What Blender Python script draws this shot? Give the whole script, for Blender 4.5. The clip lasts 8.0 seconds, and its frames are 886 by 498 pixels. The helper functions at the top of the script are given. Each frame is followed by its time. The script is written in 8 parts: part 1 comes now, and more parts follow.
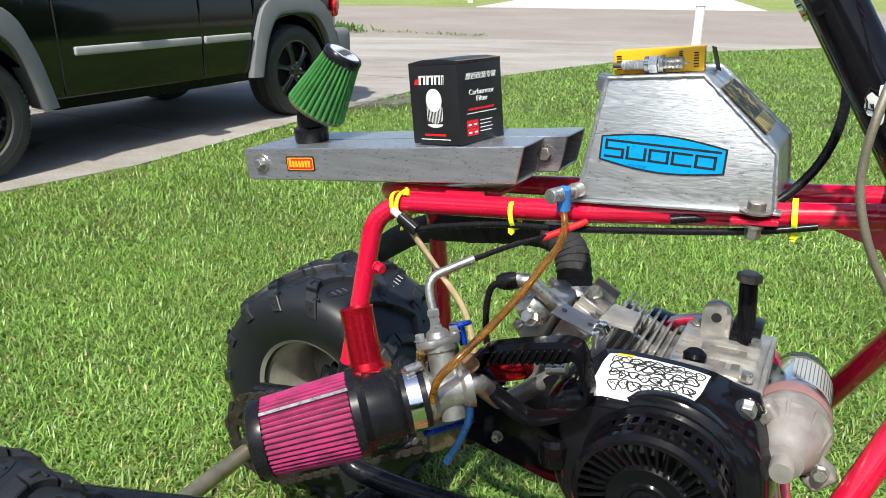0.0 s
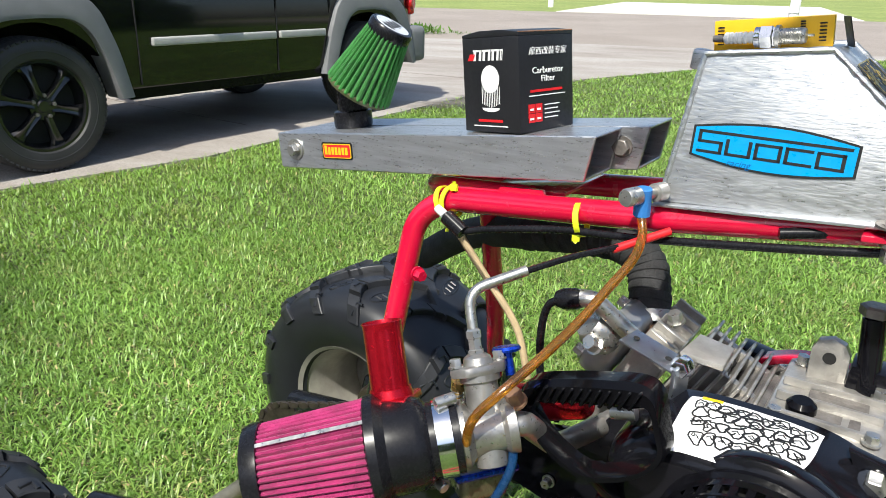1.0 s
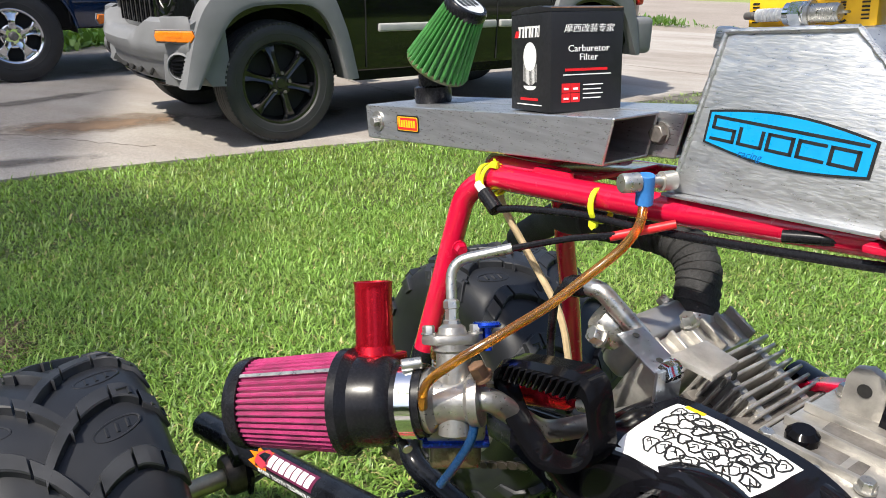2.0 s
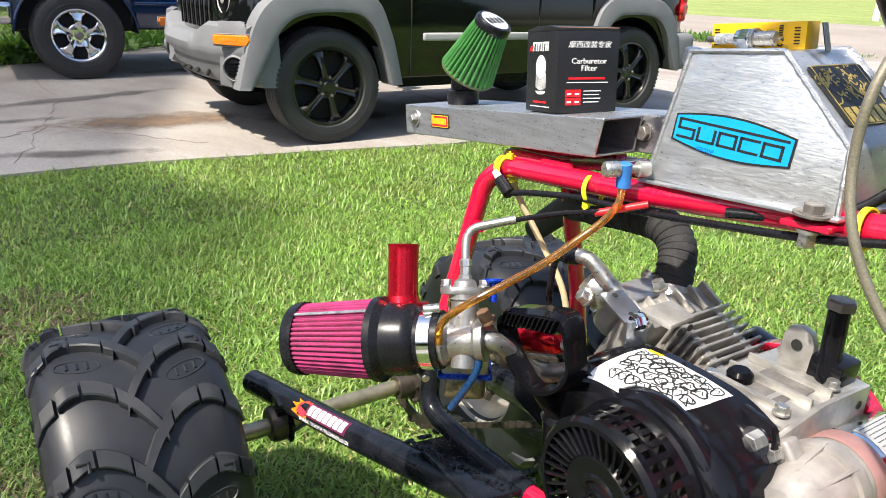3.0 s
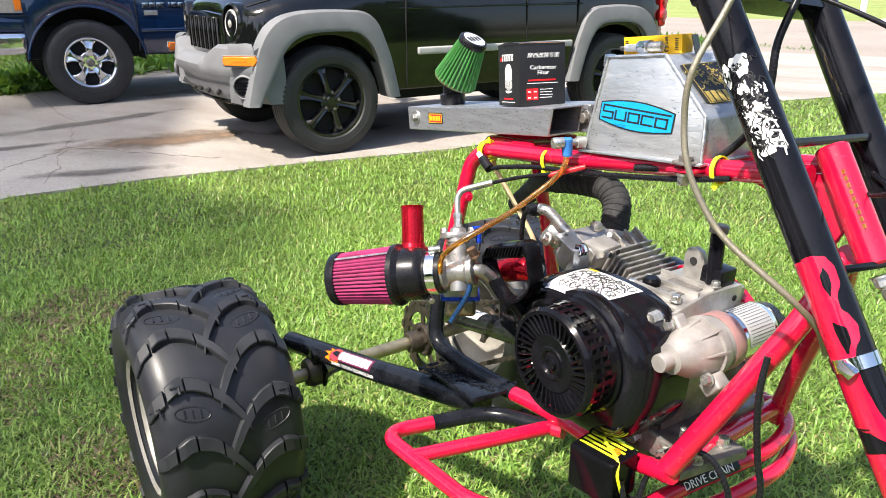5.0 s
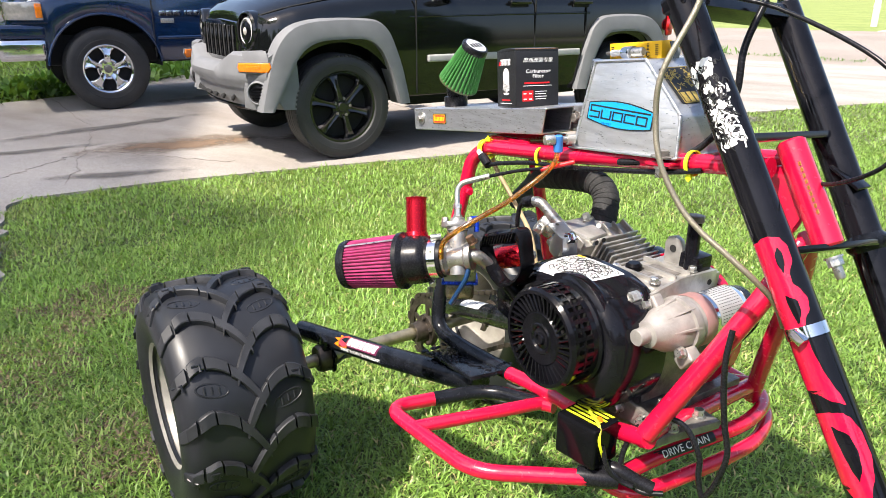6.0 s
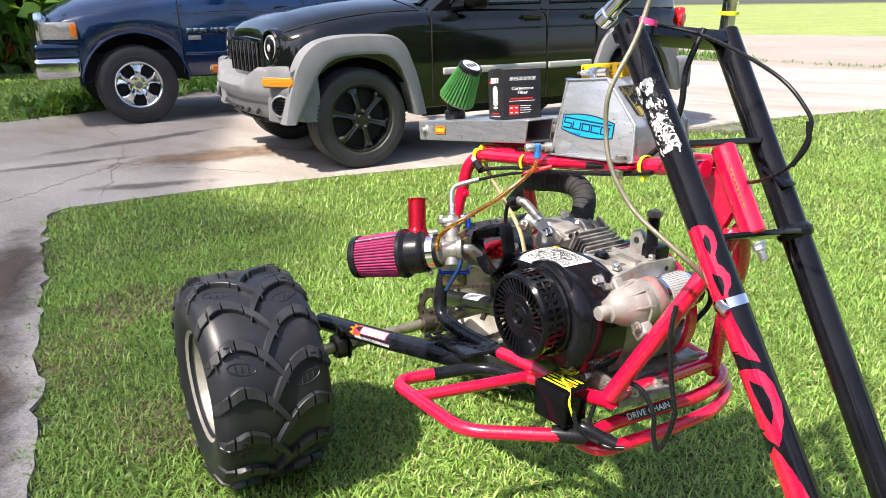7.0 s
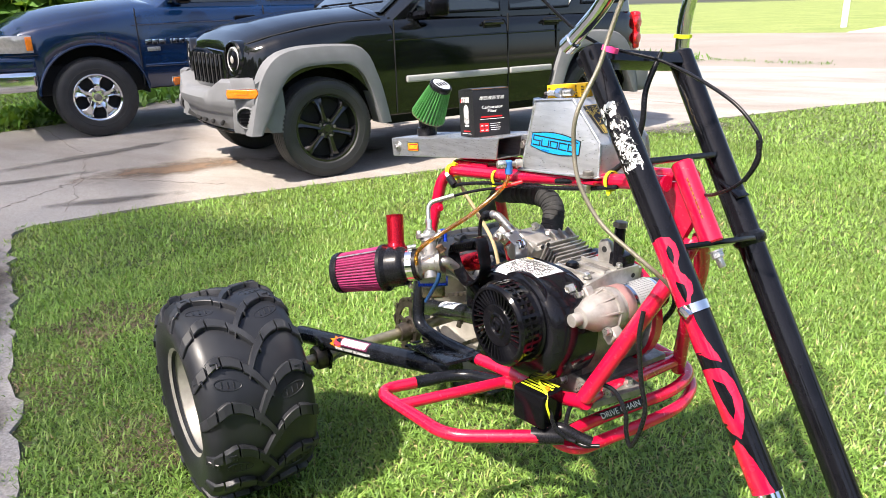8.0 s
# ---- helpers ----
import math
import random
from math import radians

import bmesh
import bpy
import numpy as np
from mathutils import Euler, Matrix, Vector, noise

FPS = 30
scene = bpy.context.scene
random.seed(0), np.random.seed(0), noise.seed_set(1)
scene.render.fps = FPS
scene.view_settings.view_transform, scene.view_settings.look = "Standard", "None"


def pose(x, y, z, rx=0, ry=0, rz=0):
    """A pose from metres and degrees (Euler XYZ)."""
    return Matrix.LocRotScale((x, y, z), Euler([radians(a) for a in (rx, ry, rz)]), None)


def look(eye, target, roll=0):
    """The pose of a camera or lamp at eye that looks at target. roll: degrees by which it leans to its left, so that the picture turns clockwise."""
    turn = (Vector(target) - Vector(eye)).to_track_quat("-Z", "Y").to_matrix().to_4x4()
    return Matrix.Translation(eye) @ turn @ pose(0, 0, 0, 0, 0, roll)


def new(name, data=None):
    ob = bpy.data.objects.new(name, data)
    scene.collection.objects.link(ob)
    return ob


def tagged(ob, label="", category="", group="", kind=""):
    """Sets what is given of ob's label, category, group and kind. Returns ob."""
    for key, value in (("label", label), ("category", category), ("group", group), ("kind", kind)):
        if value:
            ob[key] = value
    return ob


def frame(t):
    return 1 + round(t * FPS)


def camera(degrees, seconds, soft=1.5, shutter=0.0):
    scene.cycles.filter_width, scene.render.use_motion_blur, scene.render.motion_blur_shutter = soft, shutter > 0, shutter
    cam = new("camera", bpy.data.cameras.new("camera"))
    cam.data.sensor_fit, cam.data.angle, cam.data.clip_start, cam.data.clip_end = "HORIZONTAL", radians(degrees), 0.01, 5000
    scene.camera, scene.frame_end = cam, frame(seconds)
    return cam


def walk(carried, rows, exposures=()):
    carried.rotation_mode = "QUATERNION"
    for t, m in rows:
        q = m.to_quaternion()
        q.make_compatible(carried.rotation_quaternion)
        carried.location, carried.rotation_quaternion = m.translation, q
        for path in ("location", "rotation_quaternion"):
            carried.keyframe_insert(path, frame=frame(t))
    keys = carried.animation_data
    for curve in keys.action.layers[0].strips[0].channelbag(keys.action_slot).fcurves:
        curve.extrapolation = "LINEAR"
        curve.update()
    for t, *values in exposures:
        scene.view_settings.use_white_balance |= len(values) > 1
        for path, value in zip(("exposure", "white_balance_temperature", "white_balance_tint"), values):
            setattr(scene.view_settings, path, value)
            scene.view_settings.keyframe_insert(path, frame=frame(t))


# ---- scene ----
cam = camera(62.45, 8.0, 0.7)
PATH = [
    (0, (0.1979, 0.1160, 1.0709), (0.0343, 1.9823, 0.3706), 0.57),
    (0.5, (0.1820, 0.2008, 1.0318), (-0.0430, 2.0389, 0.2763), 1.37),
    (1, (0.2051, 0.2505, 1.0239), (-0.1437, 2.0939, 0.3309), 1.36),
    (1.5, (0.3124, 0.2926, 1.0079), (-0.3563, 2.0505, 0.3277), 2.74),
    (2, (0.4062, 0.3050, 1.0132), (-0.5067, 1.9306, 0.2893), 1.05),
    (2.2, (0.4284, 0.2871, 1.0143), (-0.5548, 1.8647, 0.2763), 0.65),
    (3.3, (0.5439, 0.1116, 1.0344), (-0.4614, 1.7033, 0.3593), 2.73),
    (3.5, (0.5721, 0.0628, 1.0357), (-0.4359, 1.6618, 0.3821), 2.39),
    (4, (0.6255, -0.0197, 1.0541), (-0.3787, 1.5873, 0.4144), 1.25),
    (4.5, (0.6594, -0.0749, 1.0644), (-0.3716, 1.5187, 0.4339), 0.64),
    (4.7, (0.6688, -0.0808, 1.0644), (-0.3431, 1.5149, 0.4088), 0.05),
    (5.8, (0.7359, -0.1527, 1.0535), (-0.2929, 1.4168, 0.3620), 0.39),
    (6, (0.7531, -0.1721, 1.0645), (-0.2882, 1.4050, 0.4098), 0.16),
    (6.5, (0.8091, -0.2151, 1.0767), (-0.2295, 1.3658, 0.4272), -0.38),
    (7, (0.9006, -0.3041, 1.0985), (-0.1964, 1.2451, 0.4688), -0.78),
    (7.5, (0.9650, -0.3804, 1.1324), (-0.1522, 1.1511, 0.4949), -1.67),
    (8, (0.9119, -0.3640, 1.1414), (-0.1074, 1.2391, 0.5158), -1.65),
]
walk(cam, [(t, look(eye, target, roll)) for t, eye, target, roll in PATH], exposures=[(0, 0.58, 6150, 8), (1.0, 0.68, 6150, 9), (1.5, 0.68, 6200, 10), (2.2, 0.82, 6400, 12), (3.3, 1.18, 6420, 12), (8, 1.27, 6500, 16)])

# ---- light ----
SUN = Vector((-0.140, -0.560, 0.800)).normalized()
world = bpy.data.worlds.new("sky")
scene.world = world
world.use_nodes = True
wn = world.node_tree
sky = wn.nodes.new("ShaderNodeTexSky")
sky.sky_type = "NISHITA"
sky.sun_disc = False
sky.sun_elevation = math.asin(SUN.z)
sky.sun_rotation = math.atan2(SUN.x, SUN.y)
sky.air_density, sky.dust_density, sky.ozone_density = 1.0, 2.5, 0.7
background = wn.nodes["Background"]
background.inputs["Strength"].default_value = 0.12
wn.links.new(sky.outputs["Color"], background.inputs["Color"])
sun_data = bpy.data.lights.new("sun", "SUN")
sun_data.energy, sun_data.angle, sun_data.color = 4.4, radians(1.3), (1.0, 0.94, 0.81)
sun_ob = new("sun", sun_data)
sun_ob.matrix_world = look(SUN * 30, (0, 0, 0))
scene.view_settings.exposure = 0.30

# ---- materials ----
def mat(name, col, rough=0.5, metal=0.0, var=0.12, scale=25.0, bump=0.0, bscale=220.0, coat=0.0, rvar=0.1, trans=0.0, ior=1.45, stretch=None, rand=0.0, island=0.0, alpha=1.0, sheen=0.0, spec=0.5):
    m = bpy.data.materials.new(name)
    m.use_nodes = True
    nt = m.node_tree
    n, l = nt.nodes, nt.links
    b = n["Principled BSDF"]
    tc = n.new("ShaderNodeTexCoord")
    src = tc.outputs["Object"]
    if stretch:
        mp = n.new("ShaderNodeMapping")
        mp.inputs["Scale"].default_value = stretch
        l.new(src, mp.inputs["Vector"])
        src = mp.outputs["Vector"]
    big = n.new("ShaderNodeTexNoise")
    big.inputs["Scale"].default_value, big.inputs["Detail"].default_value = scale, 5
    l.new(src, big.inputs["Vector"])
    fine = n.new("ShaderNodeTexNoise")
    fine.inputs["Scale"].default_value, fine.inputs["Detail"].default_value = bscale, 3
    l.new(src, fine.inputs["Vector"])
    ramp = n.new("ShaderNodeMapRange")
    ramp.inputs["From Min"].default_value, ramp.inputs["From Max"].default_value = 0.3, 0.7
    ramp.inputs["To Min"].default_value, ramp.inputs["To Max"].default_value = 1 - var, 1 + var
    l.new(big.outputs["Fac"], ramp.inputs["Value"])
    mul = n.new("ShaderNodeVectorMath")
    mul.operation = "SCALE"
    mul.inputs[0].default_value = col
    val = ramp.outputs["Result"]
    for source, amount in (("object", rand), ("island", island)):
        if amount:
            if source == "object":
                info = n.new("ShaderNodeObjectInfo").outputs["Random"]
            else:
                info = n.new("ShaderNodeNewGeometry").outputs["Random Per Island"]
            r2 = n.new("ShaderNodeMapRange")
            r2.inputs["To Min"].default_value, r2.inputs["To Max"].default_value = 1 - amount, 1 + amount
            l.new(info, r2.inputs["Value"])
            mm = n.new("ShaderNodeMath")
            mm.operation = "MULTIPLY"
            l.new(val, mm.inputs[0]), l.new(r2.outputs["Result"], mm.inputs[1])
            val = mm.outputs[0]
    l.new(val, mul.inputs["Scale"])
    l.new(mul.outputs["Vector"], b.inputs["Base Color"])
    rr = n.new("ShaderNodeMapRange")
    rr.inputs["From Min"].default_value, rr.inputs["From Max"].default_value = 0.3, 0.7
    rr.inputs["To Min"].default_value, rr.inputs["To Max"].default_value = max(0.02, rough - rvar), min(1, rough + rvar)
    l.new(fine.outputs["Fac"], rr.inputs["Value"])
    l.new(rr.outputs["Result"], b.inputs["Roughness"])
    b.inputs["Metallic"].default_value = metal
    b.inputs["Coat Weight"].default_value = coat
    b.inputs["Coat Roughness"].default_value = 0.06
    b.inputs["Transmission Weight"].default_value = trans
    b.inputs["IOR"].default_value = ior
    b.inputs["Specular IOR Level"].default_value = spec
    b.inputs["Sheen Weight"].default_value = sheen
    if bump:
        bp = n.new("ShaderNodeBump")
        bp.inputs["Strength"].default_value = min(1.0, bump)
        bp.inputs["Distance"].default_value = 0.002 if bscale > 60 else 0.01
        l.new(fine.outputs["Fac"], bp.inputs["Height"])
        l.new(bp.outputs["Normal"], b.inputs["Normal"])
    return m


RED = mat("red_gloss_paint", (0.53, 0.005, 0.036), 0.20, var=0.12, scale=18, coat=0.7, bump=0.05, bscale=90)
BLACK = mat("black_gloss_paint", (0.006, 0.006, 0.008), 0.13, var=0.3, scale=20, coat=0.15, bump=0.03, bscale=120, spec=0.2, rvar=0.05)
SCUFFED = mat("scuffed_black_paint", (0.008, 0.009, 0.012), 0.22, var=0.5, scale=35, rvar=0.08, bump=0.05, bscale=150, spec=0.28)
BRUSHED = mat("brushed_aluminium", (0.55, 0.56, 0.58), 0.38, 0.9, var=0.13, scale=40, rvar=0.14, bump=0.10, bscale=160, stretch=(0.6, 6, 6))
SCRATCHED = mat("scratched_aluminium_sheet", (0.55, 0.56, 0.57), 0.42, 0.85, var=0.16, scale=14, rvar=0.16, bump=0.12, bscale=110, stretch=(1, 2, 6))
CAST = mat("cast_aluminium", (0.40, 0.385, 0.36), 0.42, 0.65, var=0.35, scale=30, bump=0.25, bscale=260, rvar=0.12)
STARTCAST = mat("warm_grey_casting", (0.35, 0.325, 0.305), 0.46, 0.45, var=0.25, scale=35, bump=0.15, bscale=260)
CARBCAST = mat("grey_carburettor_casting", (0.31, 0.30, 0.285), 0.36, 0.75, var=0.3, scale=45, bump=0.15, bscale=260)
DARKCAST = mat("oily_cast_aluminium", (0.20, 0.185, 0.17), 0.5, 0.6, var=0.4, scale=40, bump=0.25, bscale=260, rvar=0.15)
ZINC = mat("blue_zinc_plate", (0.40, 0.44, 0.50), 0.36, 0.95, var=0.12, scale=40)
CHROME = mat("chrome", (0.75, 0.76, 0.78), 0.12, 1.0, var=0.06, scale=30, rvar=0.06)
STEEL = mat("zinc_steel", (0.50, 0.49, 0.46), 0.35, 0.9, var=0.2, scale=60, rvar=0.12)
RUSTY = mat("rusty_steel", (0.22, 0.13, 0.08), 0.65, 0.5, var=0.4, scale=60, bump=0.3)
BRASSY = mat("weathered_gold_zinc", (0.36, 0.32, 0.22), 0.4, 0.8, var=0.25, scale=40, bump=0.1)
RUBBER = mat("tyre_rubber", (0.013, 0.014, 0.017), 0.40, var=0.3, scale=14, bump=0.01, bscale=300, rvar=0.04, spec=0.45)
LUG = mat("tyre_lug_rubber", (0.019, 0.020, 0.023), 0.46, var=0.4, scale=26, bump=0.015, bscale=260, rvar=0.05, spec=0.45)
CARTYRE = mat("car_tyre_rubber", (0.026, 0.026, 0.027), 0.58, var=0.2, scale=8, bump=0.12, bscale=200)
PLASTIC = mat("black_plastic", (0.004, 0.004, 0.005), 0.11, var=0.25, scale=30, bump=0.01, bscale=350, rvar=0.03, spec=0.13)
FANBLACK = mat("glossy_black_cover_plastic", (0.0045, 0.0045, 0.006), 0.12, var=0.3, scale=40, bump=0.02, bscale=250, rvar=0.06, spec=0.24)
SOFT = mat("black_soft_rubber", (0.009, 0.009, 0.011), 0.27, var=0.2, scale=30, bump=0.008, bscale=300, rvar=0.03, spec=0.26)
WRAP = mat("black_exhaust_wrap", (0.022, 0.022, 0.023), 0.8, var=0.4, scale=60, bump=0.7, bscale=420)
ANORED = mat("red_anodised_aluminium", (0.45, 0.008, 0.02), 0.22, 0.75, var=0.08, scale=20, rvar=0.06)
ANOBLUE = mat("blue_anodised_aluminium", (0.01, 0.05, 0.45), 0.25, 0.7, var=0.1, scale=30)
BLUEHOSE = mat("blue_rubber_hose", (0.006, 0.032, 0.095), 0.3, var=0.2, scale=40, coat=0.3)
BLUETAPE = mat("blue_tape", (0.03, 0.16, 0.45), 0.6, var=0.15, scale=60, bump=0.2)
AMBER = mat("amber_fuel_hose", (0.50, 0.22, 0.025), 0.08, var=0.45, scale=40, trans=0.85, ior=1.4, coat=0.4)
NEON = mat("yellow_cable_tie", (0.75, 0.82, 0.02), 0.45, var=0.1, scale=60)
PINKTIE = mat("pink_cable_tie", (0.75, 0.05, 0.22), 0.45, var=0.1, scale=60)
PINK = mat("magenta_filter_gauze", (0.27, 0.010, 0.085), 0.75, var=0.3, scale=60, bump=0.7, bscale=700, sheen=0.2)
GREEN = mat("green_filter_gauze", (0.02, 0.15, 0.018), 0.65, var=0.3, scale=60, bump=0.7, bscale=700, sheen=0.2)
BEIGE = mat("beige_cord", (0.55, 0.42, 0.25), 0.75, var=0.2, scale=60)
BRAID = mat("braided_steel_hose", (0.29, 0.26, 0.20), 0.42, 0.6, var=0.22, scale=700, bump=0.3, bscale=1400)
OILY = mat("oily_dark_steel", (0.075, 0.062, 0.050), 0.45, 0.7, var=0.4, scale=60, bump=0.2, bscale=260)
BEIGERIM = mat("beige_aluminium_wheel_centre", (0.20, 0.186, 0.16), 0.6, 0.2, var=0.3, scale=20, bump=0.1, bscale=200)
RIMCAST = mat("dull_aluminium_rim", (0.36, 0.34, 0.30), 0.48, 0.45, var=0.15, scale=30, bump=0.06, bscale=200)
LABEL = mat("silver_foil_label", (0.50, 0.50, 0.49), 0.4, 0.4, var=0.06, scale=40)
WHITE = mat("white_vinyl", (0.78, 0.78, 0.77), 0.4, var=0.05, scale=40)
INK = mat("black_ink", (0.012, 0.012, 0.012), 0.45, var=0.1, scale=60)
SIGNBLUE = mat("cyan_blue_vinyl", (0.005, 0.27, 0.62), 0.35, var=0.05, scale=40, coat=0.2)
SIGNRED = mat("red_vinyl", (0.62, 0.015, 0.02), 0.4, var=0.06, scale=40)
SIGNYEL = mat("yellow_vinyl", (0.80, 0.47, 0.01), 0.4, var=0.06, scale=40)
GOLDINK = mat("gold_foil_ink", (0.55, 0.40, 0.10), 0.35, 0.6, var=0.3, scale=90)
CARD = mat("black_printed_card", (0.013, 0.013, 0.015), 0.42, var=0.2, scale=20, bump=0.05)
KRAFT = mat("raw_card_edge", (0.42, 0.22, 0.13), 0.8, var=0.15, scale=50)
BOXYEL = mat("yellow_printed_card", (0.74, 0.43, 0.01), 0.45, var=0.06, scale=30)
CERAMIC = mat("white_ceramic", (0.8, 0.79, 0.75), 0.2, var=0.04, scale=50, coat=0.4)
CARBLACK = mat("black_car_paint", (0.004, 0.0045, 0.005), 0.10, var=0.25, scale=3, coat=0.5, rvar=0.04, spec=0.4)
CARBLUE = mat("dark_blue_car_paint", (0.003, 0.020, 0.070), 0.2, 0.25, var=0.2, scale=3, coat=1.0, rvar=0.06)
CLADDING = mat("grey_plastic_cladding", (0.155, 0.158, 0.165), 0.6, var=0.1, scale=8, bump=0.15, bscale=400)
GREYTRIM = mat("light_grey_plastic_trim", (0.34, 0.34, 0.33), 0.55, var=0.1, scale=10, bump=0.1, bscale=400)
UNDER = mat("dark_underbody", (0.012, 0.012, 0.012), 0.8, var=0.3, scale=8)
ORANGE = mat("orange_lamp_plastic", (0.80, 0.20, 0.01), 0.2, var=0.15, scale=60, coat=0.6)
TAILRED = mat("red_lamp_plastic", (0.55, 0.01, 0.015), 0.18, var=0.1, scale=40, coat=0.7)
LENS = mat("clear_lamp_lens", (0.42, 0.40, 0.36), 0.12, 0.3, var=0.15, scale=30, coat=0.8)
GLASS = mat("tinted_glass", (0.02, 0.025, 0.025), 0.06, var=0.05, scale=4, coat=1.0, rvar=0.02)
MATTEBLACK = mat("satin_black_wheel", (0.012, 0.012, 0.013), 0.20, 0.1, var=0.2, scale=20, coat=0.5, rvar=0.05)
PVC = mat("white_pvc", (0.80, 0.80, 0.78), 0.4, var=0.06, scale=10)
LEAF = mat("shrub_leaf", (0.07, 0.16, 0.02), 0.55, var=0.2, scale=8, island=0.45)
DRYLEAF = mat("palm_leaf", (0.20, 0.22, 0.04), 0.55, var=0.2, scale=8, island=0.5)
BLOOM = mat("orange_flower", (0.65, 0.12, 0.02), 0.6, var=0.2, scale=8, island=0.3)
BARK = mat("brown_bark", (0.12, 0.08, 0.05), 0.85, var=0.3, scale=12, bump=0.5, bscale=40)


def rust_blend(name, a, b, scale, lo, hi, rough=0.8, bump=0.4, bscale=200, along=None):
    """Two colours broken up by noise at two sizes."""
    m = bpy.data.materials.new(name)
    m.use_nodes = True
    n, l = m.node_tree.nodes, m.node_tree.links
    p = n["Principled BSDF"]
    tc = n.new("ShaderNodeTexCoord")
    big = n.new("ShaderNodeTexNoise")
    big.inputs["Scale"].default_value, big.inputs["Detail"].default_value, big.inputs["Roughness"].default_value = scale, 8, 0.62
    fine = n.new("ShaderNodeTexNoise")
    fine.inputs["Scale"].default_value, fine.inputs["Detail"].default_value = bscale, 6
    l.new(tc.outputs["Object"], fine.inputs["Vector"])
    where = tc.outputs["Object"]
    if along is not None:
        mp = n.new("ShaderNodeMapping")
        mp.inputs["Rotation"].default_value = (0, 0, along)
        mp.inputs["Scale"].default_value = (0.55, 1.5, 1)
        l.new(where, mp.inputs["Vector"])
        where = mp.outputs["Vector"]
    l.new(where, big.inputs["Vector"])
    mr = n.new("ShaderNodeMapRange")
    mr.inputs["From Min"].default_value, mr.inputs["From Max"].default_value = lo, hi
    l.new(big.outputs["Fac"], mr.inputs["Value"])
    mix = n.new("ShaderNodeMix")
    mix.data_type = "RGBA"
    mix.inputs["A"].default_value, mix.inputs["B"].default_value = (*a, 1), (*b, 1)
    l.new(mr.outputs["Result"], mix.inputs["Factor"])
    col = mix.outputs["Result"]
    grain = n.new("ShaderNodeMapRange")
    grain.inputs["From Min"].default_value, grain.inputs["From Max"].default_value = 0.3, 0.7
    grain.inputs["To Min"].default_value, grain.inputs["To Max"].default_value = 0.70, 1.26
    l.new(fine.outputs["Fac"], grain.inputs["Value"])
    sc = n.new("ShaderNodeVectorMath")
    sc.operation = "SCALE"
    l.new(col, sc.inputs[0]), l.new(grain.outputs["Result"], sc.inputs["Scale"])
    l.new(sc.outputs["Vector"], p.inputs["Base Color"])
    p.inputs["Roughness"].default_value = rough
    bp = n.new("ShaderNodeBump")
    bp.inputs["Strength"].default_value, bp.inputs["Distance"].default_value = bump, 0.004
    l.new(fine.outputs["Fac"], bp.inputs["Height"]), l.new(bp.outputs["Normal"], p.inputs["Normal"])
    return m


CONCRETE = rust_blend("stained_concrete", (0.236, 0.203, 0.174), (0.352, 0.325, 0.295), 0.75, 0.34, 0.60, 0.85, 0.5, 120, along=radians(20))
ROADWAY = rust_blend("pale_concrete_road", (0.235, 0.20, 0.17), (0.30, 0.26, 0.225), 0.35, 0.35, 0.7, 0.85, 0.4, 80)
BRIGHTSLAB = rust_blend("white_concrete", (0.52, 0.49, 0.45), (0.60, 0.57, 0.53), 0.5, 0.35, 0.7, 0.85, 0.3, 80)
FARGRASS = rust_blend("mown_lawn", (0.16, 0.21, 0.045), (0.24, 0.28, 0.075), 0.35, 0.35, 0.65, 0.9, 0.6, 6)
SOIL = rust_blend("thatch_and_soil", (0.060, 0.066, 0.024), (0.095, 0.125, 0.036), 2.2, 0.35, 0.65, 0.95, 1.0, 70)
GRASS = mat("lawn_grass_blade", (0.210, 0.350, 0.070), 0.40, var=0.28, scale=1.4, island=0.65, rvar=0.1)
STRAW = mat("dry_straw", (0.36, 0.31, 0.13), 0.6, var=0.25, scale=2, island=0.4)
THATCH = mat("brown_thatch", (0.17, 0.125, 0.07), 0.75, var=0.3, scale=4, island=0.45)
CLOVER = mat("broad_weed_leaf", (0.13, 0.24, 0.04), 0.4, var=0.25, scale=2, island=0.4)


def second_tone(m, col, scale, lo, hi):
    """Turns patches and single blades towards a second colour."""
    n, l = m.node_tree.nodes, m.node_tree.links
    p = n["Principled BSDF"]
    old = p.inputs["Base Color"].links[0].from_socket
    tc, nz, geo = n.new("ShaderNodeTexCoord"), n.new("ShaderNodeTexNoise"), n.new("ShaderNodeNewGeometry")
    nz.inputs["Scale"].default_value, nz.inputs["Detail"].default_value = scale, 6
    l.new(tc.outputs["Object"], nz.inputs["Vector"])
    add = n.new("ShaderNodeMath")
    add.operation = "MULTIPLY_ADD"
    add.inputs[1].default_value = 0.45
    l.new(geo.outputs["Random Per Island"], add.inputs[0]), l.new(nz.outputs["Fac"], add.inputs[2])
    mr = n.new("ShaderNodeMapRange")
    mr.inputs["From Min"].default_value, mr.inputs["From Max"].default_value = lo, hi
    l.new(add.outputs[0], mr.inputs["Value"])
    mix = n.new("ShaderNodeMix")
    mix.data_type = "RGBA"
    mix.inputs["B"].default_value = (*col, 1)
    l.new(mr.outputs["Result"], mix.inputs["Factor"]), l.new(old, mix.inputs["A"])
    l.new(mix.outputs["Result"], p.inputs["Base Color"])


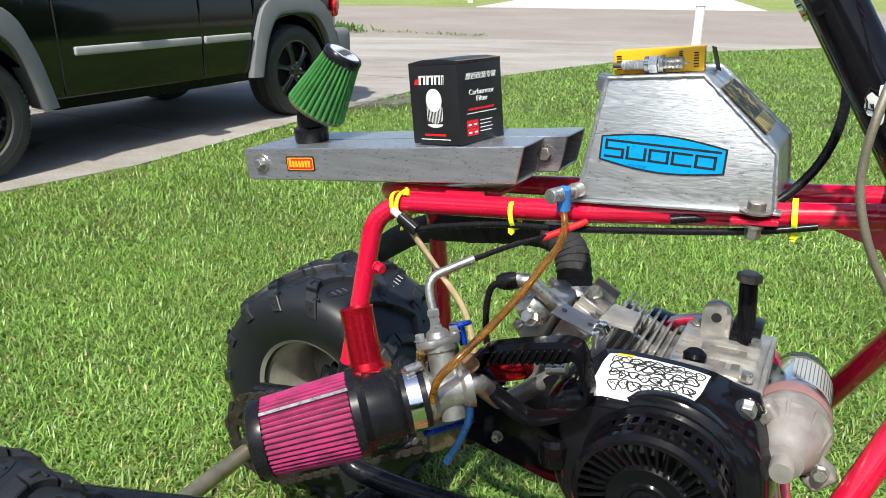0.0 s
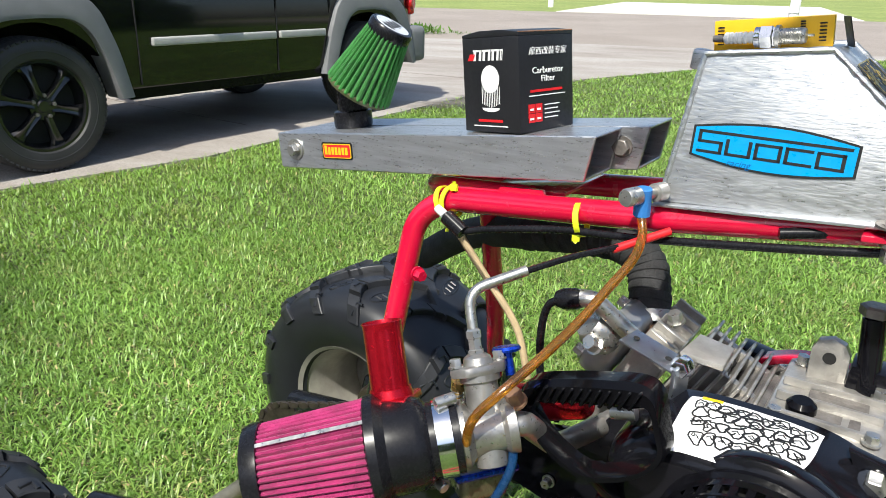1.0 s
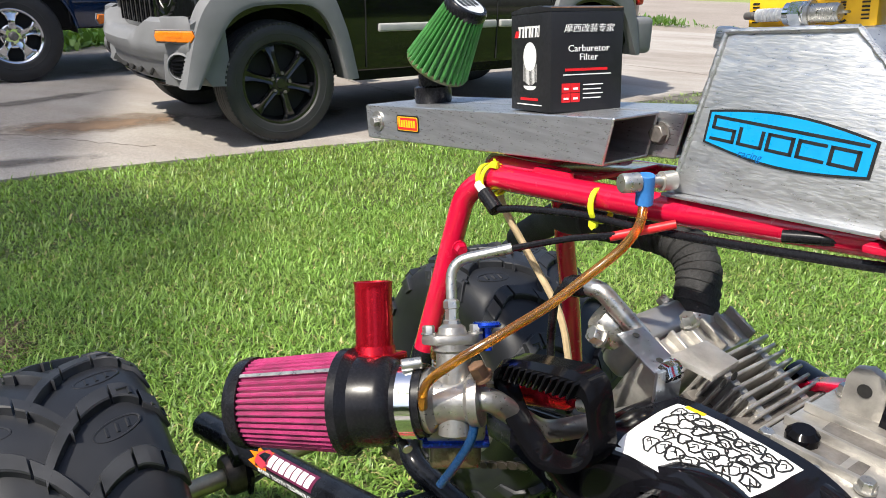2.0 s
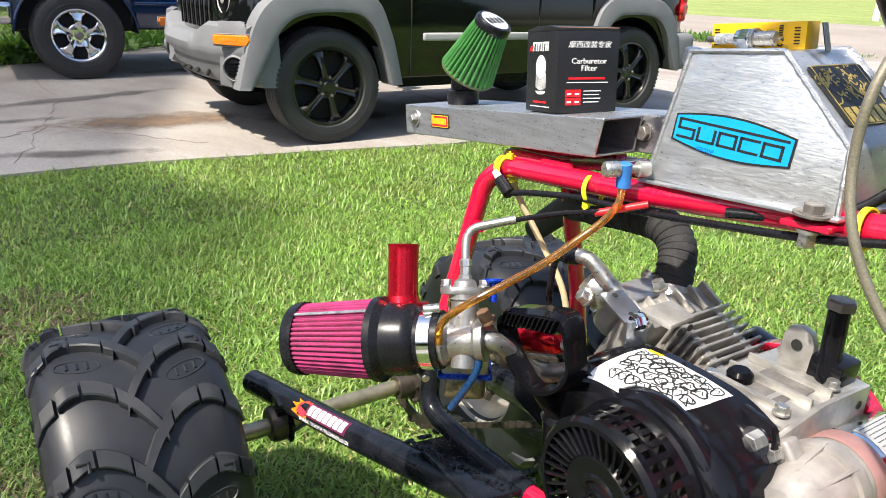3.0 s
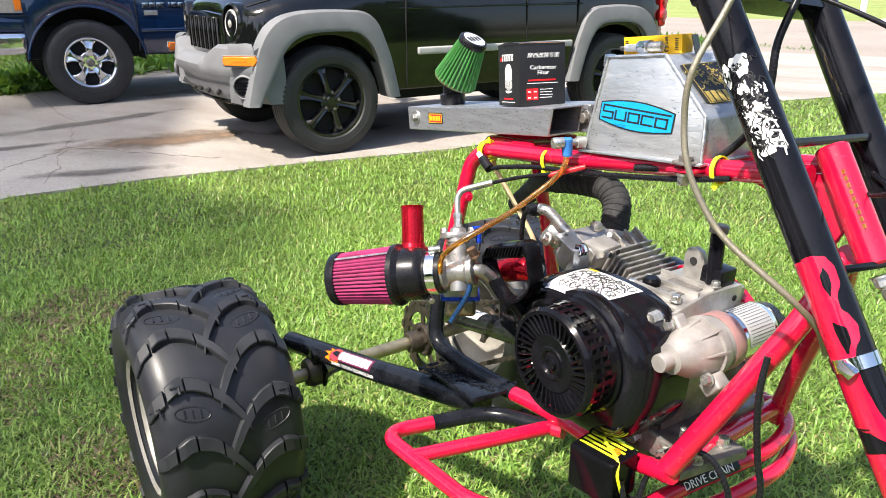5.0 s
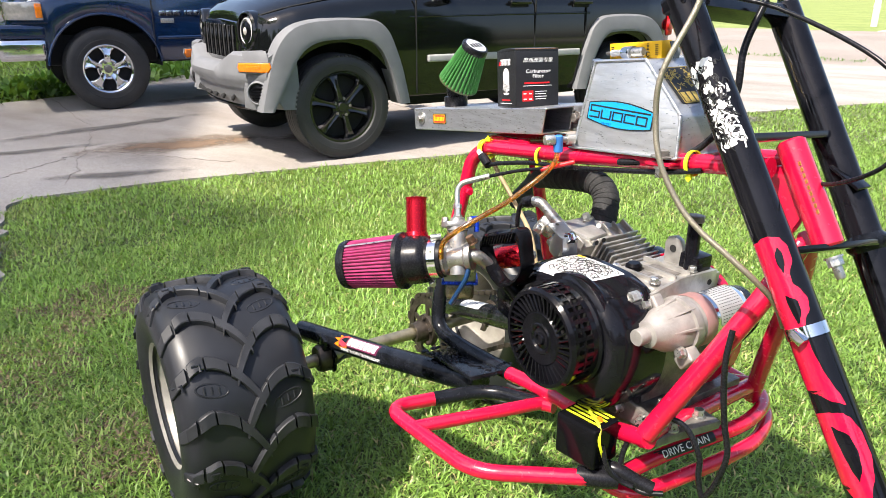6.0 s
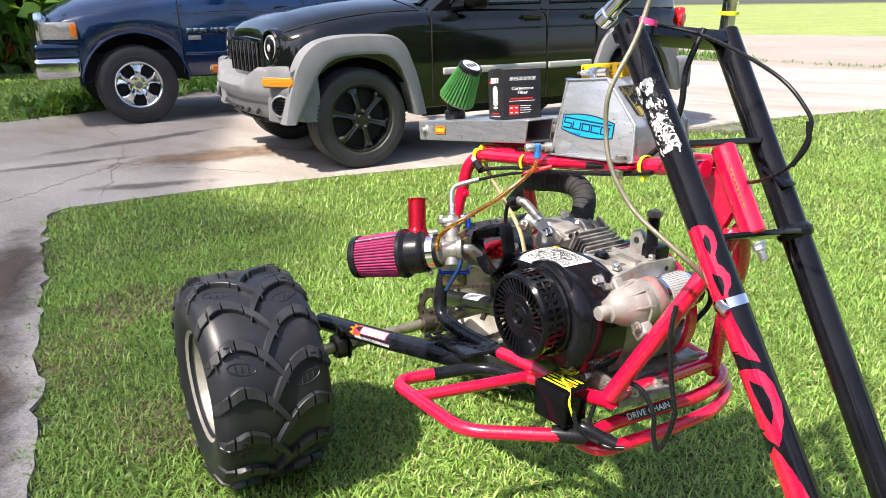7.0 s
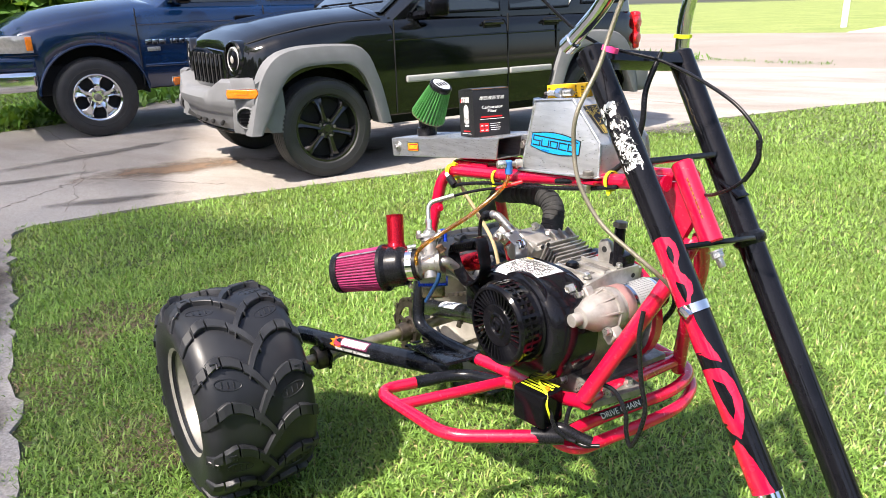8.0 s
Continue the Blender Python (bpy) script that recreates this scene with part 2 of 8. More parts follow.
def see_through(m, share, tint):
    """Lets some light through thin blades."""
    n, l = m.node_tree.nodes, m.node_tree.links
    p, out = n["Principled BSDF"], n["Material Output"]
    tr = n.new("ShaderNodeBsdfTranslucent")
    tr.inputs["Color"].default_value = (*tint, 1)
    mix = n.new("ShaderNodeMixShader")
    mix.inputs["Fac"].default_value = share
    l.new(p.outputs["BSDF"], mix.inputs[1]), l.new(tr.outputs["BSDF"], mix.inputs[2]), l.new(mix.outputs["Shader"], out.inputs["Surface"])


second_tone(GRASS, (0.34, 0.40, 0.12), 2.6, 0.80, 1.10)
see_through(GRASS, 0.35, (0.29, 0.44, 0.06))
see_through(CLOVER, 0.25, (0.2, 0.36, 0.04))
see_through(LEAF, 0.3, (0.2, 0.35, 0.03))

# ---- building tools ----
def link(name, me, parent=None, label=""):
    ob = new(name, me)
    ob.parent = parent
    if label:
        tagged(ob, label)
    return ob


def part(name, bm, material, parent=None, label="", smooth=True, auto=38):
    """Links a bmesh as one mesh object under a thing or a part."""
    me = bpy.data.meshes.new(name)
    bmesh.ops.recalc_face_normals(bm, faces=bm.faces)
    if smooth:
        lim = radians(auto)
        for f in bm.faces:
            f.smooth = True
        for e in bm.edges:
            e.smooth = len(e.link_faces) == 2 and e.calc_face_angle(0) < lim
    bm.to_mesh(me)
    bm.free()
    for m in material if isinstance(material, (list, tuple)) else (material,):
        me.materials.append(m)
    return link(name, me, parent, label)


def empty(name, m=None):
    ob = new(name)
    ob.empty_display_size = 0.1
    if m is not None:
        ob.matrix_world = m
    return ob


def xform(bm, verts, m):
    bmesh.ops.transform(bm, matrix=m, verts=verts)
    return verts


def axis_pose(p, d):
    """A pose at p whose z looks along d."""
    return Matrix.Translation(p) @ Vector(d).to_track_quat("Z", "Y").to_matrix().to_4x4()


def block(size, at=(0, 0, 0), rot=(0, 0, 0), bevel=0.0, seg=2, bm=None, taper=None):
    bm = bm or bmesh.new()
    v = bmesh.ops.create_cube(bm, size=1)["verts"]
    for w in v:
        if taper and w.co.z > 0:
            w.co.x *= taper[0]
            w.co.y *= taper[1]
        w.co = Vector((w.co.x * size[0], w.co.y * size[1], w.co.z * size[2]))
    if bevel:
        edges = list({e for w in v for e in w.link_edges})
        res = bmesh.ops.bevel(bm, geom=edges, offset=bevel, segments=seg, affect="EDGES", profile=0.6)
        v = list({w for f in res["faces"] for w in f.verts} | {w for w in v if w.is_valid})
    xform(bm, v, pose(*at, *rot))
    return bm


def lathe(profile, p0=(0, 0, 0), d=(0, 0, 1), n=28, bm=None, closed=False):
    """Turns (radius, height) pairs round the axis that starts at p0 and looks along d."""
    bm = bm or bmesh.new()
    m = axis_pose(p0, d)
    rings = []
    for r, h in profile:
        if r < 1e-6:
            rings.append([bm.verts.new(m @ Vector((0, 0, h)))])
        else:
            rings.append([bm.verts.new(m @ Vector((r * math.cos(2 * math.pi * k / n), r * math.sin(2 * math.pi * k / n), h))) for k in range(n)])
    pairs = list(zip(rings, rings[1:]))
    if closed:
        pairs.append((rings[-1], rings[0]))
    for a, b in pairs:
        for k in range(n):
            q = [a[k % len(a)], a[(k + 1) % len(a)], b[(k + 1) % len(b)], b[k % len(b)]]
            q = list(dict.fromkeys(q))
            if len(q) > 2:
                bm.faces.new(q)
    return bm


def rod(a, b, r, bevel=None, n=20, bm=None, r2=None):
    """A round bar from a to b with softened ends."""
    a, b = Vector(a), Vector(b)
    h = (b - a).length
    r2 = r if r2 is None else r2
    c = min(r * 0.15, h * 0.2) if bevel is None else bevel
    return lathe([(0, 0), (r - c, 0), (r, c), (r2, h - c), (max(r2 - c, 0), h), (0, h)], a, b - a, n, bm)


def hexhead(p, d, r, h, bm=None):
    bm = bm or bmesh.new()
    lathe([(0, 0), (r * 1.25, 0), (r * 1.25, h * 0.2), (0, h * 0.2)], p, d, 16, bm)
    return lathe([(0, h * 0.2), (r, h * 0.2), (r, h * 0.92), (r * 0.9, h), (0, h)], p, d, 6, bm)


def smooth_path(pts, steps=8):
    pts = [Vector(p) for p in pts]
    ext = [2 * pts[0] - pts[1], *pts, 2 * pts[-1] - pts[-2]]
    out = []
    for a, b, c, d in zip(ext, ext[1:], ext[2:], ext[3:]):
        for k in range(steps):
            t = k / steps
            out.append(0.5 * (2 * b + (c - a) * t + (2 * a - 5 * b + 4 * c - d) * t * t + (3 * b - a - 3 * c + d) * t ** 3))
    return out + [pts[-1]]


def bends(pts, r, steps=6):
    """A polyline with its corners rounded by r."""
    pts = [Vector(p) for p in pts]
    out = [pts[0]]
    for a, b, c in zip(pts, pts[1:], pts[2:]):
        d1, d2 = (a - b), (c - b)
        k = min(r, d1.length * 0.48, d2.length * 0.48)
        p, q = b + d1.normalized() * k, b + d2.normalized() * k
        for s in range(steps + 1):
            t = s / steps
            out.append(p * (1 - t) ** 2 + b * 2 * t * (1 - t) + q * t * t)
    return out + [pts[-1]]


def tube(path, r, n=14, bm=None, radii=None, cap=True):
    """A round tube along a path."""
    bm = bm or bmesh.new()
    path = [Vector(p) for p in path]
    t0 = (path[1] - path[0]).normalized()
    up = t0.orthogonal().normalized()
    rings = []
    for k, p in enumerate(path):
        t = (path[min(k + 1, len(path) - 1)] - path[max(k - 1, 0)]).normalized()
        up = (up - t * up.dot(t)).normalized()
        side = t.cross(up)
        rr = radii[k] if radii else r
        rings.append([bm.verts.new(p + (up * math.cos(2 * math.pi * j / n) + side * math.sin(2 * math.pi * j / n)) * rr) for j in range(n)])
    for a, b in zip(rings, rings[1:]):
        for j in range(n):
            bm.faces.new((a[j], a[(j + 1) % n], b[(j + 1) % n], b[j]))
    if cap:
        bm.faces.new(rings[0][::-1])
        bm.faces.new(rings[-1])
    return bm


def prism(poly, m, depth, bevel=0.0, seg=2, bm=None):
    """A flat outline (x, y) placed by m and thickened by depth along its z."""
    bm = bm or bmesh.new()
    a = [bm.verts.new(m @ Vector((x, y, 0))) for x, y in poly]
    b = [bm.verts.new(m @ Vector((x, y, depth))) for x, y in poly]
    n = len(poly)
    faces = [bm.faces.new(a[::-1]), bm.faces.new(b)]
    for k in range(n):
        faces.append(bm.faces.new((a[k], a[(k + 1) % n], b[(k + 1) % n], b[k])))
    if bevel:
        bmesh.ops.recalc_face_normals(bm, faces=faces)
        edges = list({e for f in faces[:2] for e in f.edges})
        bmesh.ops.bevel(bm, geom=edges, offset=bevel, segments=seg, affect="EDGES", profile=0.6)
    return bm


def loft(rings, bm=None, cap=True):
    """Joins rings of equal count into one skin."""
    bm = bm or bmesh.new()
    vs = [[bm.verts.new(p) for p in r] for r in rings]
    n = len(rings[0])
    for a, b in zip(vs, vs[1:]):
        for k in range(n):
            bm.faces.new((a[k], a[(k + 1) % n], b[(k + 1) % n], b[k]))
    if cap:
        bm.faces.new(vs[0][::-1]), bm.faces.new(vs[-1])
    return bm


def ribbon(path, normals, width, thick, bm=None):
    """A flat band along a path, with the given outward normals."""
    bm = bm or bmesh.new()
    path = [Vector(p) for p in path]
    rows = []
    for k, p in enumerate(path):
        t = (path[min(k + 1, len(path) - 1)] - path[max(k - 1, 0)]).normalized()
        nn = Vector(normals[k] if isinstance(normals, list) else normals).normalized()
        s = t.cross(nn).normalized() * width / 2
        rows.append([bm.verts.new(q) for q in (p - s, p + s, p + s + nn * thick, p - s + nn * thick)])
    for a, b in zip(rows, rows[1:]):
        for j in range(4):
            bm.faces.new((a[j], a[(j + 1) % 4], b[(j + 1) % 4], b[j]))
    bm.faces.new(rows[0][::-1]), bm.faces.new(rows[-1])
    return bm


def plate_pose(origin, right, up):
    """A pose whose x runs along right and y along up, as for a label."""
    x = Vector(right).normalized()
    z = x.cross(Vector(up)).normalized()
    y = z.cross(x)
    return Matrix.Translation(origin) @ Matrix((x, y, z)).transposed().to_4x4()


def bar(m, x0, y0, x1, y1, z, bm, t=0.0003, skew=0.0):
    """A small flat bar of print on a label's plane."""
    return prism([(x0, y0), (x1, y0), (x1 + skew, y1), (x0 + skew, y1)], m @ Matrix.Translation((0, 0, z)), t, bm=bm)


def lettering(name, words, size, m, material, parent, label="", deep=0.0003, align="CENTER", shear=0.0):
    cu = bpy.data.curves.new(name, "FONT")
    cu.body, cu.size, cu.extrude, cu.align_x, cu.align_y, cu.shear = words, size, deep, align, "CENTER", shear
    cu.resolution_u = 2
    tmp = bpy.data.objects.new(name, cu)
    scene.collection.objects.link(tmp)
    bpy.context.view_layer.update()
    me = bpy.data.meshes.new_from_object(tmp.evaluated_get(bpy.context.evaluated_depsgraph_get()))
    bpy.data.objects.remove(tmp)
    bpy.data.curves.remove(cu)
    me.transform(m)
    me.materials.clear()
    me.materials.append(material)
    return link(name, me, parent, label)


def squiggle(m, x0, y0, x1, y1, z, rng, bm, w=0.0009):
    """A short hand-drawn stroke on a label's plane."""
    k = 7
    ph, am = rng.uniform(0, 6), rng.uniform(0.1, 0.3) * math.hypot(x1 - x0, y1 - y0)
    pts = []
    for i in range(k):
        t = i / (k - 1)
        o = math.sin(ph + t * rng.uniform(4, 7)) * am
        pts.append(m @ Vector((x0 + (x1 - x0) * t - (y1 - y0) * o * 0.4, y0 + (y1 - y0) * t + o, z)))
    return ribbon(pts, m.to_3x3() @ Vector((0, 0, 1)), w, 0.0003, bm)


def smooth_closed(pts, steps=5):
    """A closed outline (x, z) rounded through its points."""
    n = len(pts)
    out = []
    for k in range(n):
        a, b, c, d = (Vector(pts[(k + j) % n]) for j in (-1, 0, 1, 2))
        for i in range(steps):
            t = i / steps
            p = 0.5 * (2 * b + (c - a) * t + (2 * a - 5 * b + 4 * c - d) * t * t + (3 * b - a - 3 * c + d) * t ** 3)
            out.append((p.x, p.y))
    return out


def bevelled(bm, w, seg=2):
    """Softens the sharp edges of a mesh."""
    bmesh.ops.recalc_face_normals(bm, faces=bm.faces)
    edges = [e for e in bm.edges if len(e.link_faces) == 2 and e.calc_face_angle(0) > radians(28)]
    bmesh.ops.bevel(bm, geom=edges, offset=w, segments=seg, affect="EDGES", profile=0.6, clamp_overlap=True)
    return bm

# ---- ground, drive and road ----
SOIL_Z, DRIVE_Z = -0.045, -0.03


def sheet(name, poly, z, material, label, category, thick=0.0, cuts=0):
    bm = bmesh.new()
    vs = [bm.verts.new((x, y, z)) for x, y in poly]
    f = bm.faces.new(vs)
    if thick:
        low = [bm.verts.new((x, y, z - thick)) for x, y in poly]
        n = len(poly)
        for k in range(n):
            bm.faces.new((vs[k], vs[(k + 1) % n], low[(k + 1) % n], low[k]))
    ob = part(name, bm, material, smooth=False)
    return tagged(ob, label, category, kind="structure")


sheet("ground", [(-900, -900), (900, -900), (900, 900), (-900, 900)], SOIL_Z, SOIL, "green lawn turf over brown soil and thatch", "ground")
# edge of the lawn, from beside the trike round the corner and along the drive to the road
rag = random.Random(27)
RAGGED = [(-0.2 - 3.22 * k / 44 + rag.gauss(0, 0.012), 0.02 + 1.72 * k / 44 + 0.010 * math.sin(k * 0.9) + rag.gauss(0, 0.015)) for k in range(44)]
EDGE = RAGGED + [(-3.40, 1.76), (-3.44, 1.9), (-3.12, 2.62), (-2.55, 3.55), (-2.05, 4.3), (-1.45, 5.9), (-0.8, 7.6), (0.2, 9.1), (1.6, 10.7), (3.3, 12.6), (5.5, 13.6), (9, 14.2)]
FAR_EDGE = [(-9.6, 14.4), (-9.2, 9.5), (-8.2, 6.3), (-7.5, 4.7), (-7.6, 2.5), (-9, -1), (-12, -6), (-8, -8), (0.6, -1.2)]
sheet("driveway", EDGE + FAR_EDGE, DRIVE_Z, CONCRETE, "pale stained concrete driveway with hairline cracks", "driveway", 0.1)
sheet("road", [(-80, 14.9), (80, 13.7), (80, 29.0), (-80, 29.6)], DRIVE_Z - 0.004, ROADWAY, "pale concrete street beyond the driveway", "road", 0.1)
sheet("far_lawn", [(-300, 29.6), (300, 29.0), (300, 420), (-300, 420)], DRIVE_Z - 0.006, FARGRASS, "sunny mown lawn across the street", "lawn")
sheet("far_driveway", [(-1.2, 29.4), (9.5, 29.3), (13.0, 48), (2.0, 48)], DRIVE_Z + 0.01, BRIGHTSLAB, "white concrete driveway across the street", "driveway", 0.06)


def cracks():
    """Dark filled joints and cracks that lie on the drive."""
    rng = random.Random(4)
    bm = bmesh.new()
    runs = [((-3.55, 2.2), (-5.2, 3.4), 0.005), ((-5.2, 3.4), (-7.4, 4.3), 0.005), ((-4.4, 2.85), (-4.1, 2.2), 0.004), ((-4.1, 2.2), (-3.9, 1.75), 0.004),
            ((-2.3, 5.3), (-7.9, 7.9), 0.006), ((-1.0, 8.6), (-8.6, 10.6), 0.006), ((-3.2, 3.2), (-4.4, 2.85), 0.004), ((-3.0, 0.6), (-5.4, -0.9), 0.005)]
    for (ax, ay), (bx, by), w in runs:
        k = 16
        pts = []
        for i in range(k + 1):
            t = i / k
            pts.append(Vector((ax + (bx - ax) * t + rng.uniform(-0.03, 0.03), ay + (by - ay) * t + rng.uniform(-0.03, 0.03), DRIVE_Z + 0.0015)))
        ribbon(pts, (0, 0, 1), w * 0.35, 0.002, bm)
    return bm


def stain_paint(name, col, most):
    """Spilt dirt whose ragged edge thins out to nothing."""
    m = rust_blend(name, col, tuple(c * 1.5 for c in col), 3.0, 0.35, 0.65, 0.8, 0.2, 120)
    n, l = m.node_tree.nodes, m.node_tree.links
    p = n["Principled BSDF"]
    tc, off, ln, nz = n.new("ShaderNodeTexCoord"), n.new("ShaderNodeVectorMath"), n.new("ShaderNodeVectorMath"), n.new("ShaderNodeTexNoise")
    off.operation, ln.operation = "SUBTRACT", "LENGTH"
    off.inputs[1].default_value = (0.5, 0.5, 0.5)
    l.new(tc.outputs["Generated"], off.inputs[0]), l.new(off.outputs["Vector"], ln.inputs[0])
    nz.inputs["Scale"].default_value, nz.inputs["Detail"].default_value, nz.inputs["Roughness"].default_value = 3.2, 8, 0.68
    l.new(tc.outputs["Object"], nz.inputs["Vector"])
    add = n.new("ShaderNodeMath")
    add.operation = "MULTIPLY_ADD"
    add.inputs[1].default_value = -1.25
    l.new(ln.outputs["Value"], add.inputs[0]), l.new(nz.outputs["Fac"], add.inputs[2])
    mr = n.new("ShaderNodeMapRange")
    mr.inputs["From Min"].default_value, mr.inputs["From Max"].default_value, mr.inputs["To Max"].default_value = 0.02, 0.38, most
    l.new(add.outputs[0], mr.inputs["Value"]), l.new(mr.outputs["Result"], p.inputs["Alpha"])
    return m


def stain(x, y, rx, ry, turn, material, parent, lift):
    """A thin spill that lies on the drive."""
    bm = bmesh.new()
    ring = [bm.verts.new((rx * math.cos(2 * math.pi * k / 32), ry * math.sin(2 * math.pi * k / 32), 0)) for k in range(32)]
    bm.faces.new(ring)
    ob = part("stain", bm, material, parent, smooth=False)
    ob.matrix_local = pose(x, y, DRIVE_Z + 0.003 + lift, 0, 0, turn)
    return ob


driveway = bpy.data.objects["driveway"]
OIL = stain_paint("brown_oil_stain", (0.150, 0.098, 0.062), 0.85)
EARTH = stain_paint("brown_edge_soil", (0.060, 0.044, 0.030), 0.9)
SOOT = stain_paint("grey_dirt_streak", (0.105, 0.092, 0.080), 0.75)
for k, (x, y, rx, ry, turn, paint) in enumerate(((-4.05, 3.40, 0.95, 0.42, 68, OIL), (-3.30, 4.35, 0.75, 0.32, 60, OIL), (-5.22, 3.55, 1.35, 0.17, 86, SOOT), (-3.55, 2.50, 0.60, 0.14, 56, SOOT), (-4.75, 2.55, 0.7, 0.12, 70, SOOT), (-2.9, 0.55, 1.1, 0.45, -30, SOOT), (-0.9, 6.9, 0.8, 0.4, 62, SOOT), (-6.0, 5.6, 1.3, 0.3, 80, SOOT), (-1.2, 0.36, 1.3, 0.20, -28, EARTH), (-2.5, 1.10, 1.0, 0.22, -28, EARTH))):
    stain(x, y, rx, ry, turn, paint, driveway, 0.0006 * k)
CRACK = mat("crack_dirt", (0.15, 0.12, 0.10), 0.9, var=0.4, scale=6)
part("crack", cracks(), CRACK, driveway)


def inside(px, py, poly):
    r = np.zeros(px.shape, bool)
    n = len(poly)
    for k in range(n):
        (x0, y0), (x1, y1) = poly[k], poly[(k + 1) % n]
        hit = ((y0 > py) != (y1 > py)) & (px < (x1 - x0) * (py - y0) / (y1 - y0 + 1e-12) + x0)
        r ^= hit
    return r


def blades(name, count, box, poly_out, near, far, length, width, seed, centre=(0.2, 1.0), lean=(0.65, 1.85), material=None, label="short green lawn grass with dry thatch between"):
    """Bent grass blades scattered over a stretch of the plan, off the paved sheets."""
    rng = np.random.default_rng(seed)
    x = rng.uniform(box[0], box[1], count)
    y = rng.uniform(box[2], box[3], count)
    d = np.hypot(x - centre[0], y - centre[1])
    wob = 0.020 * np.sin(x * 23) + 0.020 * np.sin(y * 31 + 1) + 0.018 * np.sin(x * 71 + y * 53) + rng.uniform(-0.02, 0.02, count)
    keep = (d >= near) & (d < far)
    for p in poly_out:
        keep &= ~inside(x + wob, y + wob, p)
    x, y = x[keep], y[keep]
    n = len(x)
    if "dead" in name:
        far_out = np.hypot((x - (box[0] + box[1]) / 2) / (box[1] - box[0]), (y - (box[2] + box[3]) / 2) / (box[3] - box[2]))
        stay = far_out + 0.12 * np.sin(x * 19) * np.sin(y * 23) + rng.uniform(0, 0.15, n) < 0.45
        x, y = x[stay], y[stay]
        n = len(x)
    patch = 0.75 + 0.25 * np.sin(x * 2.1 + 1.3 * np.sin(y * 1.7)) * np.sin(y * 2.6 + 0.7)
    ln = length * rng.uniform(0.55, 1.35, n) * (0.8 + 0.4 * patch)
    w = width * rng.uniform(0.6, 1.3, n)
    a = rng.uniform(0, 2 * np.pi, n)
    th = rng.uniform(lean[0], lean[1], n)
    dx, dy = np.cos(a), np.sin(a)
    tw = a + np.pi / 2 + rng.uniform(-0.5, 0.5, n)
    sx, sy = np.cos(tw) * w / 2, np.sin(tw) * w / 2
    mid_h, mid_o = ln * 0.55 * np.cos(th * 0.55), ln * 0.55 * np.sin(th * 0.55)
    tip_h = mid_h + ln * 0.45 * np.cos(th * 1.25)
    tip_o = mid_o + ln * 0.45 * np.sin(th * 1.25)
    z = np.full(n, SOIL_Z - 0.004)
    v = np.empty((n, 5, 3), np.float32)
    v[:, 0] = np.stack([x - sx, y - sy, z], 1)
    v[:, 1] = np.stack([x + sx, y + sy, z], 1)
    v[:, 2] = np.stack([x + dx * mid_o + sx * 0.9, y + dy * mid_o + sy * 0.9, z + mid_h], 1)
    v[:, 3] = np.stack([x + dx * mid_o - sx * 0.9, y + dy * mid_o - sy * 0.9, z + mid_h], 1)
    v[:, 4] = np.stack([x + dx * tip_o, y + dy * tip_o, z + np.maximum(tip_h, 0.006)], 1)
    base = (np.arange(n) * 5)[:, None]
    loops = (base + np.array([0, 1, 2, 3, 3, 2, 4])).ravel().astype(np.int32)
    starts = ((np.arange(n) * 7)[:, None] + np.array([0, 4])).ravel().astype(np.int32)
    me = bpy.data.meshes.new(name)
    me.vertices.add(n * 5)
    me.vertices.foreach_set("co", v.ravel())
    me.loops.add(n * 7)
    me.loops.foreach_set("vertex_index", loops)
    me.polygons.add(n * 2)
    me.polygons.foreach_set("loop_start", starts)
    me.update(calc_edges=True)
    me.validate()
    me.materials.append(material or GRASS)
    ob = new(name, me)
    return tagged(ob, label, "grass", kind="stuff")


PAVED = [EDGE + FAR_EDGE]
blades("grass", 440000, (-2.4, 2.8, -1.6, 3.6), PAVED, 0.0, 2.5, 0.038, 0.0042, 1)
blades("grass", 600000, (-5.2, 5.6, -2.4, 6.4), PAVED, 2.5, 5.4, 0.042, 0.0058, 2)
blades("grass", 330000, (-4.0, 14.0, 2.0, 13.6), PAVED, 5.4, 15.0, 0.046, 0.0095, 3)
blades("dry_grass", 38000, (-2.4, 2.8, -1.6, 3.6), PAVED, 0.0, 2.5, 0.032, 0.0045, 11, lean=(1.0, 2.0), material=STRAW, label="pale dry straw and old blades in the lawn")
blades("dry_grass", 18000, (-5.2, 5.6, -4.4, 6.4), PAVED, 2.5, 5.4, 0.036, 0.008, 12, lean=(1.0, 2.0), material=STRAW, label="pale dry straw and old blades in the lawn")
blades("dead_grass", 5200, (-2.0, -1.45, 0.95, 1.45), PAVED, 0.0, 4.0, 0.040, 0.006, 21, lean=(1.2, 2.0), material=THATCH, label="brown dead patch in the lawn")
blades("dead_grass", 3600, (-1.05, -0.6, 0.55, 0.95), PAVED, 0.0, 4.0, 0.034, 0.006, 22, lean=(1.2, 2.0), material=THATCH, label="brown dead patch in the lawn")
blades("dead_grass", 4200, (-1.75, -1.15, 0.55, 1.05), PAVED, 0.0, 4.0, 0.034, 0.006, 23, lean=(1.2, 2.0), material=THATCH, label="brown dead patch in the lawn")
blades("clover", 60000, (-2.4, 2.8, -1.6, 3.6), PAVED, 0.0, 2.6, 0.024, 0.012, 13, lean=(0.9, 1.6), material=CLOVER, label="small broad-leaved weeds among the grass")
blades("grass", 26000, (-14.0, -7.4, 1.0, 9.0), PAVED, 0.0, 30.0, 0.07, 0.02, 4)

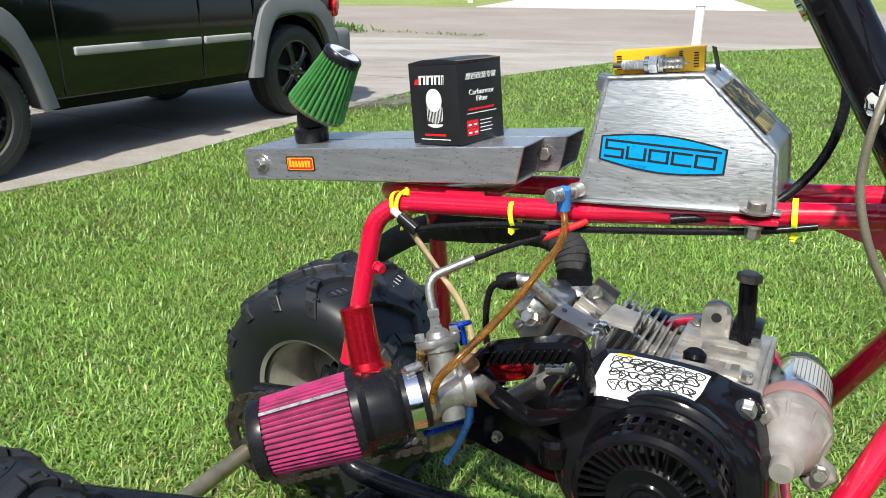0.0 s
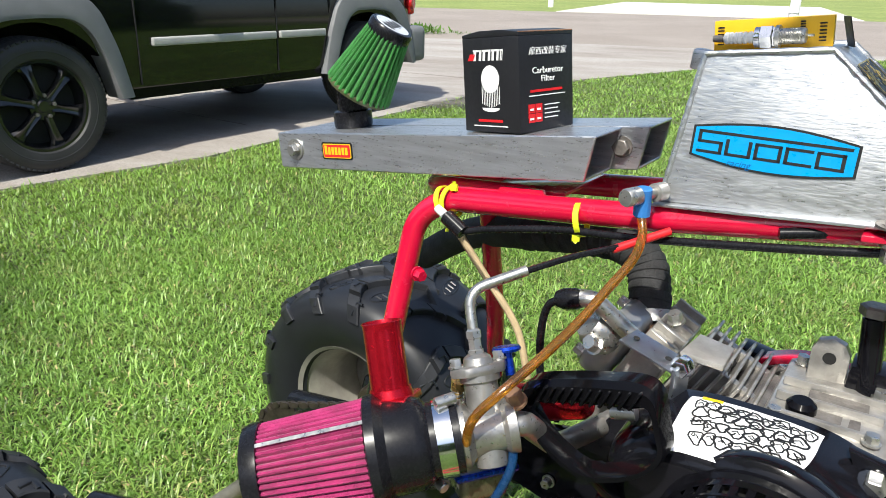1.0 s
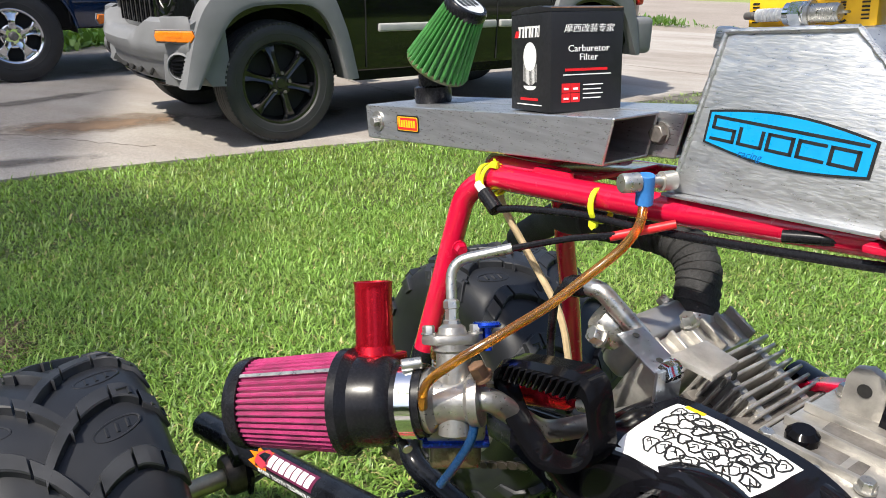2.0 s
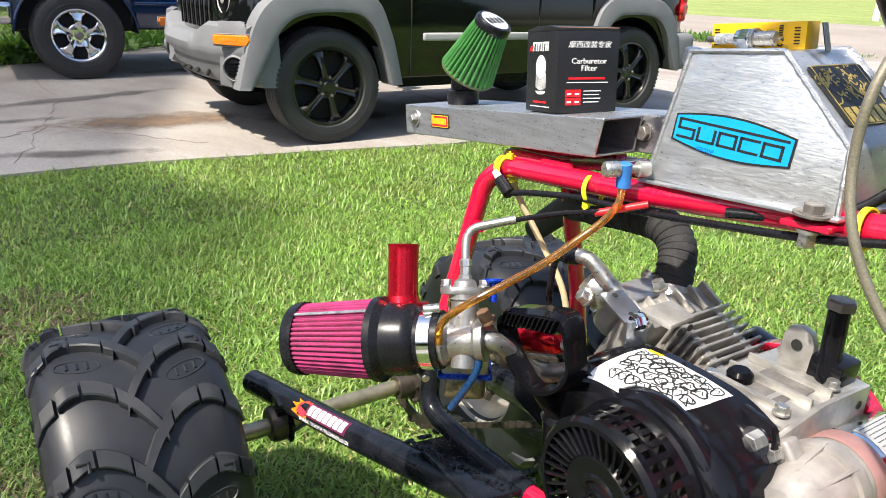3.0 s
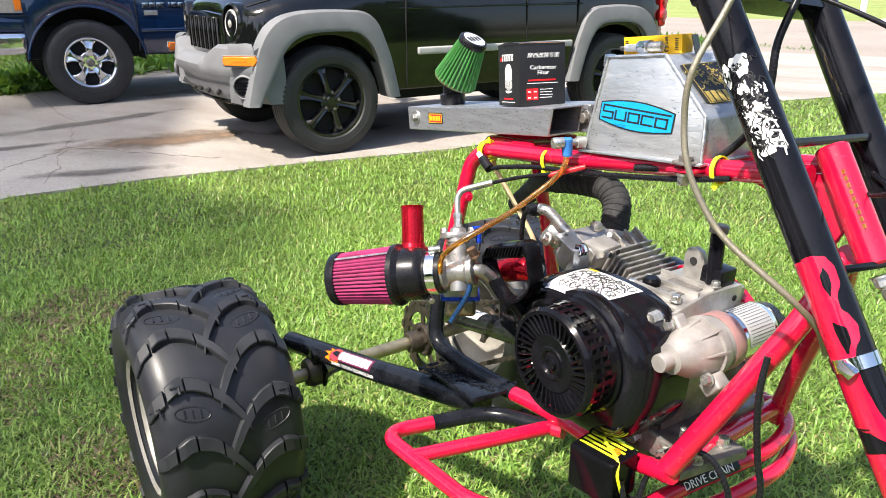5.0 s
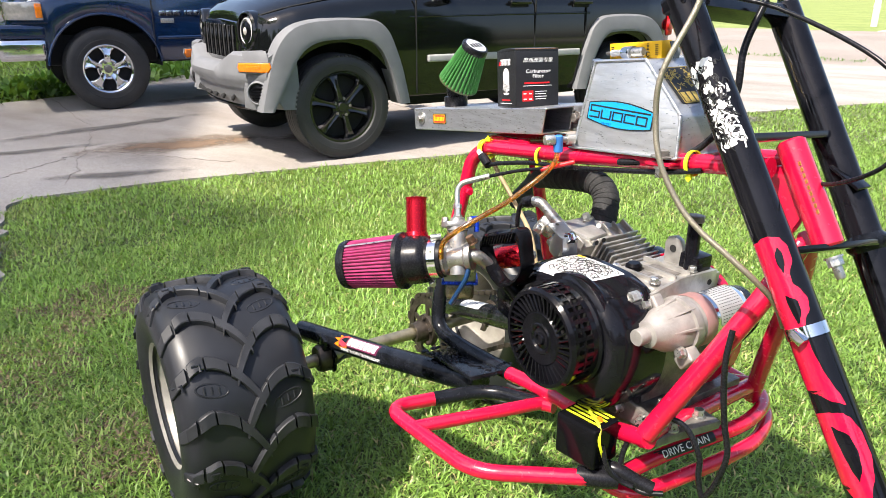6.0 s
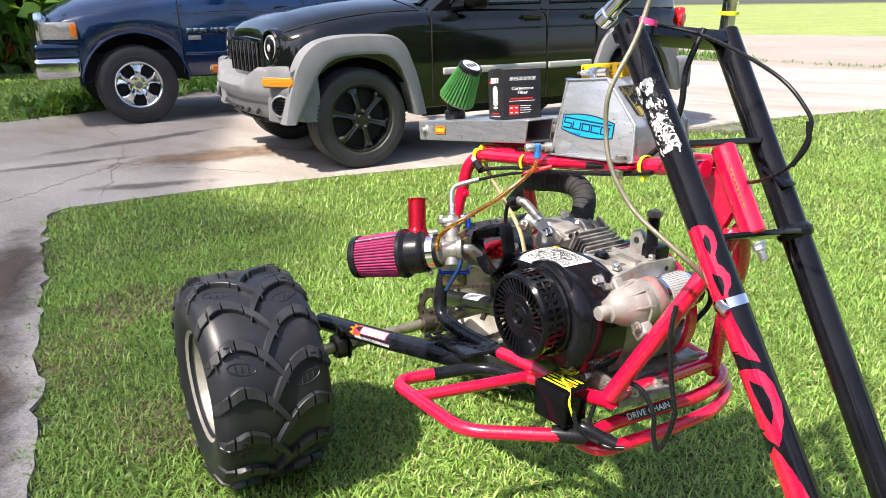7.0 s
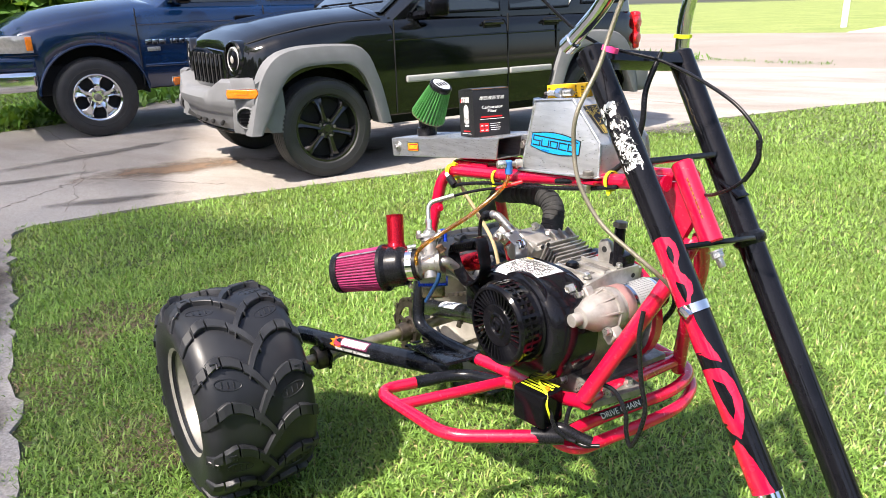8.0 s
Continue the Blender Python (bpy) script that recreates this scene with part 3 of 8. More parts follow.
# ---- vehicles ----
def wheel_rim_spoked(parent, c, r, side, material, spokes=6):
    """Six doubled spokes, a rim barrel, a hub and lug nuts. side: +1 looks along +y."""
    d = Vector((0, side, 0))
    rim = part("rim", lathe([(r, -0.10), (r * 1.03, -0.005), (r * 1.03, 0.012), (r * 0.95, 0.014), (r * 0.90, -0.015), (r * 0.86, -0.06), (r * 0.86, -0.10)], c, d, 48), material, parent)
    for k in range(spokes):
        a = 2 * math.pi * k / spokes + 0.26
        ca, sa = math.cos(a), math.sin(a)
        m = Matrix.Translation(c) @ Matrix(((ca, 0, -sa * side), (0, side, 0), (sa, 0, ca * side))).to_4x4()
        ring = []
        for rr, half, dep in ((r * 0.20, 0.030, 0.006), (r * 0.45, 0.024, 0.010), (r * 0.74, 0.030, 0.006), (r * 0.88, 0.044, -0.002), (r * 0.97, 0.060, -0.010)):
            ring.append([m @ Vector((rr, y, z)) for y, z in ((dep - 0.016, -half), (dep, -half * 0.62), (dep - 0.009, -half * 0.12), (dep - 0.009, half * 0.12), (dep, half * 0.62), (dep - 0.016, half), (dep - 0.034, half), (dep - 0.034, -half))])
        part("spoke", loft(ring), material, rim)
    # Brake disc darkened and widened to block light seen through the spokes.
    part("disc", lathe([(0, -0.09), (r * 0.88, -0.09), (r * 0.88, -0.07), (0, -0.06)], c, d, 36), UNDER, rim, "dark brake disc widened to close the wheel behind the spokes")
    hub = part("hub_cap", lathe([(0, 0.010), (r * 0.12, 0.010), (r * 0.15, 0.002), (r * 0.30, -0.004), (r * 0.30, -0.04), (0, -0.04)], c, d, 30), material, rim)
    for k in range(5):
        a = 2 * math.pi * k / 5 + 0.5
        part("lug_nut", hexhead(Vector(c) + Vector((math.cos(a), 0, math.sin(a))) * r * 0.24 + d * -0.004, d, 0.010, 0.018), DARKCAST, rim)
    return rim


def car_tyre(parent, c, R, w, rr, side):
    prof = []
    hw = w / 2
    for r, y in ((rr, -hw * 0.8), (rr + 0.01, -hw * 0.92), ((R + rr) / 2, -hw), (R - 0.03, -hw * 0.95), (R - 0.008, -hw * 0.82), (R, -hw * 0.6)):
        prof.append((r, y))
    grooves = []
    for k in range(4):
        y = -hw * 0.5 + k * hw * 0.33
        grooves += [(R, y - 0.008), (R - 0.008, y - 0.006), (R - 0.008, y + 0.002), (R, y + 0.004)]
    prof = prof + grooves + [(r, -y) for r, y in reversed(prof)]
    t = part("tyre", lathe(prof, c, (0, side, 0), 64), CARTYRE, parent)
    bm = bmesh.new()
    n = 72
    for k in range(n):
        a = 2 * math.pi * k / n
        for s in (-1, 1):
            m = Matrix.Translation(c) @ Matrix.Rotation(-a, 4, "Y")
            block((0.016, 0.034, 0.010), (0, s * hw * 0.80, R - 0.012), (s * -18, 0, 0), bm=bm)
            bm.verts.ensure_lookup_table()
            xform(bm, bm.verts[-8:], m)
    tagged(part("tread", bm, CARTYRE, t), kind="stuff")
    bm = lathe([(rr + 0.045, hw * 0.985), (rr + 0.05, hw * 1.0), (rr + 0.055, hw * 0.985)], c, (0, side, 0), 64)
    part("sidewall_rib", bm, CARTYRE, t)
    return t


def arch_lining(parent, c, r, side, depth):
    """The dark upper half of a wheel well."""
    bm = lathe([(0, -depth), (r - 0.008, -depth), (r, 0.02), (r + 0.012, 0.0), (r + 0.002, -depth - 0.01), (0, -depth - 0.01)], c, (0, side, 0), 40)
    bmesh.ops.delete(bm, geom=[v for v in bm.verts if v.co.z < c[2] - 0.06], context="VERTS")
    return part("arch_lining", bm, UNDER, parent)


def car_wheel(parent, c, R, w, rr, side, material, chrome=False):
    e = empty("wheel")
    e.parent = parent
    car_tyre(e, c, R, w, rr, side)
    face = Vector(c) + Vector((0, side * w * 0.36, 0))
    if chrome:
        five_spoke(e, face, rr, side)
    else:
        wheel_rim_spoked(e, face, rr, side, material)
    return e


def five_spoke(parent, c, r, side):
    """A chromed steel wheel: five broad spokes round a dished centre, with a deep lip."""
    d = Vector((0, side, 0))
    rim = part("rim", lathe([(r, -0.10), (r * 1.04, -0.005), (r * 1.05, 0.012), (r * 0.99, 0.018), (r * 0.93, 0.010), (r * 0.89, -0.012), (r * 0.86, -0.05), (r * 0.82, -0.10)], c, d, 56), CHROME, parent)
    for k in range(5):
        a = 2 * math.pi * k / 5 + 0.35
        ca, sa = math.cos(a), math.sin(a)
        m = Matrix.Translation(c) @ Matrix(((ca, 0, -sa * side), (0, side, 0), (sa, 0, ca * side))).to_4x4()
        ring = []
        for rr, half, dep in ((r * 0.26, 0.036, -0.012), (r * 0.44, 0.034, 0.002), (r * 0.58, 0.034, 0.004), (r * 0.74, 0.044, -0.010), (r * 0.84, 0.072, -0.022), (r * 0.91, 0.100, -0.026)):
            ring.append([m @ Vector((rr, y, z)) for y, z in ((dep - 0.006, -half), (dep + 0.004, -half * 0.72), (dep + 0.001, -half * 0.35), (dep, 0), (dep + 0.001, half * 0.35), (dep + 0.004, half * 0.72), (dep - 0.006, half), (dep - 0.03, half), (dep - 0.03, -half))])
        part("spoke", loft(ring), CHROME, rim, auto=45)
    part("wheel_dish", lathe([(0, -0.020), (r * 0.30, -0.020), (r * 0.36, -0.008), (r * 0.40, -0.004), (r * 0.44, -0.010), (r * 0.46, -0.03)], c, d, 40), CHROME, rim)
    part("hub_cap", lathe([(0, 0.020), (r * 0.13, 0.020), (r * 0.17, 0.012), (r * 0.18, -0.02), (0, -0.02)], c, d, 8), DARKCAST, rim)
    part("backing", lathe([(0, -0.085), (r * 0.86, -0.085), (r * 0.86, -0.08), (0, -0.08)], c, d, 30), UNDER, rim)
    for k in range(5):
        a = 2 * math.pi * k / 5
        part("lug_nut", hexhead(Vector(c) + Vector((math.cos(a), 0, math.sin(a))) * r * 0.28 + d * -0.018, d, 0.013, 0.026), DARKCAST, rim)


def curve_through(pts, n):
    """n + 1 even points on a smooth open curve through (x, z) pairs."""
    fine = smooth_path([(x, 0, z) for x, z in pts], 12)
    run = [0.0]
    for a, b in zip(fine, fine[1:]):
        run.append(run[-1] + (b - a).length)
    out, j = [], 0
    for k in range(n + 1):
        want = run[-1] * k / n
        while j < len(run) - 2 and run[j + 1] < want:
            j += 1
        f = (want - run[j]) / max(1e-9, run[j + 1] - run[j])
        out.append(fine[j].lerp(fine[j + 1], f))
    return out


def ramp_of(pairs):
    """A piecewise-linear height or width along x."""
    xs, vs = [p[0] for p in pairs], [p[1] for p in pairs]
    return lambda x: float(np.interp(x, xs, vs))


def car_shell(x0, x1, wheels, well, R, base, width, shoulder, crown, extra=()):
    """A body skinned from cross sections along x, open over the wheels."""
    xs = {x0, x1, *extra}
    k = x0
    while k < x1:
        xs.add(round(k, 3))
        k += 0.12
    for cx in wheels:
        xs |= {cx - well - 0.006, cx + well + 0.006}
        xs |= {cx + well * math.sin(math.pi / 2 * j / 9) for j in range(-9, 10)}
    rings = []
    for x in sorted(xs):
        zb = base(x)
        for cx in wheels:
            if abs(x - cx) <= well:
                zb = max(zb, R + math.sqrt(max(0.0, well * well - (x - cx) ** 2)))
        w, zs, zc = width(x), shoulder(x), crown(x)
        zb = min(zb, zs - 0.10)
        mid = zb + (zs - zb) * 0.45
        half = [(0.0, zb), (w - 0.17, zb), (w - 0.014, zb), (w, zb + 0.03), (w + 0.004, mid), (w - 0.004, zs - 0.10), (w - 0.020, zs - 0.045), (w - 0.055, zs - 0.010), (w - 0.105, zs), (w - 0.118, zs + 0.012), (w * 0.70, zs + (zc - zs) * 0.55), (w * 0.45, zs + (zc - zs) * 0.92), (w * 0.2, zc), (0.0, zc)]
        rings.append([Vector((x, y, z)) for y, z in half] + [Vector((x, -y, z)) for y, z in half[-2:0:-1]])
    return loft(rings)


def suv(m):
    """A rounded four-door off-roader: x forward, y to its left, origin on the ground between the axles."""
    car = empty("suv", m)
    tagged(car, "black off-road SUV with grey plastic cladding on the concrete drive", "car")
    WF, WR, R, RR = 1.345, -1.300, 0.362, 0.243
    width = ramp_of([(-1.95, 0.76), (-1.85, 0.815), (-1.6, 0.84), (0.0, 0.848), (1.45, 0.845), (1.62, 0.83), (1.74, 0.795), (1.82, 0.745), (1.875, 0.66), (1.90, 0.56)])
    shoulder = ramp_of([(-1.95, 1.08), (-1.8, 1.12), (0.5, 1.12), (0.76, 1.105), (1.13, 1.095), (1.40, 1.065), (1.65, 1.02), (1.80, 0.975), (1.87, 0.945), (1.90, 0.90)])
    crown = ramp_of([(-1.95, 1.09), (-1.8, 1.13), (0.5, 1.17), (0.76, 1.215), (1.1, 1.195), (1.3, 1.175), (1.5, 1.145), (1.68, 1.105), (1.80, 1.055), (1.87, 0.99), (1.90, 0.92)])
    base = ramp_of([(-1.95, 0.55), (-1.75, 0.47), (-1.72, 0.40), (1.75, 0.40), (1.78, 0.50), (1.90, 0.55)])
    part("body", car_shell(-1.95, 1.90, (WF, WR), 0.435, R, base, width, shoulder, crown, (1.74, 1.82, 1.85, 1.875, 1.89)), CARBLACK, car, smooth=True, auto=38)
    part("underbody", block((3.3, 1.30, 0.30), (0, 0, 0.50), bevel=0.04), UNDER, car)
    # cabin
    rings = []
    for z, w, x0, x1 in ((1.10, 0.805, 0.79, -1.90), (1.22, 0.795, 0.62, -1.88), (1.45, 0.745, 0.30, -1.83), (1.64, 0.69, 0.05, -1.77), (1.705, 0.62, -0.06, -1.70), (1.725, 0.45, -0.18, -1.60)):
        rings.append([Vector(p) for p in ((x0, -w * 0.86, z), (x0 + 0.07, 0, z), (x0, w * 0.86, z), (x0 - 0.07, w * 0.97, z), (-0.33, w, z), (-1.1, w, z), (x1 + 0.10, w * 0.98, z), (x1, w * 0.88, z), (x1, -w * 0.88, z), (x1 + 0.10, -w * 0.98, z), (-1.1, -w, z), (-0.33, -w, z), (x0 - 0.07, -w * 0.97, z))])
    part("cabin", loft(rings), CARBLACK, car, smooth=True, auto=42)
    at = ramp_of([(1.10, 0.805), (1.22, 0.795), (1.45, 0.745), (1.64, 0.69)])
    for s in (1, -1):
        for quad in (((0.56, 1.155), (-0.27, 1.165), (-0.27, 1.60), (0.02, 1.60), (0.34, 1.36)), ((-0.39, 1.165), (-1.02, 1.175), (-1.10, 1.30), (-1.08, 1.60), (-0.39, 1.60)), ((-1.20, 1.20), (-1.72, 1.21), (-1.68, 1.58), (-1.18, 1.59))):
            n = len(quad)
            rim = smooth_closed([(x, z) for x, z in quad], 1)
            pane = loft([[Vector((x, s * (at(z) + 0.004), z)) for x, z in rim], [Vector((x, s * (at(z) - 0.014), z)) for x, z in rim]])
            part("side_window", pane, GLASS, car, "dark tinted side window")
            cx, cz = sum(p[0] for p in quad) / n, sum(p[1] for p in quad) / n
            edge = [Vector((x + (0.018 if x > cx else -0.018) * 0.6, s * (at(z) + 0.002), z + (0.012 if z > cz else -0.014))) for x, z in quad]
            part("window_seal", tube(edge + [edge[0], edge[1]], 0.010, 6, cap=False), PLASTIC, car)
    glass = []
    for z, w, x in ((1.16, 0.66, 0.755), (1.38, 0.62, 0.445), (1.62, 0.56, 0.125)):
        glass.append([Vector((x + 0.012, -w, z)), Vector((x + 0.085, 0, z)), Vector((x + 0.012, w, z)), Vector((x - 0.02, w, z)), Vector((x + 0.05, 0, z)), Vector((x - 0.02, -w, z))])
    part("windscreen", loft(glass), GLASS, car, "tinted windscreen")
    for y in (-0.22, 0.30):
        part("wiper", tube([(0.83, y, 1.215), (0.80, y + 0.18, 1.225), (0.74, y + 0.38, 1.235)], 0.008, 6), PLASTIC, car)
    for s in (1, -1):
        part("bonnet_gap", tube(smooth_path([(x, s * (width(x) - 0.108), shoulder(x) + 0.0055) for x in (0.80, 1.0, 1.2, 1.4, 1.55, 1.68, 1.78, 1.84)], 3), 0.005, 6), UNDER, car)
    # grille panel and lamps
    grille = part("grille", bevelled(loft([[Vector((x, y, z)) for y, z in ((-0.40, 0.64), (0.40, 0.64), (0.43, 0.80), (0.40, 0.925), (0.0, 0.94), (-0.40, 0.925), (-0.43, 0.80))] for x in (1.80, 1.915)]), 0.02), CARBLACK, car, "black seven-slot grille")
    for k in range(7):
        part("slot", block((0.03, 0.062, 0.225), (1.906, (k - 3) * 0.108, 0.790), bevel=0.016, seg=2), UNDER, grille)
        for q in (-1, 1):
            part("slot_edge", block((0.016, 0.008, 0.225), (1.920, (k - 3) * 0.108 + q * 0.037, 0.790), bevel=0.003, seg=1), CARBLACK, grille)
    for s in (1, -1):
        c, d = Vector((1.865, s * 0.545, 0.868)), Vector((1, s * 0.16, 0.05))
        part("lamp_pod", lathe([(0.128, -0.16), (0.136, -0.02), (0.132, 0.024), (0.120, 0.036), (0.112, 0.036), (0.108, 0.0), (0.10, -0.02)], c, d, 40), CARBLACK, car, "black rounded headlight pod")
        lamp = part("headlight", lathe([(0, 0.030), (0.05, 0.028), (0.09, 0.014), (0.106, -0.012), (0, -0.012)], c, d, 32), LENS, car, "round headlight with a dark centre")
        part("halo_ring", lathe([(0.074, 0.026), (0.080, 0.031), (0.088, 0.024), (0.084, 0.016)], c, d, 32, closed=True), GREYTRIM, lamp)
        part("reflector", lathe([(0, 0.034), (0.050, 0.036), (0.066, 0.026), (0, 0.022)], c, d, 24), PLASTIC, lamp)
        part("low_beam", lathe([(0, 0.044), (0.016, 0.042), (0.026, 0.036), (0, 0.034)], c, d, 18), LENS, lamp)
    # bumper
    sect = lambda y: 2.070 - 0.20 * (abs(y) / 0.86) ** 2.4
    rings = []
    for k in range(33):
        y = -0.86 + 1.72 * k / 32
        x = sect(y)
        dip = min(1.0, max(0.0, (abs(y) - 0.30) / 0.18))
        up = 0.655 + 0.085 * dip
        rings.append([Vector(p) for p in ((x - 0.20, y, up - 0.01), (x - 0.05, y, up), (x - 0.014, y, up - 0.022), (x + 0.010, y, 0.60), (x + 0.002, y, 0.545), (x - 0.045, y, 0.50), (x - 0.055, y, 0.44), (x - 0.10, y, 0.375), (x - 0.22, y, 0.37))])
    bumper = part("front_bumper", loft(rings), CLADDING, car, "grey plastic front bumper", auto=40)
    for k in range(6):
        y = (k - 2.5) * 0.16
        part("bumper_slot", block((0.02, 0.10, 0.045), (sect(y) - 0.066, y, 0.425), (0, -28, -5.5 * (k - 2.5)), 0.008), UNDER, bumper)
    part("air_dam", tube([(sect(y) - 0.12, y, 0.36) for y in (-0.7, -0.4, 0, 0.4, 0.7)], 0.022, 8), PLASTIC, bumper)
    for s in (1, -1):
        rings = []
        for x, y, z0, z1 in ((1.965, 0.66, 0.375, 0.745), (1.925, 0.76, 0.37, 0.75), (1.885, 0.825, 0.37, 0.755), (1.862, 0.850, 0.42, 0.75)):
            zz = [z0 + (z1 - z0) * q for q in (0, 0.12, 0.45, 0.62, 0.9, 1.0)]
            rings.append([Vector((x, s * (y + o), z)) for z, o in zip(zz, (-0.03, -0.004, 0.002, 0.012, 0.010, -0.018))] + [Vector((x - 0.03, s * (y - 0.10), z1)), Vector((x - 0.03, s * (y - 0.10), z0))])
        part("bumper_corner", loft(rings), CLADDING, bumper, auto=35)
        way = Vector((0.70, s * 0.72, 0)).normalized()
        m1 = plate_pose(Vector((1.930, s * 0.783, 0.653)), (-0.72 * s, 0.70, 0) if s > 0 else (0.72, 0.70, 0), (0, 0, 1))
        blink = part("indicator", prism([(-0.105, -0.030), (0.10, -0.034), (0.125, 0.0), (0.112, 0.030), (-0.105, 0.026), (-0.115, 0.0)], m1 @ Matrix.Translation((0, 0, -0.010)), 0.026, 0.008, 3), ORANGE, bumper, "orange front indicator lens")
        part("indicator_rim", tube([m1 @ Vector((x, y, 0.004)) for x, y in ((-0.110, -0.034), (0.104, -0.038), (0.130, 0.0), (0.116, 0.034), (-0.110, 0.030), (-0.110, -0.034))], 0.005, 6), CLADDING, bumper)
        part("indicator_bulb", block((0.09, 0.016, 0.002), bevel=0.0008), ORANGE, blink).matrix_local = m1 @ Matrix.Translation((0.0, 0.0, 0.0165))
        fog = part("vent", lathe([(0, 0.002), (0.058, 0.002), (0.064, 0.014), (0.076, 0.012), (0.076, -0.02), (0, -0.02)], (1.915, s * 0.790, 0.487), way, 26), UNDER, bumper, "round dark vent")
        part("vent_rim", lathe([(0.062, 0.010), (0.070, 0.020), (0.080, 0.010), (0.074, -0.01)], (1.915, s * 0.790, 0.487), way, 30, closed=True), CLADDING, fog)
        for k in range(4):
            part("vent_bar", block((0.012, 0.112 - 0.012 * abs(k - 1.5), 0.009), Vector((1.915, s * 0.790, 0.455 + k * 0.021)) + way * 0.010, (0, 0, s * 44), 0.002), PLASTIC, fog)
    # flares
    OUT = [(0.590, 0.37), (0.545, 0.56), (0.480, 0.76), (0.385, 0.885), (0.255, 0.94), (0.06, 0.958), (-0.15, 0.955), (-0.285, 0.938), (-0.375, 0.87), (-0.425, 0.76), (-0.475, 0.62), (-0.535, 0.36)]
    INN = [(0.510, 0.37), (0.430, 0.52), (0.36, 0.65), (0.275, 0.755), (0.17, 0.805), (0.04, 0.818), (-0.10, 0.818), (-0.205, 0.805), (-0.285, 0.745), (-0.345, 0.64), (-0.390, 0.52), (-0.435, 0.36)]
    for cx, front in ((WF, 1), (WR, 0)):
        for s in (1, -1):
            rings = []
            for o, i in zip(curve_through(OUT, 40), curve_through(INN, 40)):
                flip = 1 if front else -1
                xo, xi = cx + o.x * flip, cx + i.x * flip
                q = lambda f: (xo + (xi - xo) * f, o.z + (i.z - o.z) * f)
                (xa, za), (xb, zb_) = q(0.12), q(0.82)
                rings.append([Vector(p) for p in ((xo, s * 0.838, o.z), (xa, s * 0.878, za), (xb, s * 0.905, zb_), (xi, s * 0.900, i.z), (xi, s * 0.74, i.z), (xo, s * 0.78, o.z))])
            part("wheel_arch_flare", loft(rings), CLADDING, car, "grey plastic wheel arch flare", auto=40)
            arch_lining(car, (cx, s * 0.80, R + 0.02), 0.440, s, 0.26)
    # sills, mouldings, doors
    for s in (1, -1):
        part("sill", block((1.62, 0.06, 0.10), (0.02, s * 0.80, 0.385), bevel=0.02), PLASTIC, car)
        for xa, xb in ((0.66, -0.315), (-0.345, -0.80)):
            part("door_moulding", block((xa - xb, 0.030, 0.052), ((xa + xb) / 2, s * 0.856, 0.665), bevel=0.013, seg=3), GREYTRIM, car, "pale grey door moulding")
        for xa, z0, z1 in ((0.75, 0.42, 1.10), (-0.33, 0.42, 1.12), (-0.86, 0.80, 1.12)):
            part("door_seam", block((0.007, 0.010, z1 - z0), (xa, s * 0.849, (z0 + z1) / 2)), UNDER, car)
        part("door_crease", tube([(0.80, s * 0.838, 0.955), (0.0, s * 0.8425, 0.965), (-0.9, s * 0.8405, 0.97)], 0.009, 8), CARBLACK, car)
        for xa in (-0.17, -0.80):
            cup = part("handle_cup", block((0.17, 0.006, 0.060), (xa, s * 0.848, 1.045), bevel=0.002), UNDER, car)
            part("door_handle", block((0.20, 0.030, 0.032), (xa, s * 0.866, 1.052), bevel=0.012, seg=3), CARBLACK, car, "black door handle")
        bm = bmesh.new()
        block((0.15, 0.20, 0.145), (0.45, s * 0.985, 1.185), (0, 0, s * -14), 0.05, 3, bm)
        part("door_mirror", bm, PLASTIC, car, "black plastic door mirror")
        part("mirror_foot", tube([(0.53, s * 0.80, 1.125), (0.49, s * 0.92, 1.135)], 0.035, 8), PLASTIC, car)
        lamp = part("tail_light", block((0.09, 0.09, 0.34), (-1.905, s * 0.775, 0.93), bevel=0.035, seg=3), TAILRED, car, "red tail light")
        for z in (0.86, 1.0):
            part("lens_bulge", lathe([(0, 0.03), (0.05, 0.02), (0.06, 0), (0, 0)], (-1.895, s * 0.815, z), (-0.3, s, 0), 18), TAILRED, lamp)
    part("rear_bumper", block((0.24, 1.74, 0.30), (-1.93, 0, 0.52), bevel=0.06, seg=3), CLADDING, car, "grey plastic rear bumper")
    for cx in (WF, WR):
        for s in (1, -1):
            car_wheel(car, (cx, s * 0.755, R), R, 0.235, RR, s, MATTEBLACK)
    return car


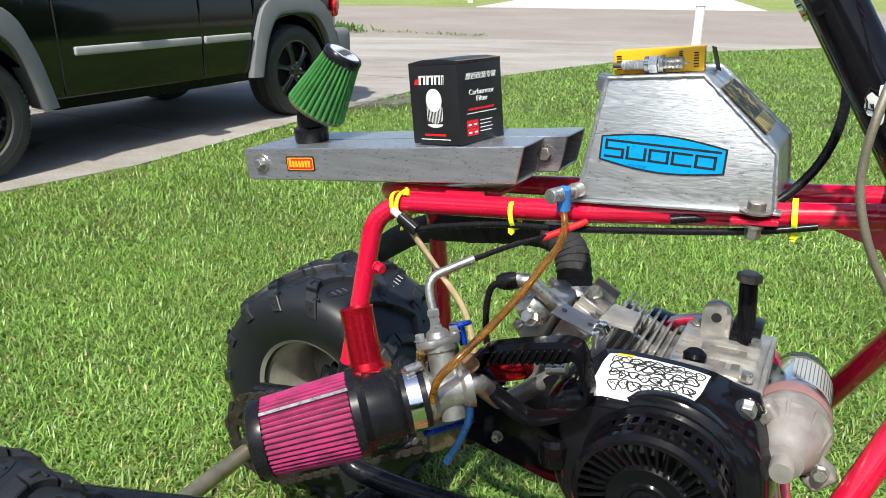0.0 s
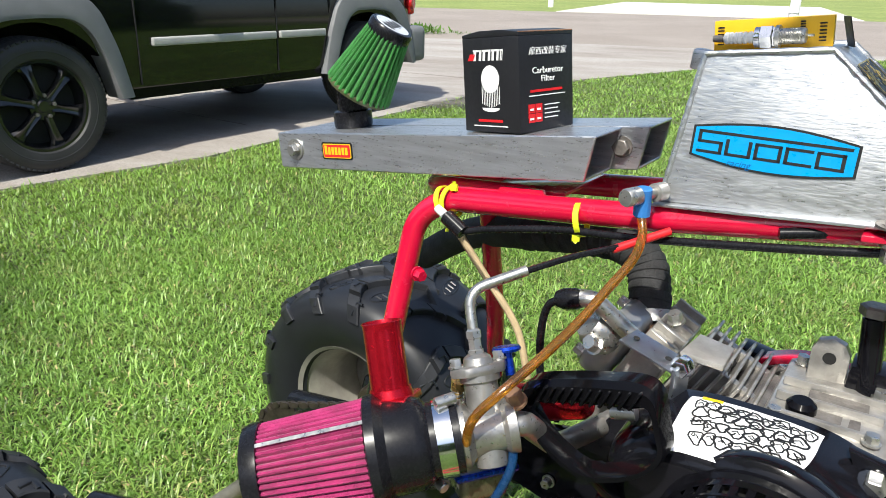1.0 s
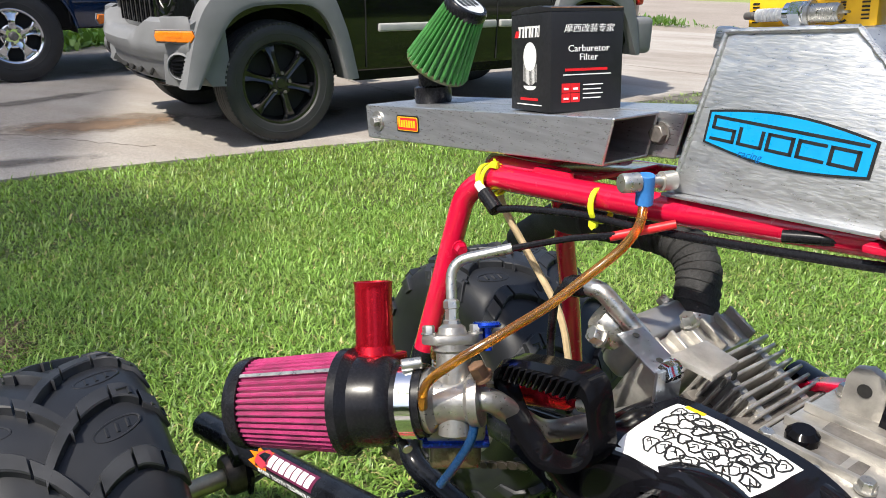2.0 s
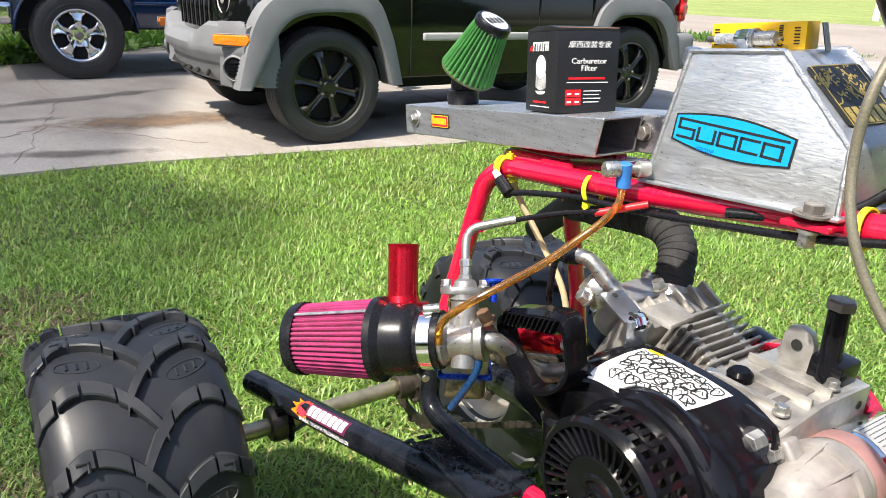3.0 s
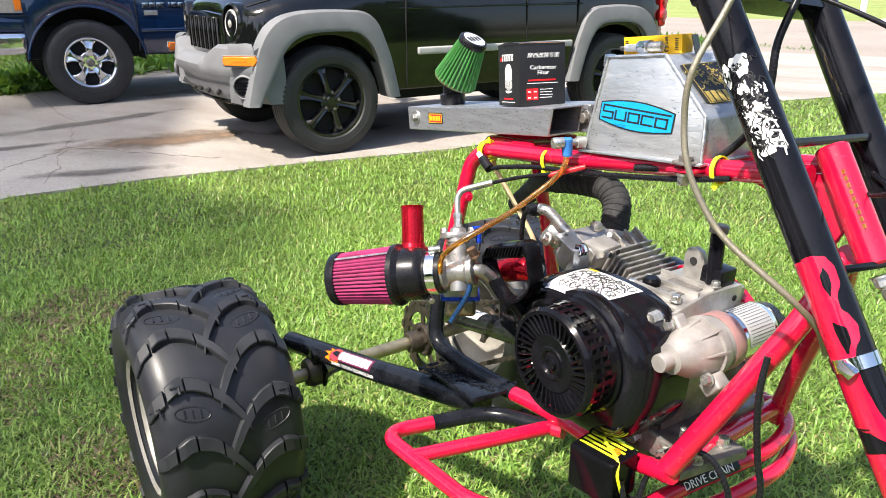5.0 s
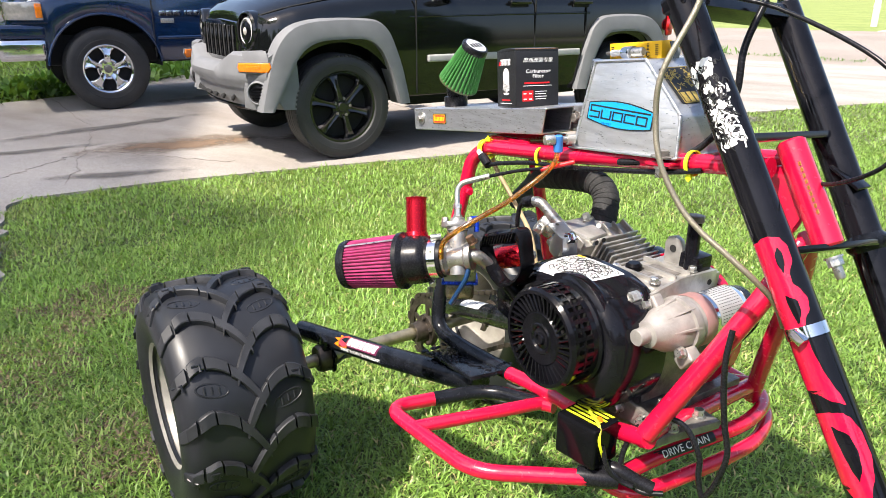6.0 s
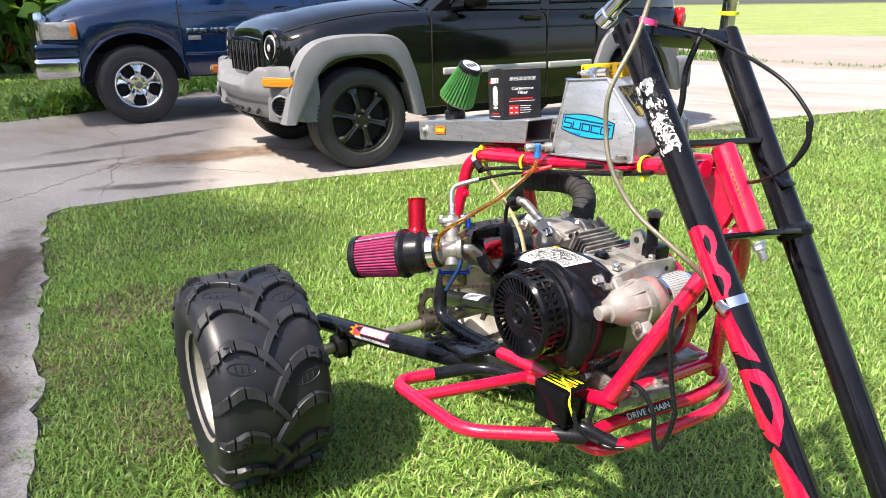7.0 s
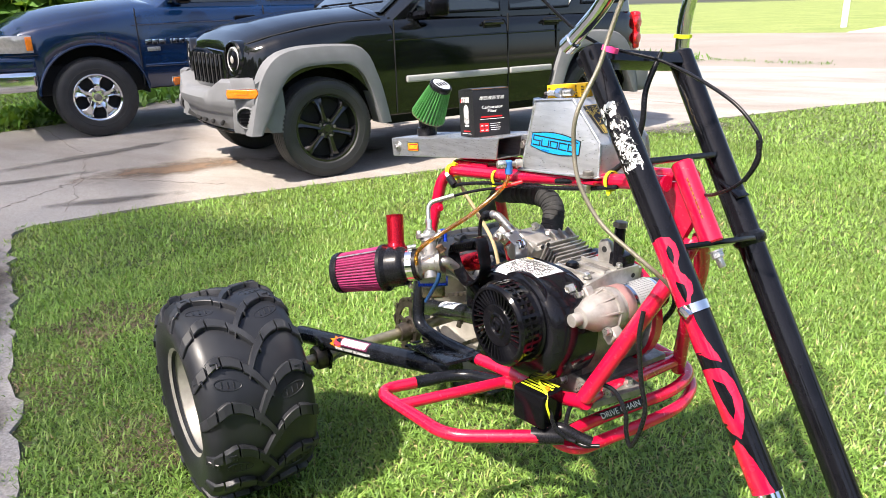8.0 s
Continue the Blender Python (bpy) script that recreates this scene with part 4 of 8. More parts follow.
def pickup(m):
    """A full-size pickup truck; origin on the ground under the front axle."""
    car = empty("pickup_truck", m)
    tagged(car, "dark blue full-size pickup truck with chrome wheels, parked on the drive", "pickup truck")
    R, RR = 0.40, 0.235
    width = ramp_of([(-4.8, 0.93), (-4.7, 0.97), (-1.0, 0.985), (0.15, 0.985), (0.45, 0.965), (0.60, 0.93), (0.72, 0.86), (0.80, 0.76)])
    shoulder = ramp_of([(-4.8, 1.24), (-4.7, 1.27), (-0.6, 1.27), (-0.4, 1.245), (0.15, 1.17), (0.45, 1.115), (0.62, 1.075), (0.74, 1.04), (0.80, 0.99)])
    crown = ramp_of([(-4.8, 1.25), (-0.75, 1.32), (-0.55, 1.385), (-0.19, 1.355), (0.19, 1.315), (0.45, 1.265), (0.66, 1.185), (0.76, 1.11), (0.80, 1.03)])
    base = ramp_of([(-4.8, 0.60), (-4.1, 0.50), (-0.3, 0.46), (0.5, 0.50), (0.55, 0.66), (0.80, 0.66)])
    part("body", car_shell(-4.80, 0.80, (0.0, -3.56), 0.515, R, base, width, shoulder, crown, (0.62, 0.72, 0.76, 0.785)), CARBLUE, car, auto=38)
    part("underbody", block((5.0, 1.5, 0.30), (-2.0, 0, 0.58), bevel=0.04), UNDER, car)
    rings = []
    for z, w, x0, x1 in ((1.26, 0.93, -0.62, -3.05), (1.42, 0.91, -0.85, -3.04), (1.68, 0.84, -1.25, -3.0), (1.86, 0.77, -1.52, -2.94), (1.90, 0.68, -1.66, -2.86)):
        rings.append([Vector(p) for p in ((x0, -w * 0.88, z), (x0 + 0.06, 0, z), (x0, w * 0.88, z), (x0 - 0.09, w * 0.98, z), (-2.0, w, z), (x1 + 0.08, w * 0.98, z), (x1, w * 0.9, z), (x1, -w * 0.9, z), (x1 + 0.08, -w * 0.98, z), (-2.0, -w, z), (x0 - 0.09, -w * 0.98, z))])
    part("cabin", loft(rings), CARBLUE, car, auto=42)
    at = ramp_of([(1.26, 0.93), (1.42, 0.91), (1.68, 0.84), (1.86, 0.77)])
    for s in (1, -1):
        for quad in (((-0.82, 1.31), (-1.78, 1.31), (-1.78, 1.80), (-1.58, 1.80)), ((-1.90, 1.31), (-2.88, 1.31), (-2.84, 1.80), (-1.90, 1.80))):
            pane = loft([[Vector((x, s * (at(z) + 0.006), z)) for x, z in quad], [Vector((x, s * (at(z) - 0.014), z)) for x, z in quad]])
            part("side_window", pane, GLASS, car, "dark side window")
        arch_lining(car, (0, s * 0.93, R + 0.01), 0.520, s, 0.32)
        arch_lining(car, (-3.56, s * 0.93, R + 0.01), 0.520, s, 0.32)
        lip = [Vector((0.525 * math.sin(radians(a)), s * 0.985, R + 0.525 * math.cos(radians(a)))) for a in range(-84, 85, 8)]
        part("arch_lip", tube(lip, 0.014, 8), CARBLUE, car)
        lamp = part("headlight", bevelled(loft([[Vector((x, s * y, z)) for x, y in ((0.50, 0.965), (0.66, 0.925), (0.80, 0.80), (0.83, 0.66), (0.72, 0.64), (0.50, 0.80))] for z in (0.865, 0.95, 1.035)]), 0.02), LENS, car, "hazy wrap-around headlight")
        part("marker_lens", block((0.06, 0.02, 0.13), (0.535, s * 0.962, 0.955), (0, 0, s * -12), 0.008), ORANGE, lamp)
        part("lamp_gap", block((0.30, 0.02, 0.008), (0.62, s * 0.95, 0.845), (0, 0, s * -14)), UNDER, car)
        for xa in (-0.47, -1.84, -3.02):
            part("door_seam", block((0.010, 0.012, 0.76), (xa, s * 0.986, 0.88)), UNDER, car)
        part("door_handle", block((0.24, 0.04, 0.05), (-1.62, s * 1.0, 1.135), bevel=0.018, seg=3), PLASTIC, car, "black door handle")
        part("side_moulding", block((2.5, 0.020, 0.030), (-1.75, s * 0.990, 0.690), bevel=0.009), CARBLUE, car)
        part("shoulder_crease", tube([(-0.42, s * 0.978, 1.10), (-1.6, s * 0.981, 1.12), (-3.0, s * 0.981, 1.13)], 0.012, 8), CARBLUE, car)
        part("door_mirror", block((0.16, 0.24, 0.22), (-0.92, s * 1.12, 1.40), bevel=0.05, seg=3), PLASTIC, car, "black door mirror")
        mm = plate_pose((-0.745, s * 0.990, 0.925), (-s, 0, 0), (0, 0, 1))
        badge = empty("badge")
        badge.parent = car
        x = -0.215
        for wd in (0.058, 0.058, 0.074, 0.022, 0.052, 0.054, 0.054):
            if wd == 0.022:
                x += 0.030
            part("badge_mark", prism([(x, -0.024), (x + wd, -0.024), (x + wd + 0.006, 0.024), (x + 0.006, 0.024)], mm, 0.008, 0.002), CHROME, badge)
            x += wd + 0.010
        part("small_badge", prism([(-0.20, -0.095), (-0.07, -0.095), (-0.07, -0.050), (-0.20, -0.050)], mm, 0.006, 0.001), STEEL, badge)
    bumper = part("front_bumper", block((0.42, 1.97, 0.20), (0.715, 0, 0.60), bevel=0.05, seg=3), CHROME, car, "dull chrome front bumper")
    part("bumper_top", block((0.40, 1.93, 0.13), (0.70, 0, 0.765), bevel=0.035, seg=3), CARBLUE, bumper)
    part("grille", block((0.10, 1.1, 0.34), (0.81, 0, 0.96), bevel=0.05), CHROME, car)
    for cx in (0, -3.56):
        for s in (1, -1):
            car_wheel(car, (cx, s * 0.86, R), R, 0.27, RR, s, CHROME, True)
    return car


suv(pose(-2.869, 5.300, DRIVE_Z - 0.002, 0, 0, -114.6))
pickup(pose(-7.02, 4.62, DRIVE_Z - 0.002, 0, 0, -114.6))

# ---- the trike: x forward, y to its left, z up ----
TRIKE = pose(-0.248, 1.251, 0, 0, 0, -24)
trike = empty("trike", TRIKE)
tagged(trike, "home-built red motor trike with fat tyres and long black forks", "trike")
TY = -0.015


def mud_tyre(parent, c, R, W, rim_r):
    """A fat off-road tyre with curved, alternating lugs."""
    hw = W / 2
    prof = [(rim_r, -hw * 0.80), (rim_r + 0.012, -hw * 0.90), ((R + rim_r) / 2 - 0.01, -hw), (R - 0.05, -hw * 0.985), (R - 0.026, -hw * 0.90), (R - 0.014, -hw * 0.70), (R - 0.012, -hw * 0.35), (R - 0.012, 0)]
    prof = prof + [(r, -y) for r, y in reversed(prof[:-1])]
    ty = part("tyre", lathe(prof, c, (0, 1, 0), 72), RUBBER, parent, auto=60)

    def surf(a, v, h):
        av = abs(v)
        if av <= 0.70:
            r, y = R - 0.013 - 0.003 * av, hw * av
        elif av <= 0.92:
            k = (av - 0.70) / 0.22
            r, y = R - 0.014 - 0.014 * k, hw * (0.70 + 0.20 * k)
        else:
            k = (av - 0.92) / 0.20
            r, y = R - 0.028 - 0.045 * k, hw * (0.90 + 0.095 * k)
        out = 0.0 if av < 0.75 else min(1, (av - 0.75) / 0.25)
        r += h * (1 - 0.75 * out)
        y += h * 0.85 * out
        y *= 1 if v > 0 else -1
        return Vector(c) + Vector((math.sin(a) * r, y, math.cos(a) * r))

    count = 15
    for side in (-1, 1):
        for k in range(count):
            a0 = 2 * math.pi * (k + (0.5 if side > 0 else 0.0)) / count
            for lo, hi, steps, tall, back, ahead in ((-0.02, 0.30, 6, 0.0145, 0.050, 0.050), (0.318, 0.56, 5, 0.0150, 0.060, 0.040), (0.585, 0.765, 4, 0.0145, 0.066, 0.040), (0.790, 0.98, 4, 0.011, 0.066, 0.046)):
                bm = bmesh.new()
                rows = []
                for i in range(steps + 1):
                    s = lo + (hi - lo) * i / steps
                    v = side * (-0.13 + 1.19 * s)
                    sweep = 0.34 * (1 - s / 0.62) ** 2 if s < 0.62 else 0.62 * (s - 0.62) ** 1.4
                    thin = 0.62 + 0.38 * min(1, max(0, s + 0.02) / 0.14)
                    mid = a0 + sweep
                    b_, f_ = back * thin, ahead * (1.0 + 0.25 * max(0, 0.2 - s) * 5)
                    rows.append([bm.verts.new(p) for p in (surf(mid - b_ - 0.009, v, -0.004), surf(mid - b_ - 0.001, v, tall * 0.86), surf(mid - b_ + 0.008, v, tall), surf(mid + f_ - 0.008, v, tall), surf(mid + f_ + 0.001, v, tall * 0.86), surf(mid + f_ + 0.009, v, -0.004))])
                for a, b in zip(rows, rows[1:]):
                    for j in range(5):
                        bm.faces.new((a[j], a[j + 1], b[j + 1], b[j]))
                for r in (rows[0], rows[-1]):
                    bm.faces.new(r)
                part("lug", bm, LUG, ty, auto=32)
                if lo > 0.58 and k % 2 == 0:
                    notch = bmesh.new()
                    vm = side * (-0.13 + 1.19 * (lo + hi) / 2)
                    tube([surf(mid - 0.040, vm - 0.06, tall), surf(mid - 0.040, vm + 0.05, tall), surf(mid + 0.012, vm + 0.05, tall)], 0.0028, 6, notch)
                    part("lug_notch", notch, RUBBER, ty)
            # raised oval emblem between two lugs
            bm = bmesh.new()
            ac, vc = a0 + 0.205, side * 0.52
            loop = []
            for i in range(20):
                p = 2 * math.pi * i / 20
                loop.append(surf(ac + 0.055 * math.sin(p) + 0.05 * math.cos(p) * side * -0.6, vc + 0.22 * math.cos(p), 0.001))
            tube(loop + [loop[0]], 0.0019, 6, bm, cap=False)
            for q in (-0.1, 0.0, 0.1):
                tube([surf(ac + 0.028 - q * side * 0.14, vc + q, 0.001), surf(ac - 0.028 - q * side * 0.14, vc + q, 0.001)], 0.0026, 6, bm)
            if k % 2 == 0:
                part("emblem", bm, RUBBER, ty)
            else:
                bm.free()
    return ty


def trike_wheel(c, outer):
    e = empty("rear_wheel")
    e.parent = trike
    R, W, rr = 0.264, 0.275, 0.128
    mud_tyre(e, c, R, W, rr)
    hw = W / 2 * 0.86
    rim = part("rim", lathe([(rr + 0.004, -hw), (rr + 0.012, -hw - 0.006), (rr + 0.012, -hw), (rr - 0.006, -hw + 0.02), (rr - 0.022, -hw + 0.06), (rr - 0.022, hw - 0.06), (rr - 0.006, hw - 0.02), (rr + 0.012, hw), (rr + 0.012, hw + 0.006), (rr + 0.004, hw)], c, (0, 1, 0), 56), RIMCAST, e, "polished aluminium rim")
    part("rim_disc", lathe([(0, -0.01), (0.045, -0.01), (0.075, 0.02), (rr - 0.02, 0.03), (rr - 0.02, 0.02), (0.07, 0.0), (0.045, -0.03), (0, -0.03)], c, (0, outer, 0), 40), BEIGERIM, rim)
    for k in range(4):
        a = math.pi / 4 + k * math.pi / 2
        part("lug_nut", hexhead(Vector(c) + Vector((math.cos(a) * 0.055, outer * 0.005, math.sin(a) * 0.055)), (0, outer, 0), 0.009, 0.016), STEEL, rim)
    return e


AX, AXLE_Z = 0.222, 0.236
trike_wheel((0.0, -0.53, AX), -1)
trike_wheel((-0.025, 0.305, AX), 1)
part("axle", rod((0, -0.56, AXLE_Z - 0.006), (-0.01, 0.36, AXLE_Z), 0.0155), BRASSY, trike, "dull gold zinc-plated axle")


def toothed(c, R, n, depth, thick, bm=None):
    """A sprocket ring with its teeth."""
    bm = bm or bmesh.new()
    m = Matrix.Translation(c) @ Matrix.Rotation(math.pi / 2, 4, "X")
    pts = []
    for k in range(n):
        for f, r in ((0.0, R - depth), (0.3, R), (0.5, R), (0.8, R - depth)):
            a = 2 * math.pi * (k + f) / n
            pts.append((r * math.cos(a), r * math.sin(a)))
    inner = [(0.72 * R * math.cos(2 * math.pi * k / len(pts)), 0.72 * R * math.sin(2 * math.pi * k / len(pts))) for k in range(len(pts))]
    rings = [[m @ Vector((x, y, z)) for x, y in p] for p, z in ((pts, -thick / 2), (pts, thick / 2), (inner, thick / 2), (inner, -thick / 2))]
    vs = [[bm.verts.new(p) for p in r] for r in rings]
    for a, b in zip(vs, vs[1:] + vs[:1]):
        for k in range(len(pts)):
            bm.faces.new((a[k], a[(k + 1) % len(pts)], b[(k + 1) % len(pts)], b[k]))
    return bm


SP = (0.0, 0.015, AXLE_Z)
spro = part("rear_sprocket", toothed(SP, 0.095, 42, 0.007, 0.006), OILY, trike, "oily steel sprocket")
for k in range(5):
    a = k * math.pi / 2.5 + 0.35
    part("sprocket_spoke", block((0.044, 0.005, 0.015), (0.050 * math.cos(a), SP[1], AXLE_Z + 0.050 * math.sin(a)), (0, -math.degrees(a), 0), 0.0015), OILY, spro)
part("sprocket_hub", lathe([(0.0156, -0.045), (0.024, -0.045), (0.026, -0.040), (0.026, -0.012), (0.040, -0.010), (0.042, -0.004), (0.042, 0.004), (0.030, 0.008), (0.028, 0.03), (0.0156, 0.03)], SP, (0, 1, 0), 28), OILY, spro)
for k in range(5):
    a = k * math.pi / 2.5 + 0.35
    part("sprocket_bolt", hexhead((0.034 * math.cos(a), SP[1] - 0.010, AXLE_Z + 0.034 * math.sin(a)), (0, -1, 0), 0.006, 0.009), OILY, spro)

# chain from the rear sprocket to the engine
E0, E1 = Vector(SP), Vector((0.60, SP[1], 0.527))
dirc = (E1 - E0).normalized()
nrm = Vector((-dirc.z, 0, dirc.x))
path = []
for k in range(13):
    a = math.pi / 2 + math.pi * k / 12
    path.append(E0 + (dirc * math.cos(a) + nrm * math.sin(a)) * 0.093)
for k in range(9):
    a = -math.pi / 2 + math.pi * k / 8
    path.append(E1 + (dirc * math.cos(a) + nrm * math.sin(a)) * 0.03)
path.append(path[0])
links_path = []
for a, b in zip(path, path[1:]):
    m_ = max(1, int((b - a).length / 0.0125))
    links_path += [a.lerp(b, k / m_) for k in range(m_)]
chain = empty("chain")
chain.parent = trike
link_bm = bmesh.new()
prism([(0.007 * math.cos(a) * (1.0) + (0.0045 if math.cos(a) > 0 else -0.0045), 0.0052 * math.sin(a)) for a in [2 * math.pi * k / 12 for k in range(12)]], Matrix.Rotation(math.pi / 2, 4, "X"), 0.004, bm=link_bm)
link_me = bpy.data.meshes.new("chain_link")
link_bm.to_mesh(link_me)
link_bm.free()
link_me.materials.append(OILY)
for k, p in enumerate(links_path):
    q = links_path[(k + 1) % len(links_path)]
    t = q - p
    lk = link("chain_link", link_me, chain)
    lk.matrix_local = Matrix.Translation(p + Vector((0, 0.004 if k % 2 else -0.004 + 0.003, 0))) @ Matrix.Rotation(-math.atan2(t.z, t.x), 4, "Y")

# --- frame tubes ---
TR = 0.0135
RAIL = lambda x: 0.783 + (x - 0.34) * 0.125
part("top_rail", tube(bends([(0.311, -0.139, 0.51), (0.322, -0.128, 0.58), (0.338, -0.088, 0.765), (0.372, -0.078, 0.792), (0.60, -0.074, RAIL(0.60)), (0.95, -0.052, RAIL(0.95))], 0.05), TR), RED, trike, "gloss red top rail that bends down as a leg")
part("top_rail", tube(bends([(0.31, 0.16, 0.44), (0.331, 0.118, 0.56), (0.342, 0.062, 0.765), (0.372, 0.045, 0.792), (0.60, 0.042, RAIL(0.60)), (0.95, 0.018, RAIL(0.95))], 0.05), TR), RED, trike, "gloss red top rail that bends down as a leg")
part("seat_hoop", tube(bends([(0.47, -0.062, 0.808), (0.365, -0.062, 0.80), (0.322, -0.03, 0.79), (0.322, 0.01, 0.79), (0.365, 0.035, 0.80), (0.47, 0.035, 0.808)], 0.035), TR), RED, trike, "red rear hoop under the seat pan")
part("seat_gusset", prism([(0.43, 0.80), (0.50, 0.80), (0.49, 0.822), (0.44, 0.818)], Matrix.Translation((0, -0.070, 0)) @ Matrix.Rotation(math.pi / 2, 4, "X"), 0.006, 0.001), RED, trike)
part("seat_gusset", block((0.10, 0.10, 0.004), (0.46, -0.012, 0.812), (0, -7, 0), 0.001), RED, trike)
# leg foot painted black, swept forward into the lower rail
part("leg_foot", tube(bends([(0.3195, -0.1306, 0.565), (0.310, -0.146, 0.475), (0.322, -0.158, 0.412), (0.405, -0.152, 0.402), (0.56, -0.150, 0.413)], 0.07), 0.0150), SCUFFED, trike, "black-painted lower leg with welds")
part("leg_foot", tube(bends([(0.308, 0.165, 0.45), (0.30, 0.165, 0.39), (0.34, 0.15, 0.362), (0.46, 0.14, 0.375), (0.56, 0.12, 0.415)], 0.05), 0.0145), SCUFFED, trike, "black-painted lower leg with welds")
part("lower_rail", tube(bends([(0.55, -0.151, 0.412), (0.66, -0.148, 0.425), (0.80, -0.160, 0.438), (0.905, -0.172, 0.475)], 0.04), TR), RED, trike, "red lower rail beside the engine")
part("lower_rail", tube(bends([(0.55, 0.121, 0.412), (0.66, 0.115, 0.425), (0.80, 0.13, 0.43), (0.850, 0.148, 0.44)], 0.04), TR), RED, trike, "red lower rail beside the engine")
# axle arms
arm = part("axle_arm", tube(bends([(-0.115, -0.287, 0.265), (0.20, -0.228, 0.315), (0.50, -0.172, 0.372)], 0.05), 0.0235, 20), SCUFFED, trike, "black axle arm tube with a sticker")
arm_far = part("axle_arm", tube([(-0.10, 0.118, 0.250), (0.05, 0.080, 0.302), (0.46, -0.024, 0.441)], 0.0245, 20), SCUFFED, trike, "black axle arm tube with a sticker")
for y0 in (-0.280, 0.232):
    e = part("axle_bearing", lathe([(0.0155, -0.02), (0.03, -0.02), (0.034, -0.012), (0.034, 0.012), (0.03, 0.02), (0.0155, 0.02)], (0.0, y0, AXLE_Z), (0, 1, 0), 24, closed=True), OILY, trike, "greasy axle bearing block")
    part("bearing_flange", block((0.085, 0.010, 0.05), (0.0, y0 + 0.012, AXLE_Z + 0.006), (0, 18, 0), 0.008), SCUFFED, e)
    part("bearing_tab", block((0.03, 0.02, 0.05), (0.01, y0, AXLE_Z + 0.038), (0, 20, 0), 0.003), SCUFFED, e)
part("brake_cable", tube(smooth_path([(0.02, -0.262, AX + 0.0), (0.08, -0.235, 0.275), (0.16, -0.222, 0.287)]), 0.004, 8), STEEL, trike)
part("cable_end", block((0.03, 0.012, 0.016), (0.17, -0.216, 0.283), (0, -15, -10), 0.003), SCUFFED, trike)
plate = part("arm_plate", block((0.20, 0.072, 0.008), (0.455, -0.178, 0.398), (0, -12, -9), 0.002), SCUFFED, trike, "black-painted welded gusset plate")
rng = random.Random(11)
for a, b, n in (((0.350, -0.206, 0.380), (0.545, -0.176, 0.420), 62), ((0.365, -0.150, 0.392), (0.550, -0.146, 0.424), 58), ((0.345, -0.208, 0.378), (0.362, -0.150, 0.390), 18), ((0.545, -0.190, 0.412), (0.560, -0.150, 0.418), 20)):
    bm = bmesh.new()
    a, b = Vector(a), Vector(b)
    for k in range(n):
        p = a.lerp(b, (k + rng.uniform(-0.4, 0.4)) / n) + Vector((rng.gauss(0, 0.0015), rng.gauss(0, 0.0035), rng.uniform(0, 0.004)))
        bmesh.ops.create_icosphere(bm, subdivisions=1, radius=rng.uniform(0.0020, 0.0042), matrix=Matrix.Translation(p) @ Matrix.Diagonal((1.3, 1.0, 0.7, 1)))
    tagged(part("weld_bead", bm, SCUFFED, plate, "rough black weld bead"), kind="stuff")
# side loop and lower front bars
LZ = 0.393
part("side_loop", tube(bends([(0.68, -0.148, 0.405), (0.556, -0.198, LZ), (0.506, -0.378, LZ - 0.004), (0.738, -0.357, LZ - 0.002), (0.872, -0.20, 0.40)], 0.045), 0.0125), RED, trike, "red side guard loop beside the engine")
part("loop_brace", tube([(0.592, -0.370, LZ), (0.66, -0.155, 0.405)], 0.0115), RED, trike)
part("loop_weld", tube(bends([(0.655, -0.1580, 0.4025), (0.556, -0.198, LZ), (0.529, -0.295, LZ - 0.0022)], 0.045), 0.0130), SCUFFED, trike, "bare black stretch of the loop")
part("front_hoop", tube(bends([(0.87, -0.19, 0.40), (0.868, -0.10, 0.40), (0.884, 0.10, 0.40), (0.85, 0.20, 0.40), (0.70, 0.22, 0.40)], 0.05), 0.0125), RED, trike, "red lower front hoop")
part("front_hoop", tube(bends([(0.80, -0.155, 0.385), (0.83, -0.185, 0.366), (0.885, -0.170, 0.366), (0.897, 0.0, 0.366), (0.895, 0.11, 0.366), (0.855, 0.20, 0.368), (0.78, 0.24, 0.375)], 0.04), 0.0125), RED, trike, "red lower front hoop")
part("tape_wrap", tube([(0.835, -0.237, 0.398), (0.862, -0.213, 0.40), (0.874, -0.196, 0.40)], 0.0150), SOFT, trike, "black electrical tape round the tube joint")
# down tubes and head
HB, HT = Vector((1.030, -0.030, 0.772)), Vector((0.950, -0.020, 0.890))
part("down_tube", tube(bends([(0.896, -0.170, 0.478), (0.986, -0.075, 0.704), (0.992, -0.03, 0.765)], 0.04), 0.0145), RED, trike, "red front down tube")
part("down_tube", tube(bends([(0.846, 0.152, 0.415), (0.895, 0.100, 0.545), (0.962, 0.043, 0.70), (0.985, 0.0, 0.765)], 0.06), 0.0145), RED, trike, "red front down tube")
part("cross_tube", tube([(0.890, -0.172, 0.468), (0.848, 0.150, 0.440)], 0.0135), RED, trike, "red cross tube in front of the engine")
head = part("head_tube", rod(HB, HT, 0.0185, n=26), RED, trike, "red steering head tube")
part("head_gusset", prism([(0.84, 0.835), (0.965, 0.862), (0.985, 0.80), (0.962, 0.755), (0.945, 0.77), (0.92, 0.81)], Matrix.Translation((0, TY + 0.008, 0)) @ Matrix.Rotation(math.pi / 2, 4, "X"), 0.016, 0.003), RED, head)
hd = (HT - HB).normalized()
mm = plate_pose(HB.lerp(HT, 0.55) + Vector((0.010, -0.0155, 0.004)), -hd, (0.4, -0.25, 0.2))
bm = bmesh.new()
for k in range(9):
    bar(mm, -0.035 + k * 0.008, -0.006 + 0.002 * math.sin(k * 2.1), -0.030 + k * 0.008, 0.006, 0.0005, bm)
part("head_decal", bm, GOLDINK, head)

